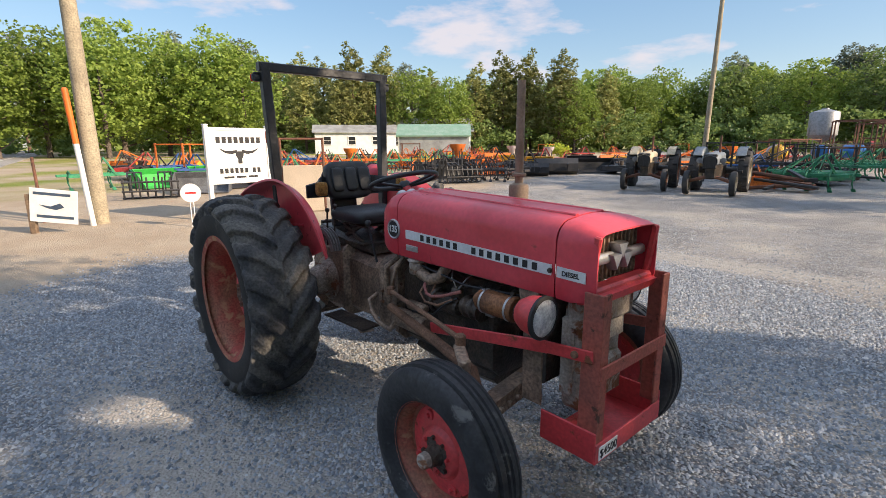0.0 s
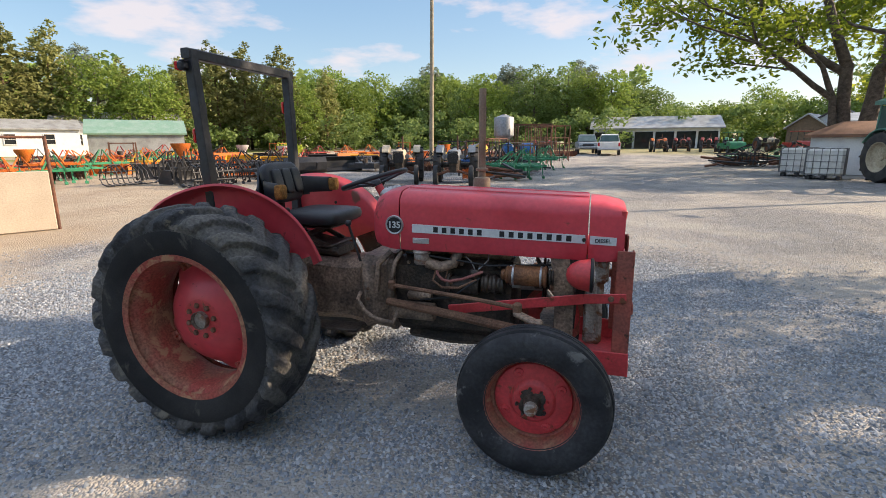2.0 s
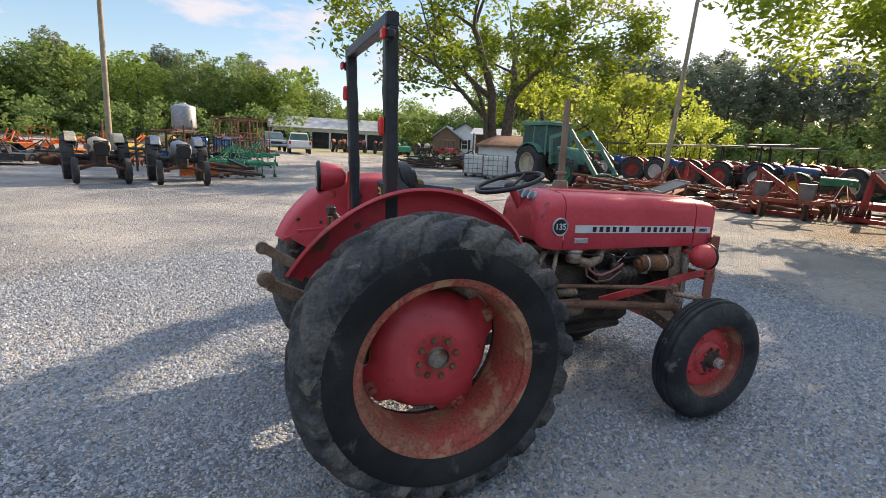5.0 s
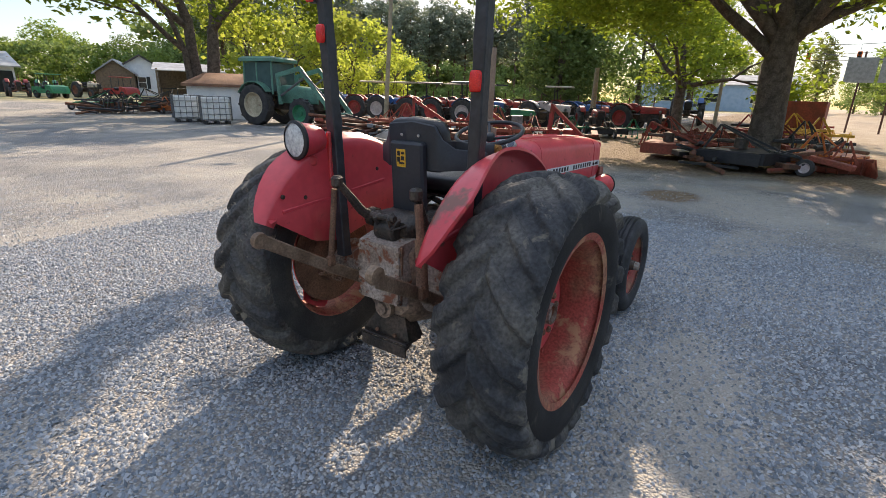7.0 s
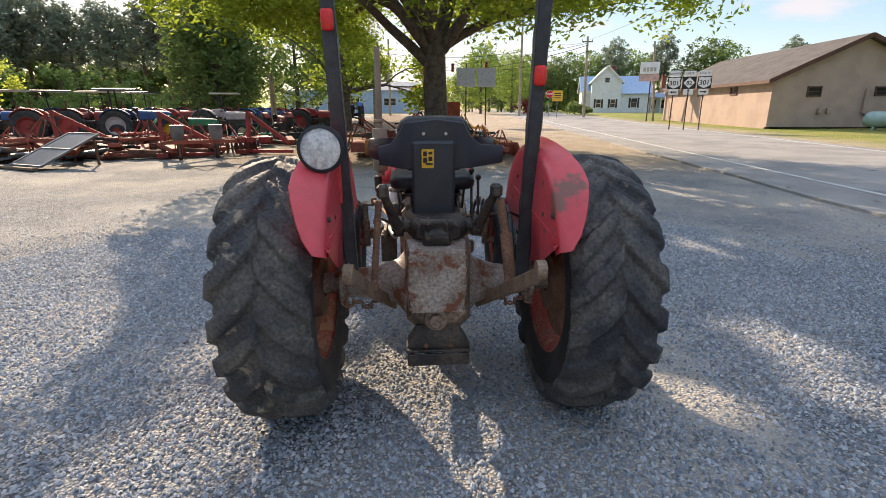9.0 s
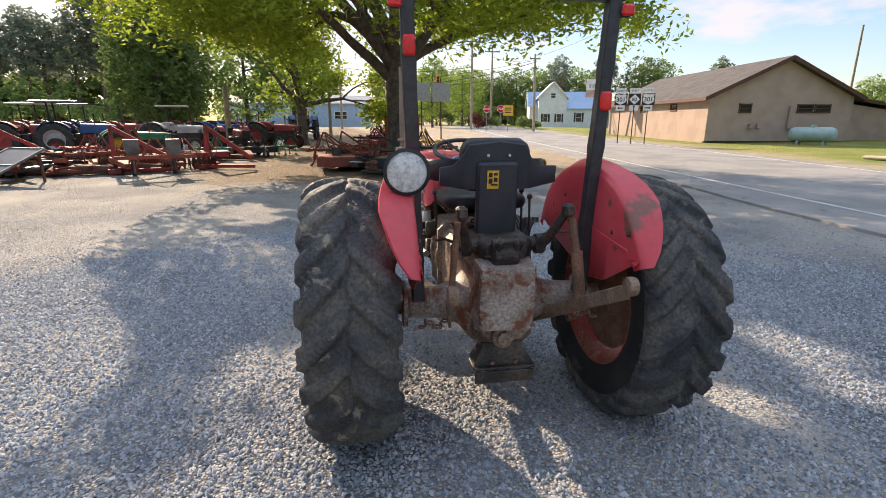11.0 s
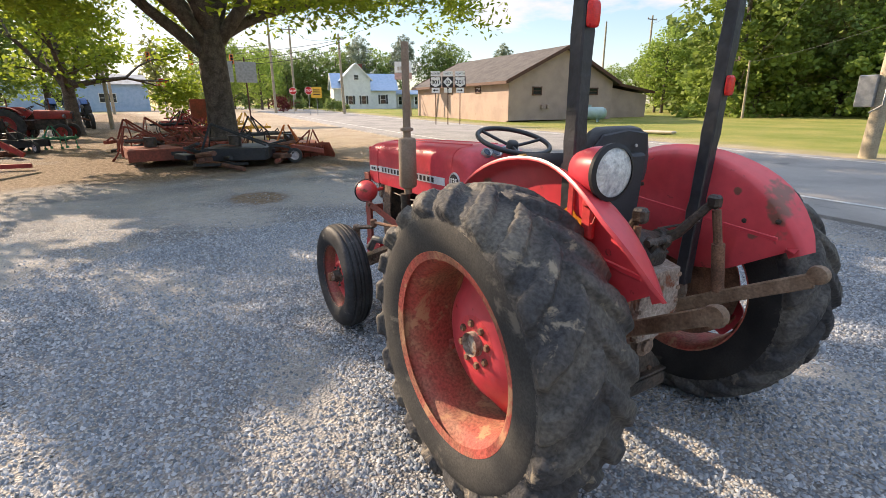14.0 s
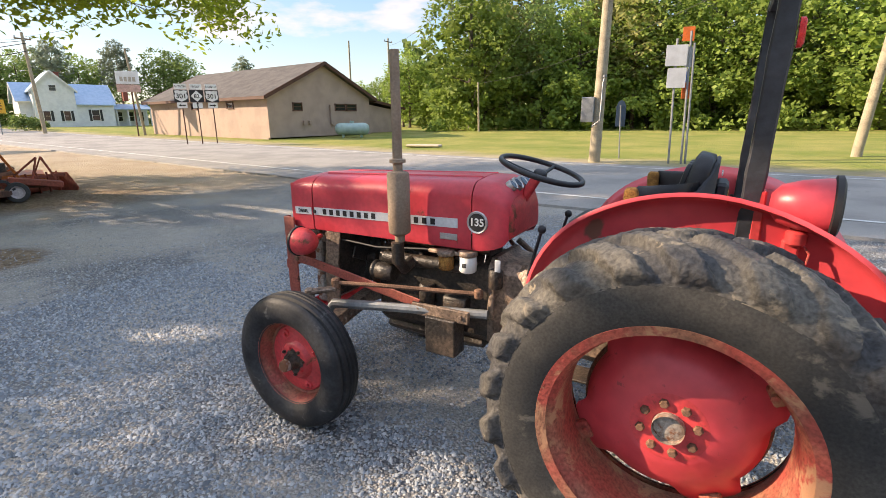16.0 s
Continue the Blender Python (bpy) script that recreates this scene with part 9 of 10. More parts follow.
PROTO = {
    "mow_d": mower(brown_red, "dark red rotary mower with a white-hubbed tail wheel"), "mow_r": mower(far_red, "red rotary mower with a small tail wheel"), "mow_b": mower(far_black, "black rotary mower with a small tail wheel"),
    "mow_o": mower(far_orange, "orange rotary mower with a small tail wheel"), "mow_g": mower(far_green, "green rotary mower with a small tail wheel"),
    "bb_o": box_blade(far_orange, "orange box blade with hitch frame"), "bb_b": box_blade(far_black, "black box blade with hitch frame"), "bb_r": box_blade(brown_red, "rusty red box blade with hitch frame"),
    "cu_r": cultivator(brown_red, "rusty red cultivator with curved shanks"), "cu_g": cultivator(far_green, "green cultivator with curved shanks"), "cu_b": cultivator(far_black, "black cultivator with curved shanks"),
    "cu_y": cultivator(far_yellow, "yellow cultivator with curved shanks"), "dh_r": disc_harrow(far_red, "red disc harrow with rusty discs"), "dh_b": disc_harrow(far_blue, "blue disc harrow with rusty discs"),
    "dh_k": disc_harrow(far_black, "black disc harrow with rusty discs"), "dh_o": disc_harrow(far_orange, "orange disc harrow with rusty discs"),
    "bu_k": bucket(far_black, "black loader bucket lying on the ground"), "bu_s": bucket(far_steel, "grey steel loader bucket on the ground"), "bu_g": bucket(lime_green, "bright green loader bucket on the ground"), "bu_y": bucket(far_yellow, "yellow loader bucket on the ground"), "bu_o": bucket(far_orange, "orange loader bucket on the ground"),
    "gr_k": grapple(far_black, "black root grapple with curved tines"), "gr_g": grapple(far_green, "green root grapple with curved tines"), "fk_k": forks(far_black, "black pallet fork frame"),
    "sp_o": spreader(far_orange, "orange cone spreader on a stand"), "sp_w": spreader(far_white, "white cone spreader on a stand"), "sp_y": spreader(far_yellow, "yellow cone spreader on a stand"),
    "pl_r": planter(brown_red, "rusty red row planter with grey hoppers"), "ra_r": rack(far_rust, "rusty steel rack frame"), "ra_o": rack(far_orange, "orange steel rack frame"), "ra_k": rack(far_black, "black steel rack frame"),
    "pi_r": pipes(brown_red, "heap of rusty red steel beams"), "pi_k": pipes(far_black, "heap of black steel beams and pipes", 8), "pi_s": pipes(far_steel, "heap of grey and rusty steel beams", 7),
}
yard = random.Random(17)


def rows_of(x0, y0, dx, dy, n, kinds, turn, group, jitter=0.35, smin=0.85, smax=1.1):
    for k in range(n):
        kd = kinds[yard.randrange(len(kinds))]
        put(PROTO[kd], x0 + dx * k + yard.uniform(-jitter, jitter), y0 + dy * k + yard.uniform(-jitter, jitter), turn + yard.uniform(-25, 25) + (180 if yard.random() < 0.3 else 0), group, yard.uniform(smin, smax))


G1 = "implements for sale"
# rows north-west of the tractor, nearest row first
rows_of(-12.6, 11.8, -0.1, 2.2, 2, ("gr_k", "fk_k"), -30, G1)
rows_of(-11.2, 11.6, -0.15, 1.25, 5, ("pi_k", "cu_b", "gr_k", "pi_k"), -30, G1, 0.25, 0.8, 1.0)
rows_of(-12.9, 12.4, -0.1, 1.5, 5, ("bu_k", "gr_k", "cu_b", "bb_b"), -30, G1, 0.3)
rows_of(-14.2, 14.5, 0.1, 1.8, 5, ("bu_k", "bb_b", "bu_y", "bu_k", "bu_o"), -40, G1, 0.3)
rows_of(-16.4, 15.5, 0.2, 1.9, 5, ("bu_o", "mow_r", "bu_k", "pi_k", "mow_b"), -40, G1, 0.3)
rows_of(-13.6, 20.4, 1.5, 1.1, 5, ("bu_s", "bu_k", "mow_b", "pi_k"), -45, G1, 0.3)
rows_of(-14.5, 11.0, -0.9, 2.0, 5, ("gr_k", "bu_k", "bu_s", "fk_k", "bb_b"), -30, G1)
rows_of(-12.0, 16.5, 0.5, 2.3, 4, ("bu_s", "bu_k", "bb_b", "bu_k"), -40, G1)
rows_of(-15.5, 6.5, -1.1, 2.1, 9, ("gr_g", "bb_o", "cu_g", "gr_g", "cu_r", "ra_r"), -30, G1)
rows_of(-17.8, 8.0, -0.8, 2.3, 10, ("mow_o", "bb_o", "sp_o", "dh_o", "cu_y", "bu_k"), -35, G1)
rows_of(-19.5, 4.0, -0.7, 2.4, 10, ("mow_r", "bb_r", "dh_r", "mow_o", "ra_o", "bb_o"), -35, G1)
rows_of(-22.5, 3.0, -0.5, 2.6, 11, ("mow_r", "mow_o", "dh_b", "mow_g", "dh_k", "bu_y"), -35, G1)
rows_of(-26.0, 2.5, -0.3, 2.8, 12, ("mow_r", "mow_o", "dh_o", "sp_o", "bb_o", "mow_b"), -35, G1)
rows_of(-30.5, 4.0, 0.0, 3.0, 11, ("mow_o", "dh_r", "dh_k", "mow_r"), -35, G1)
rows_of(-17.2, 0.4, 0.2, 1.9, 3, ("bu_g", "cu_g", "bu_g"), 20, G1, 0.2, 0.95, 1.1)
rows_of(-13.4, 1.2, -1.0, 1.6, 2, ("bu_s", "gr_k"), -20, G1, 0.2)
rows_of(-15.5, 4.0, -1.9, -0.3, 4, ("dh_k", "bu_k", "dh_b", "dh_r"), 15, G1)
rows_of(-18.5, 22.5, 2.3, 1.0, 6, ("bb_o", "bu_y", "mow_r", "mow_o", "bu_k"), -50, G1)
rows_of(-22.0, 25.5, 2.4, 1.2, 7, ("mow_r", "mow_o", "dh_r", "bu_k", "bu_o"), -50, G1)
rows_of(-24.0, 30.0, 2.5, 1.0, 9, ("mow_o", "sp_w", "dh_r", "dh_o", "mow_r"), -50, G1)
rows_of(-24.0, 34.5, 2.6, 0.8, 10, ("mow_o", "dh_k", "ra_o", "dh_r", "mow_r"), -50, G1)
# behind the vintage tractors
rows_of(-9.5, 21.0, 1.9, 0.3, 5, ("dh_b", "ra_k", "pi_k", "dh_k", "mow_b"), 80, G1)
rows_of(-1.8, 18.6, 0.35, 1.7, 5, ("gr_g", "cu_g", "mow_g", "cu_g", "pi_k"), 60, G1)
rows_of(-3.6, 19.6, 0.3, 1.9, 5, ("dh_k", "cu_g", "ra_k", "mow_b", "dh_k"), 70, G1)
rows_of(-5.5, 24.0, 0.3, 2.4, 6, ("mow_r", "dh_k", "dh_b", "ra_r", "mow_b"), 70, G1)
rows_of(-9.0, 27.0, 0.2, 2.5, 6, ("mow_r", "mow_o", "dh_o", "sp_o"), 70, G1)
rows_of(-2.3, 26.0, 0.3, 2.2, 5, ("ra_k", "cu_g", "dh_r", "ra_r"), 70, G1)
put(PROTO["bb_o"], -2.5, 17.2, 100, G1, 0.75, "orange box blade beside green implements")
put(PROTO["pi_k"], -1.3, 16.7, 10, G1, 1.0)
put(PROTO["cu_g"], -0.9, 17.8, 80, G1, 1.0)
# far end of the lane
rows_of(8.6, 27.0, 1.4, 0.1, 5, ("pi_k", "dh_k", "pi_k", "gr_k"), 20, G1, 0.3)
rows_of(9.9, 29.0, 1.5, 0.3, 4, ("dh_k", "mow_b", "pi_k"), 20, G1)
rows_of(10.8, 31.5, 1.7, 0.4, 4, ("ra_k", "mow_g", "dh_k"), 20, G1)
put(PROTO["mow_o"], 12.4, 27.5, 60, G1, 0.8)
# between the green cab tractor and the tree
rows_of(13.0, 14.0, 0.6, -1.3, 4, ("pi_r", "bu_s", "pi_r", "pi_s"), 30, G1)
rows_of(14.6, 14.6, 0.8, -1.4, 4, ("bb_r", "pi_r", "dh_r", "pi_s"), 30, G1, 0.35, 0.7, 0.85)
rows_of(12.0, 13.6, 0.2, -1.0, 5, ("pi_r", "pi_s", "pi_k", "cu_r"), 30, G1, 0.3, 0.9, 1.15)
rows_of(13.0, 11.6, 0.3, -0.8, 6, ("pi_r", "cu_r", "pi_r", "pi_k"), 30, G1, 0.3, 0.9, 1.1)
rows_of(11.9, 10.8, 0.35, -0.8, 2, ("pi_r", "pi_s"), 30, G1)
put(PROTO["pl_r"], 12.3, 6.2, 205, G1, 1.0)
rows_of(12.6, 8.6, 0.4, -0.9, 3, ("pi_r", "pi_s", "pi_r"), 20, G1, 0.3, 0.8, 1.0)
rows_of(13.9, 8.8, 0.3, -1.5, 3, ("bb_r", "pi_r", "dh_r"), 20, G1, 0.3, 0.65, 0.8)
rows_of(16.4, 9.6, 0.5, -1.6, 4, ("cu_g", "pi_r", "mow_r", "cu_r"), 20, G1, 0.3, 0.65, 0.8)
rows_of(19.0, 6.5, 0.6, -1.2, 3, ("cu_g", "mow_b", "cu_g"), 20, G1, 0.3, 0.7, 0.85)
# under the shade tree
G2 = "implements under the shade tree"
put(PROTO["mow_d"], 13.6, 1.4, 95, G2, 0.95)
for kd, x, y, a in (("pi_k", 13.2, 0.4, 80), ("pi_r", 14.3, -1.4, 20), ("pi_r", 15.2, 1.0, 70), ("pi_k", 13.0, -1.3, 140), ("pi_s", 15.9, -2.4, 10), ("pi_r", 17.4, -0.6, 50), ("cu_r", 14.2, 0.2, 120), ("pi_k", 16.4, 1.4, 160)):
    put(PROTO[kd], x, y, a, G2, 0.9)
put(PROTO["mow_b"], 12.6, -0.5, 70, G2, 1.0)
put(PROTO["pi_k"], 11.9, 0.3, 30, G2, 0.9)
put(PROTO["pi_r"], 12.4, -1.9, 60, G2, 0.9)
put(PROTO["bb_r"], 12.9, -2.5, 200, G2, 0.78, "rusty orange box blade with hitch mast")
put(PROTO["mow_o"], 13.7, -2.2, 160, G2, 0.9)
put(PROTO["cu_r"], 15.6, 1.6, 60, G2, 1.0)
put(PROTO["cu_r"], 17.2, 1.0, 100, G2, 1.0)
put(PROTO["pi_k"], 14.6, 0.9, 40, G2, 0.9)
put(PROTO["cu_b"], 16.6, -1.9, 20, G2, 1.0)
put(PROTO["pi_r"], 16.0, 0.2, 20, G2, 1.0)
put(PROTO["cu_r"], 18.4, -1.2, 70, G2, 1.0)
put(PROTO["dh_r"], 19.6, -0.4, 30, G2, 1.0)
put(PROTO["cu_y"], 26.5, 5.2, 30, G2, 0.9)
rows_of(20.5, -2.0, 2.4, 0.1, 6, ("cu_r", "dh_r", "cu_y", "bb_r", "mow_r"), 30, G2)
rows_of(22.5, -0.4, 2.6, -0.1, 5, ("cu_r", "mow_r", "cu_b", "dh_r"), 30, G2)

# parked tractors
G3 = "parked old tractors"
put(T_TAN, -5.3, 15.7, -72, "vintage tractors")
put(T_GREY, -3.05, 15.7, -78, "vintage tractors")
for az, d, pr in ((39.5, 26, T_BLUE), (36.2, 25, T_RED), (33.0, 24.5, T_RED), (29.6, 24, T_BLUE2), (25.8, 26, T_RED), (21.5, 23, T_PALE), (17.8, 25.5, T_BLUE), (14.6, 26, T_RED), (12.0, 25, T_RED), (42.5, 27, T_RED), (45.5, 28.5, T_BLUE)):
    x, y = polar(az, d)
    put(pr, x * 1.1 - 2.0, y * 1.1, az - 120 + yard.uniform(-28, 28), G3, 0.95)
for az, d, pr in ((41, 32, T_RED2), (37.5, 31, T_RED2), (34.5, 30, T_BLUE2), (31, 30, T_RED2), (27.5, 31, T_BLUE2), (24, 30, T_RED), (20, 31, T_RED2), (16, 31, T_BLUE), (46, 34, T_BLUE2), (50, 33, T_RED), (53, 31, T_RED), (57, 27, T_RED)):
    x, y = polar(az, d)
    put(pr, x * 1.08 - 2.0, y * 1.08, az - 120 + yard.uniform(-30, 30), G3, 0.95)
put(T_GREEN, 17.6, 9.4, -60, G3, 0.8)
put(T_RED, 21.0, 6.2, -150, G3, 0.85)
put(T_BLUE, 35.0, 4.6, -170, G3, 1.2, "large blue tractor beyond the implements")
for k, (pr, x, y) in enumerate(((T_ORANGE, 8.4, 54), (T_RED, 10.8, 55), (T_RED, 13.0, 53), (T_TAN, 17.6, 52), (T_GREEN, 15.4, 54))):
    put(pr, x, y, -90 + yard.uniform(-20, 20), "tractors by the barn")
put(T_RED, -2.2, 40, -80, "tractors by the barn")
for pr in (T_RED, T_RED2, T_BLUE, T_BLUE2, T_PALE, T_GREEN, T_TAN, T_GREY, T_ORANGE, *PROTO.values()):
    drop(pr)

# green cab tractor with a front loader
gt = thing("cab_tractor", at(12.3, 17.9, -80), "faded green cab tractor with a raised front loader frame", "tractor")
for s in (1, -1):
    simple_wheel(gt, 0, 0.85 * s, 0.85, 0.85, 0.45, s, far_tan, "rear_wheel")
    simple_wheel(gt, 2.4, 0.80 * s, 0.58, 0.58, 0.34, s, far_green, "front_wheel")
bm = B()
shell(bm, [hood_ring(x, w, top, 0.95, 0.03, 0.12, 4) for x, w, top in ((0.95, 0.34, 1.68), (1.8, 0.34, 1.64), (2.7, 0.32, 1.56), (2.9, 0.28, 1.46))], 0.01)
part("hood", bm, teal_green, gt)
bm = B()
box(bm, (1.6, 0, 0.95), (2.4, 0.4, 0.55), 0.04)
cyl(bm, (0, 0, 0.85), 0.14, 1.5, "y")
cyl(bm, (2.4, 0, 0.62), 0.1, 1.4, "y")
part("chassis", bm, grease_dk, gt)
cab = new("cab")
cab.parent = gt
cab["label"] = "glazed green cab"
for x in (-0.75, 0.0, 0.85):
    for s in (1, -1):
        bm = B()
        tube(bm, [(x, 0.72 * s, 1.3), (x * 0.95, 0.68 * s, 2.62)], 0.04, 6)
        part("cab_post", bm, teal_green, cab)
for s in (1, -1):
    for x0, x1 in ((-0.72, -0.03), (0.03, 0.82)):
        bm = B()
        loft(bm, [[V((x, s * y, z)) for x, y, z in ((x0, 0.715, 1.45), (x1, 0.715, 1.45), (x1 * 0.95, 0.68, 2.58), (x0 * 0.95, 0.68, 2.58))], [V((x, s * (y - 0.01), z)) for x, y, z in ((x0, 0.715, 1.45), (x1, 0.715, 1.45), (x1 * 0.95, 0.68, 2.58), (x0 * 0.95, 0.68, 2.58))]])
        part("pane", bm, cab_glass, cab)
for x in (0.83, -0.73):
    bm = B()
    box(bm, (x, 0, 2.0), (0.012, 1.36, 1.15), 0.002)
    part("windscreen", bm, cab_glass, cab)
bm = B()
loft(bm, [[V((x, y, z)) for x, y in ((-0.9, -0.8), (0.95, -0.8), (0.95, 0.8), (-0.9, 0.8))] for z in (2.62, 2.74)] + [[V((x * 0.85, y * 0.85, 2.82)) for x, y in ((-0.9, -0.8), (0.95, -0.8), (0.95, 0.8), (-0.9, 0.8))]])
part("cab_roof", bm, teal_green, cab)
for s in (1, -1):
    bm = B()
    rings = []
    for k in range(9):
        a = radians(35 + 115 * k / 8)
        rings.append([V((r * math.cos(a), s * y, 0.85 + r * math.sin(a))) for r, y in ((0.9, 0.55), (0.97, 0.58), (0.97, 1.05), (0.93, 1.05))])
    loft(bm, rings)
    part("fender", bm, teal_green, gt)
    bm = B()
    bar(bm, (1.15, 0.6 * s, 0.9), (1.05, 0.6 * s, 2.1), 0.1, 0.16)
    part("loader_mast", bm, teal_green, gt)
    bm = B()
    bar(bm, (1.0, 0.62 * s, 2.05), (2.3, 0.62 * s, 2.35), 0.09, 0.18)
    bar(bm, (2.25, 0.62 * s, 2.38), (3.9, 0.62 * s, 0.55), 0.09, 0.18)
    part("loader_arm", bm, teal_green, gt)
    bm = B()
    tube(bm, [(1.2, 0.62 * s, 1.25), (2.5, 0.62 * s, 2.0)], 0.05, 8)
    tube(bm, [(2.4, 0.66 * s, 2.25), (3.6, 0.66 * s, 1.2)], 0.035, 8)
    part("ram", bm, far_steel, gt)
for x, z in ((3.0, 1.55), (3.85, 0.6)):
    bm = B()
    tube(bm, [(x, -0.62, z), (x, 0.62, z)], 0.05, 8)
    part("cross_tube", bm, teal_green, gt)

# caged plastic totes
for x, y, t in ((10.35, 19.1, -25), (10.0, 20.7, -22)):
    tb = thing("caged_tote", at(x, y, t), "white plastic liquid tote in a steel cage", "tote", "caged totes")
    bm = B()
    box(bm, (0, 0, 0.64), (1.12, 0.95, 0.98), 0.08)
    cyl(bm, (0, 0, 1.14), 0.09, 0.05, "z")
    part("tank", bm, ibc_mat, tb)
    bm = B()
    for z in (0.18, 0.42, 0.66, 0.9, 1.13):
        for s in (1, -1):
            box(bm, (0, 0.49 * s, z), (1.2, 0.02, 0.02), 0.003)
            box(bm, (0.59 * s, 0, z), (0.02, 1.0, 0.02), 0.003)
    for k in range(6):
        for s in (1, -1):
            box(bm, (-0.58 + 0.232 * k, 0.495 * s, 0.65), (0.02, 0.02, 0.98), 0.003)
            box(bm, (0.595 * s, -0.48 + 0.192 * k, 0.65), (0.02, 0.02, 0.98), 0.003)
    part("cage", bm, far_steel, tb)
    bm = B()
    for s in (-0.45, 0, 0.45):
        box(bm, (s, 0, 0.07), (0.14, 1.0, 0.14), 0.01)
    part("pallet", bm, far_black, tb)

# tilted glazed steel frame and pale strip lying at the edge of the gravel
sf = thing("glazed_frame", at(11.0, 9.25, -27), "blue-grey glazed steel frame leaning at a slant", "frame")
bm = B()
for s in (1, -1):
    bar(bm, (-0.75, 0.62 * s, 0.10), (0.75, 0.62 * s, 0.80), 0.06, 0.05)
for f in (-0.75, 0.0, 0.75):
    z = 0.45 + 0.35 * f / 0.75
    bar(bm, (f, -0.62, z), (f, 0.62, z), 0.06, 0.05)
part("frame_bar", bm, far_steel, sf)
bm = B()
loft(bm, [[V((x, y, z + d)) for x, y, z in ((-0.73, -0.6, 0.11), (0.73, -0.6, 0.79), (0.73, 0.6, 0.79), (-0.73, 0.6, 0.11))] for d in (0, 0.012)])
part("pane", bm, surf("dusty blue-grey glazing", (0.045, 0.055, 0.07), (0.08, 0.09, 0.105), 0.35, 0, 3, bump=0.02), sf)
for s in (0.5, -0.5):
    bm = B()
    bar(bm, (0.7, s, 0.0), (0.68, s, 0.75), 0.05, 0.05)
    part("prop", bm, far_rust, sf)
bm = B()
bar(bm, (-0.9, 1.3, 0.05), (-0.95, -0.7, 0.05), 0.16, 0.06)
solid("plank", bm, board_wood, at(11.1, 9.3, -27), "pale weathered plank lying on gravel", "plank")

# red hitch frames standing among the implements
for x, y, t in ((13.2, 7.3, 20), (14.4, 5.2, -10), (15.0, 11.5, 40)):
    ob = thing("lift_frame", at(x, y, t), "bright red angled steel lift frame", "implement", "red lift frames")
    bm = B()
    bar(bm, (0, 0.3, 0), (0.2, 0.3, 1.35), 0.1, 0.16)
    part("mast", bm, far_red, ob)
    bm = B()
    bar(bm, (0.15, 0.3, 1.3), (-0.2, -1.2, 0.35), 0.08, 0.12)
    part("boom", bm, far_red, ob)
    bm = B()
    bar(bm, (-0.5, 0.3, 0.1), (0.6, 0.3, 0.1), 0.3, 0.14)
    bar(bm, (-0.2, -1.3, 0.1), (-0.2, 0.3, 0.1), 0.1, 0.1)
    part("base", bm, far_red, ob)

# rusty box trailer past the tree
rt = thing("box_bin", at(24.5, -1.6, -5), "rusty red steel bin among implements", "bin")
bm = B()
for x in (-0.9, 0.9):
    box(bm, (x, 0, 1.0), (0.06, 1.7, 1.3), 0.01)
for y in (-0.85, 0.85):
    box(bm, (0, y, 1.0), (1.8, 0.06, 1.3), 0.01)
box(bm, (0, 0, 0.36), (1.9, 1.8, 0.08), 0.01)
part("box", bm, brown_red, rt)
for x in (-0.7, 0.7):
    for y in (-0.7, 0.7):
        bm = B()
        box(bm, (x, y, 0.17), (0.1, 0.1, 0.34), 0.01)
        part("leg", bm, far_rust, rt)


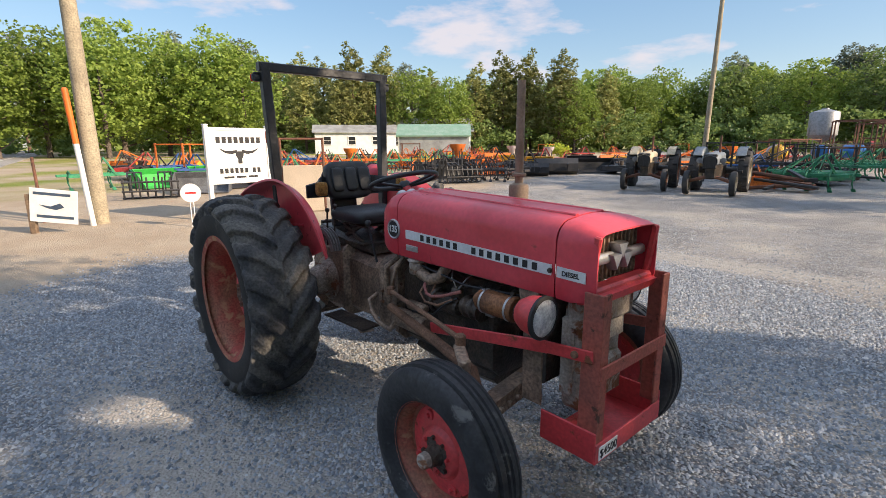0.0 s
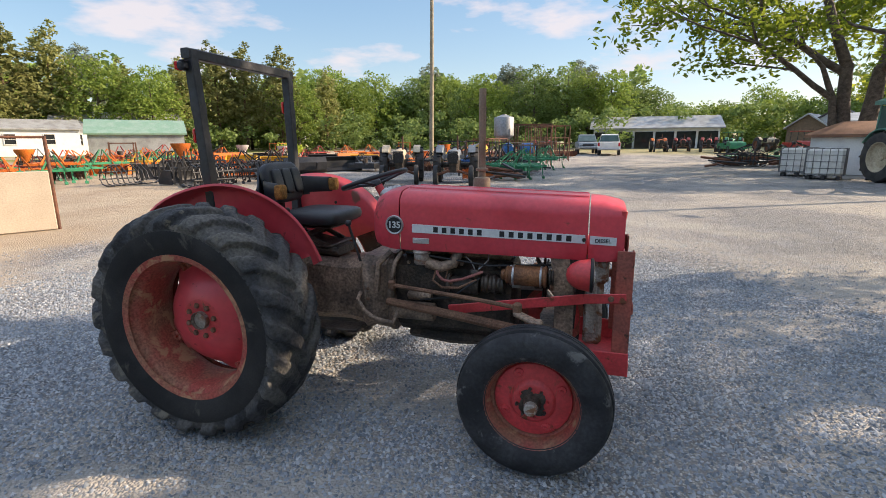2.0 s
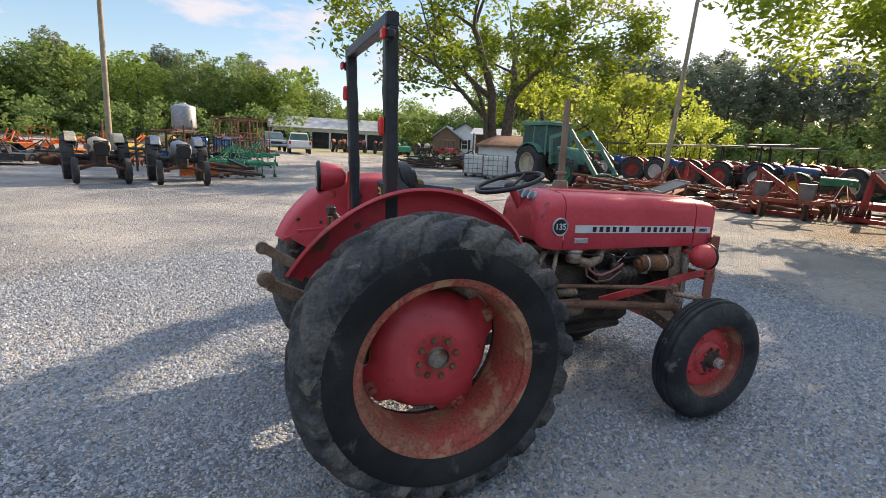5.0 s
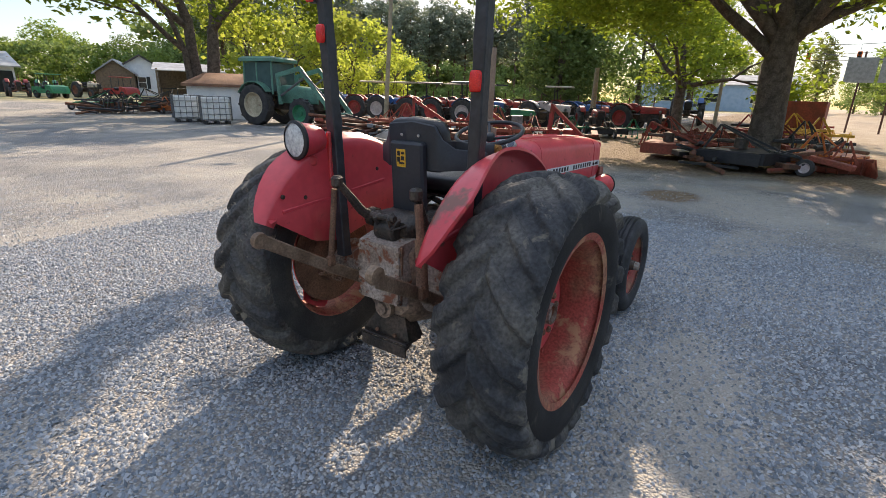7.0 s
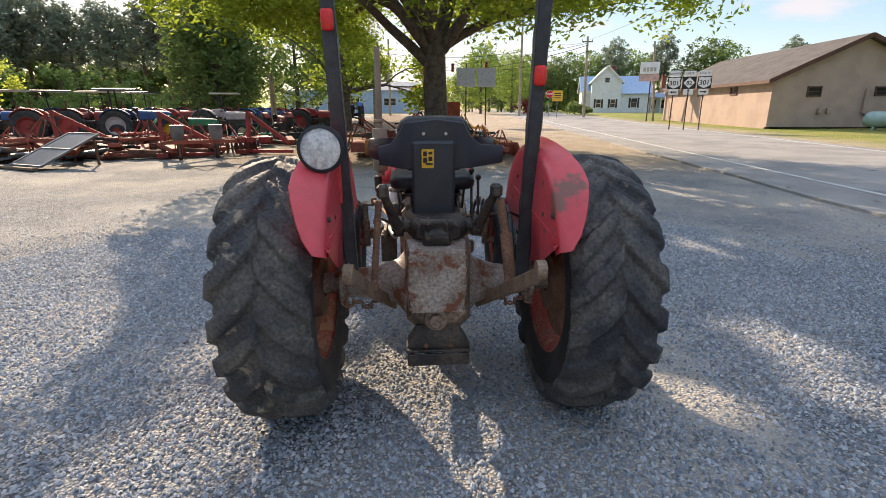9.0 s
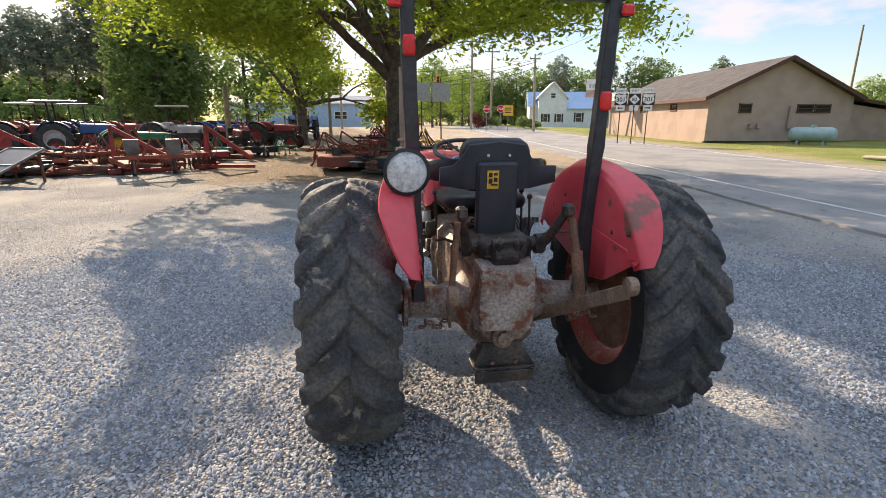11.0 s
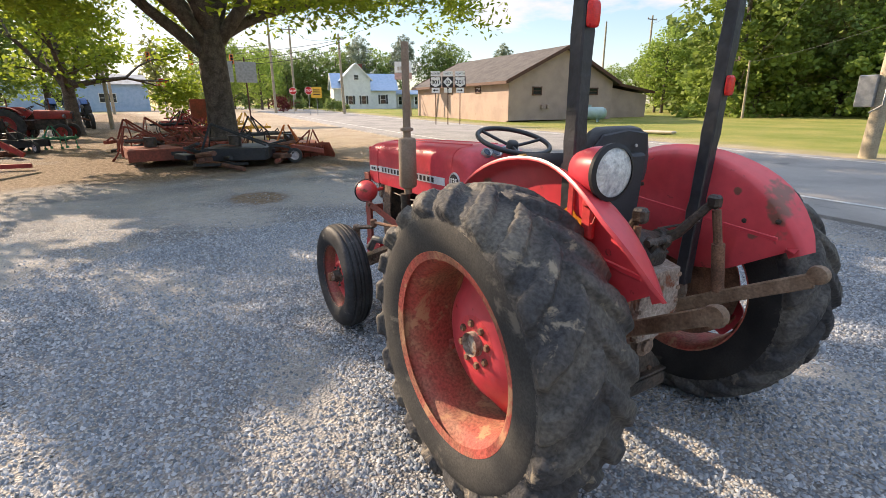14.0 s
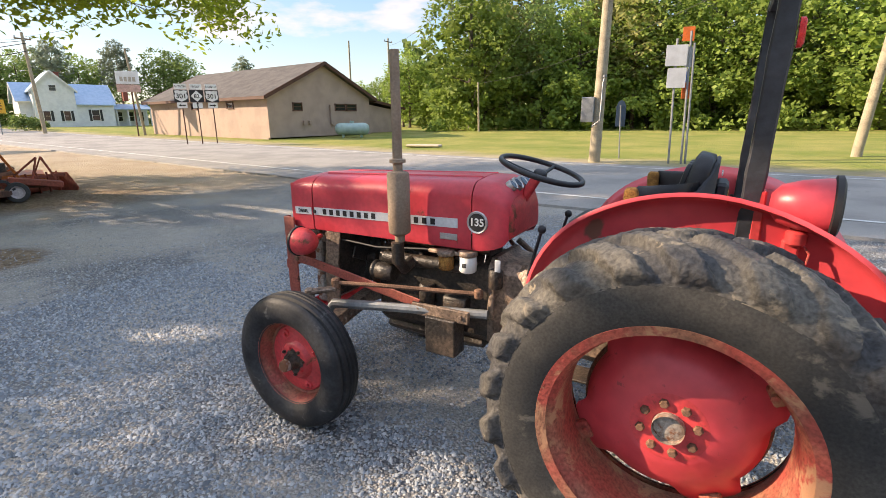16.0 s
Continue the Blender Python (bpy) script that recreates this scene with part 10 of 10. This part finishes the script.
# trucks
def pickup(x, y, turn, body, label):
    ob = thing("pickup_truck", at(x, y, turn), label, "truck")
    bm = B()
    w = 0.95

    def sec(x_, z0, z1, ww=w):
        return [V((x_, y_, z)) for y_, z in ((-ww, z0), (ww, z0), (ww, z1 - 0.08), (ww - 0.1, z1), (-ww + 0.1, z1), (-ww, z1 - 0.08))]
    loft(bm, [sec(-2.6, 0.55, 1.12), sec(-2.5, 0.45, 1.15), sec(2.3, 0.45, 1.12), sec(2.75, 0.5, 1.0, 0.88), sec(2.85, 0.55, 0.85, 0.8)])
    part("body", bm, body, ob)
    bm = B()
    loft(bm, [[V((x_, y_ * k, z)) for x_, y_ in ((-0.9, -0.88), (1.5, -0.88), (1.5, 0.88), (-0.9, 0.88))] for z, k in ((1.12, 1),)] +
         [[V((x_, y_, 1.78)) for x_, y_ in ((-0.8, -0.74), (0.75, -0.74), (0.75, 0.74), (-0.8, 0.74))], [V((x_, y_, 1.84)) for x_, y_ in ((-0.7, -0.66), (0.65, -0.66), (0.65, 0.66), (-0.7, 0.66))]])
    part("cab", bm, body, ob)
    for nm, pts in (("windscreen", ((1.49, -0.82, 1.18), (1.49, 0.82, 1.18), (0.80, 0.70, 1.74), (0.80, -0.70, 1.74))), ("rear_window", ((-0.915, -0.8, 1.2), (-0.915, 0.8, 1.2), (-0.825, 0.7, 1.72), (-0.825, -0.7, 1.72)))):
        bm = B()
        loft(bm, [[V(p) for p in pts], [V(p) + V((0.02 if nm == "windscreen" else -0.02, 0, 0.005)) for p in pts]])
        part(nm, bm, cab_glass, ob)
    for s in (1, -1):
        bm = B()
        loft(bm, [[V((x_, s * (yy + d), z)) for x_, yy, z in ((-0.75, 0.875, 1.2), (1.25, 0.875, 1.2), (0.68, 0.765, 1.72), (-0.72, 0.765, 1.72))] for d in (0, 0.02)])
        part("side_window", bm, cab_glass, ob)
        for xx in (-1.65, 1.75):
            simple_wheel(ob, xx, 0.84 * s, 0.38, 0.38, 0.24, s, far_steel, "wheel")
        bm = B()
        box(bm, (2.80, 0.66 * s, 0.85), (0.1, 0.3, 0.18), 0.03)
        part("headlight", bm, lens_mat, ob)
        bm = B()
        box(bm, (-2.6, 0.84 * s, 0.95), (0.06, 0.16, 0.3), 0.02)
        part("tail_light", bm, stop_red, ob)
    for x, z, h in ((-2.68, 0.55, 0.16), (2.88, 0.6, 0.2)):
        bm = B()
        box(bm, (x, 0, z), (0.14, 1.8, h), 0.03)
        part("bumper", bm, chrome, ob)
    bm = B()
    box(bm, (2.84, 0, 0.82), (0.06, 1.0, 0.22), 0.02)
    part("grille", bm, far_black, ob)
    return ob


pickup(3.3, 45.0, 88, white_paint, "white pickup truck seen parked in the lane")
pickup(1.2, 49.0, -85, far_grey, "grey-blue pickup truck parked in the lane")
# small red utility vehicle and buggy
for x, y, t, mt, lb in ((19.8, 50, -75, far_red, "small red utility vehicle with a red roof"), (14.2, 49.5, -80, far_green, "olive utility buggy with an open frame")):
    ob = thing("utility_vehicle", at(x, y, t), lb, "utility vehicle")
    for s in (1, -1):
        for xx in (-0.9, 0.9):
            simple_wheel(ob, xx, 0.6 * s, 0.33, 0.33, 0.24, s, far_black, "wheel")
    bm = B()
    loft(bm, [[V((x_, y_, z)) for y_, z in ((-0.68, 0.4), (0.68, 0.4), (0.68, z1), (-0.68, z1))] for x_, z1 in ((-1.4, 0.9), (-0.2, 0.9), (-0.15, 0.7), (0.5, 0.7), (0.6, 1.05), (1.3, 0.95), (1.45, 0.7))])
    part("body", bm, mt, ob)
    for xx in (-0.4, 0.55):
        for s in (1, -1):
            bm = B()
            tube(bm, [(xx, 0.62 * s, 0.8), (xx, 0.58 * s, 1.85)], 0.03, 6)
            part("post", bm, far_black, ob)
    bm = B()
    box(bm, (0.08, 0, 1.88), (1.25, 1.35, 0.06), 0.02)
    part("roof", bm, mt, ob)
    bm = B()
    cushion(bm, -0.15, 0, 0.85, 0.4, 1.1, 0.3)
    part("seat", bm, far_black, ob)

# storage tank on legs, drums, white tank
sl = thing("cone_tank", at(-5.4, 39.5) @ Matrix.Scale(0.66, 4) @ Matrix.Translation((0, 0, 0.9)), "galvanised cone-bottomed tank on tall legs", "tank")
bm = B()
lathe(bm, [(0.05, 1.0), (1.2, 1.75), (1.27, 1.82), (1.27, 4.0), (1.2, 4.1), (0.3, 4.4), (0.28, 4.5), (0.02, 4.52)], 28)
part("tank", bm, galv, sl)
for k in range(4):
    a = 0.785 + 1.5708 * k
    bm = B()
    tube(bm, [(1.3 * math.cos(a), 1.3 * math.sin(a), -0.9), (1.28 * math.cos(a), 1.28 * math.sin(a), 2.6)], 0.05, 6)
    part("leg", bm, galv, sl)
for x, y, t, mt, lb in ((-3.6, 31, 20, blue_plastic, "blue plastic tank on a steel frame"), (-2.4, 32, 60, blue_plastic, "blue plastic tank on a steel frame"), (-5.4, 30, 0, far_white, "off-white round poly tank"), (-5.0, 29, 0, far_yellow, "yellow spray tank on a frame")):
    ob = thing("spray_tank", at(x, y, t) @ Matrix.Scale(0.68, 4), lb, "tank")
    bm = B()
    lathe(bm, [(0.02, -0.75), (0.4, -0.72), (0.52, -0.6), (0.52, 0.6), (0.4, 0.72), (0.02, 0.75)], 20, Matrix.Translation((0, 0, 1.35)) @ Y_AXIS)
    cyl(bm, (0, 0, 1.9), 0.15, 0.1, "z")
    part("tank", bm, mt, ob)
    for s in (1, -1):
        bm = B()
        for q in (1, -1):
            tube(bm, [(0.45 * q, 0.6 * s, 0), (0.4 * q, 0.55 * s, 1.2)], 0.04, 6)
        bar(bm, (-0.45, 0.58 * s, 0.8), (0.45, 0.58 * s, 0.8), 0.06, 0.08)
        part("stand", bm, far_rust, ob)
for x, y in ((-1.6, 28), (-0.8, 33), (-2.0, 36)):
    ob = thing("pipe_frame", at(x, y, 15), "rusty tall open pipe frame", "steel frame", "pipe frames")
    for px in (-1.0, 0.0, 1.0):
        for py in (-0.8, 0.8):
            bm = B()
            tube(bm, [(px, py, 0), (px, py, 2.4)], 0.035, 6)
            part("upright", bm, far_rust, ob)
    bm = B()
    for py in (-0.8, 0.8):
        for z in (1.2, 2.4):
            tube(bm, [(-1.05, py, z), (1.05, py, z)], 0.03, 6)
    for px in (-1.0, 0, 1.0):
        tube(bm, [(px, -0.8, 2.4), (px, 0.8, 2.4)], 0.03, 6)
    part("rail", bm, far_rust, ob)

# ---- by the sign board ----
sb = thing("sign_board", at(-8.03, 2.05, 100) @ Matrix.Scale(0.88, 4), "white framed sign board with a horned skull shape and dark bars", "sign")
for s in (1, -1):
    bm = B()
    box(bm, (0.80 * s, 0, 1.13), (0.10, 0.10, 2.26), 0.008)
    box(bm, (0.80 * s, 0, 2.28), (0.12, 0.12, 0.03), 0.01)
    part("post", bm, white_vinyl, sb)
bm = B()
box(bm, (0, 0, 1.55), (1.5, 0.04, 1.25), 0.004)
pnl = part("panel", bm, white_vinyl, sb)
for z in (2.19, 0.91):
    bm = B()
    box(bm, (0, -0.005, z), (1.52, 0.06, 0.07), 0.008)
    part("rail", bm, white_vinyl, sb)
marks = [(-0.53 + 0.151 * k, 1.93, 0.105, 0.15) for k in range(8)] + [(-0.50 + 0.13 * k, 1.19, 0.085, 0.12) for k in range(6)]
marks += [(0.36 + 0.13 * k, 1.19, 0.085, 0.12) for k in range(2)] + [(-0.32 + 0.32 * k, 1.03, 0.26, 0.05) for k in range(3)]
for x, z, w, h in marks:
    bm = B()
    plate(bm, x, z, w, h, -0.023, 0.004, 0.001)
    part("lettering_bar", bm, dark_ink, pnl)
bm = B()
for s in (1, -1):
    horn = [(0.06, 1.66, 0.035), (0.22, 1.63, 0.04), (0.36, 1.645, 0.03), (0.47, 1.70, 0.015), (0.51, 1.745, 0.004)]
    loft(bm, [[V((s * x, -0.0215, z - h)), V((s * x, -0.0255, z - h)), V((s * x, -0.0255, z + h)), V((s * x, -0.0215, z + h))] for x, z, h in horn])
loft(bm, [[V((x, yy, z)) for x, z in ((-0.11, 1.66), (0.11, 1.66), (0.10, 1.55), (0.055, 1.47), (0.055, 1.36), (-0.055, 1.36), (-0.055, 1.47), (-0.10, 1.55))] for yy in (-0.0215, -0.026)])
part("skull_shape", bm, dark_ink, pnl)
# concrete slab held in a rusty pipe frame
cs_ = thing("slab_frame", at(-8.0, 3.5, 60), "pale concrete slab standing in a rusty pipe frame", "slab")
bm = B()
box(bm, (0, 0, 0.56), (0.92, 0.10, 1.1), 0.012)
part("slab", bm, concrete, cs_)
bm = B()
for s in (1, -1):
    tube(bm, [(0.49 * s, 0.0, 0), (0.49 * s, 0, 1.75)], 0.03, 8)
tube(bm, [(-0.52, 0, 1.73), (0.52, 0, 1.73)], 0.025, 8)
part("pipe_frame", bm, far_rust, cs_)
# marker pipe, notice, round sign, stake
bm = B()
mk = thing("marker_pipe", at(-8.9, -0.66), "leaning white pipe with an orange sleeve", "marker post")
tube(bm, [(0, 0, -0.05), (-0.02, -0.10, 1.95)], 0.05, 14)
part("pipe", bm, white_vinyl, mk)
bm = B()
tube(bm, [(-0.016, -0.083, 1.62), (-0.027, -0.135, 2.62)], 0.055, 14)
ball(bm, (-0.027, -0.135, 2.62), 0.055, 14, 8)
part("sleeve", bm, orange_mat, mk)
nt_ = thing("notice_sign", at(-8.35, -1.30, 60), "white notice board with a blue mark on a wooden post", "sign")
bm = B()
box(bm, (-0.36, 0.03, 0.36), (0.10, 0.10, 0.74), 0.008)
part("post", bm, board_wood, nt_)
bm = B()
box(bm, (0.05, -0.03, 0.50), (0.78, 0.012, 0.62), 0.003, (0, 7, 0))
nb = part("board", bm, white_vinyl, nt_)
bm = B()
loft(bm, [[V((x, yy, z)) for x, z in ((-0.18, 0.54), (0.0, 0.50), (0.16, 0.55), (0.22, 0.47), (0.08, 0.43), (-0.06, 0.47))] for yy in (-0.038, -0.041)])
part("blue_mark", bm, slate, nb)
for z, w in ((0.72, 0.6), (0.30, 0.6)):
    bm = B()
    box(bm, (0.05, -0.038, z), (w, 0.004, 0.05), 0.001, (0, 7, 0))
    part("lettering_bar", bm, slate, nb)
rs = thing("round_sign", at(-7.4, 0.83, 70), "small round white sign on thin stakes", "sign")
bm = B()
lathe(bm, [(0.005, 0.008), (0.185, 0.008), (0.185, -0.004), (0.005, -0.004)], 28, Matrix.Translation((0, 0, 0.68)) @ Matrix.Rotation(radians(90), 4, "X"))
part("disc", bm, white_vinyl, rs)
for s in (0.03, -0.03):
    bm = B()
    tube(bm, [(s, 0.012, 0), (s, 0.012, 0.62)], 0.010, 6)
    part("stake", bm, white_vinyl, rs)
bm = B()
plate(bm, 0, 0.68, 0.2, 0.035, -0.010, 0.003, 0.001)
part("red_bar", bm, stop_red, rs)
bm = B()
tube(bm, [(0, 0, -0.05), (-0.05, -0.02, 1.35)], 0.028, 8)
solid("stake", bm, far_rust, at(-9.9, -1.4), "thin rusty steel stake in dirt", "stake")
bm = B()
tube(bm, [(0, 0, 0.03), (0.3, 0.7, 0.06), (0.5, 1.5, 0.05)], [0.05, 0.045, 0.03], 8)
solid("log", bm, board_wood, at(-14.5, -4.5, 20), "grey log lying on dry grass", "log")
bm = B()
box(bm, (0, 0, 0.1), (1.8, 0.5, 0.12), 0.04)
solid("stone_slab", bm, concrete, at(13.2, -19.0, 10), "pale flat stone lying on the lawn", "stone")
yd = sign_post("warning_sign", -44, -4.5, 80, "yellow diamond road sign on a post")
bm = B()
box(bm, (0, 0.03, 1.1), (0.07, 0.05, 2.2), 0.004)
part("post", bm, galv, yd)
bm = B()
box(bm, (0, 0, 2.3), (0.75, 0.01, 0.75), 0.002, (0, 45, 0))
part("plate", bm, yellow_mat, yd)
utility_pole(-47, -3.2, 9, 0.16, (-0.3, -0.9))


# ---- loose stones on the gravel round the tractor ----
def stones():
    rng = np.random.default_rng(31)
    n = 225000
    # even round the tractor, thinning out farther off
    r = np.where(rng.random(n) < 0.80, 4.9 * np.sqrt(rng.random(n)), 4.9 + 4.6 * rng.random(n) ** 1.25)
    a = rng.random(n) * 2 * np.pi
    c = np.stack([0.4 + r * np.cos(a), r * np.sin(a), 0.011 * np.clip(r - 6.1, 0, 9)], 1)
    keep = (c[:, 0] > -5.3 - 0.35 * c[:, 1] + 0.5 * np.sin(2.1 * c[:, 1]) + 2.4 * rng.random(n) ** 2) & (c[:, 1] > -6.0 - 0.105 * c[:, 0])
    for px, py, rx, ry, turn in PACKED:
        t = radians(turn)
        dx, dy = c[:, 0] - px, c[:, 1] - py
        q = np.hypot((dx * math.cos(t) + dy * math.sin(t)) / rx, (dy * math.cos(t) - dx * math.sin(t)) / ry)
        keep &= rng.random(n) < np.clip((q - 0.45) * 1.5 + 0.30 + 0.25 * np.sin(7 * c[:, 0]) * np.sin(9 * c[:, 1]), 0.28, 1.0)
    c = c[keep]
    n = len(c)
    size = rng.uniform(0.0068, 0.0120, n) * rng.choice([1, 1, 1, 1.3], n)
    base = np.array([(1, 0, 0), (0, 1, 0), (-1, 0, 0), (0, -1, 0), (0.15, 0.1, 0.8)])
    v = base[None] * rng.uniform(0.65, 1.35, (n, 5, 1)) + rng.normal(0, 0.14, (n, 5, 3))
    ang = rng.random(n) * 6.283
    ca, sa_ = np.cos(ang)[:, None], np.sin(ang)[:, None]
    x, y, z = v[..., 0] * 1.3, v[..., 1] * 0.85, v[..., 2] * 1.45
    z = z + rng.normal(0, 0.22, (n, 1)) * x + rng.normal(0, 0.2, (n, 1)) * y
    v = np.stack([x * ca - y * sa_, x * sa_ + y * ca, z], -1) * size[:, None, None]
    v = v + c[:, None, :]
    v[..., 2] += (size * 0.05)[:, None]
    tri = np.array([(0, 1, 4), (1, 2, 4), (2, 3, 4), (3, 0, 4)])
    f = (tri[None] + (np.arange(n) * 5)[:, None, None]).reshape(-1, 3)
    return v.reshape(-1, 3), f


def stone_material():
    m = bpy.data.materials.new("loose crushed stone")
    m.use_nodes = True
    nt = m.node_tree
    p = nt.nodes["Principled BSDF"]
    geo = nt.nodes.new("ShaderNodeNewGeometry")
    rp = nt.nodes.new("ShaderNodeValToRGB")
    e = rp.color_ramp.elements
    e[0].position, e[0].color = 0.0, (0.15, 0.175, 0.205, 1)
    e[1].position, e[1].color = 1.0, (0.58, 0.60, 0.62, 1)
    k = e.new(0.45)
    k.color = (0.285, 0.32, 0.36, 1)
    k = e.new(0.8)
    k.color = (0.405, 0.435, 0.475, 1)
    nt.links.new(geo.outputs["Random Per Island"], rp.inputs["Fac"])
    n = nt.nodes.new("ShaderNodeTexNoise")
    n.inputs["Scale"].default_value, n.inputs["Detail"].default_value = 160, 4
    nt.links.new(geo.outputs["Position"], n.inputs["Vector"])
    mx = nt.nodes.new("ShaderNodeMixRGB")
    mx.blend_type = "MULTIPLY"
    mx.inputs[0].default_value = 0.35
    nt.links.new(rp.outputs[0], mx.inputs[1])
    nt.links.new(n.outputs["Fac"], mx.inputs[2])
    nt.links.new(mx.outputs[0], p.inputs["Base Color"])
    p.inputs["Roughness"].default_value = 0.85
    return m


sv, sf_ = stones()
gravel = new("gravel", mesh_np("gravel", sv, sf_, stone_material()))
tagged(gravel, "loose grey crushed stones on the yard", "gravel", "", "stuff")
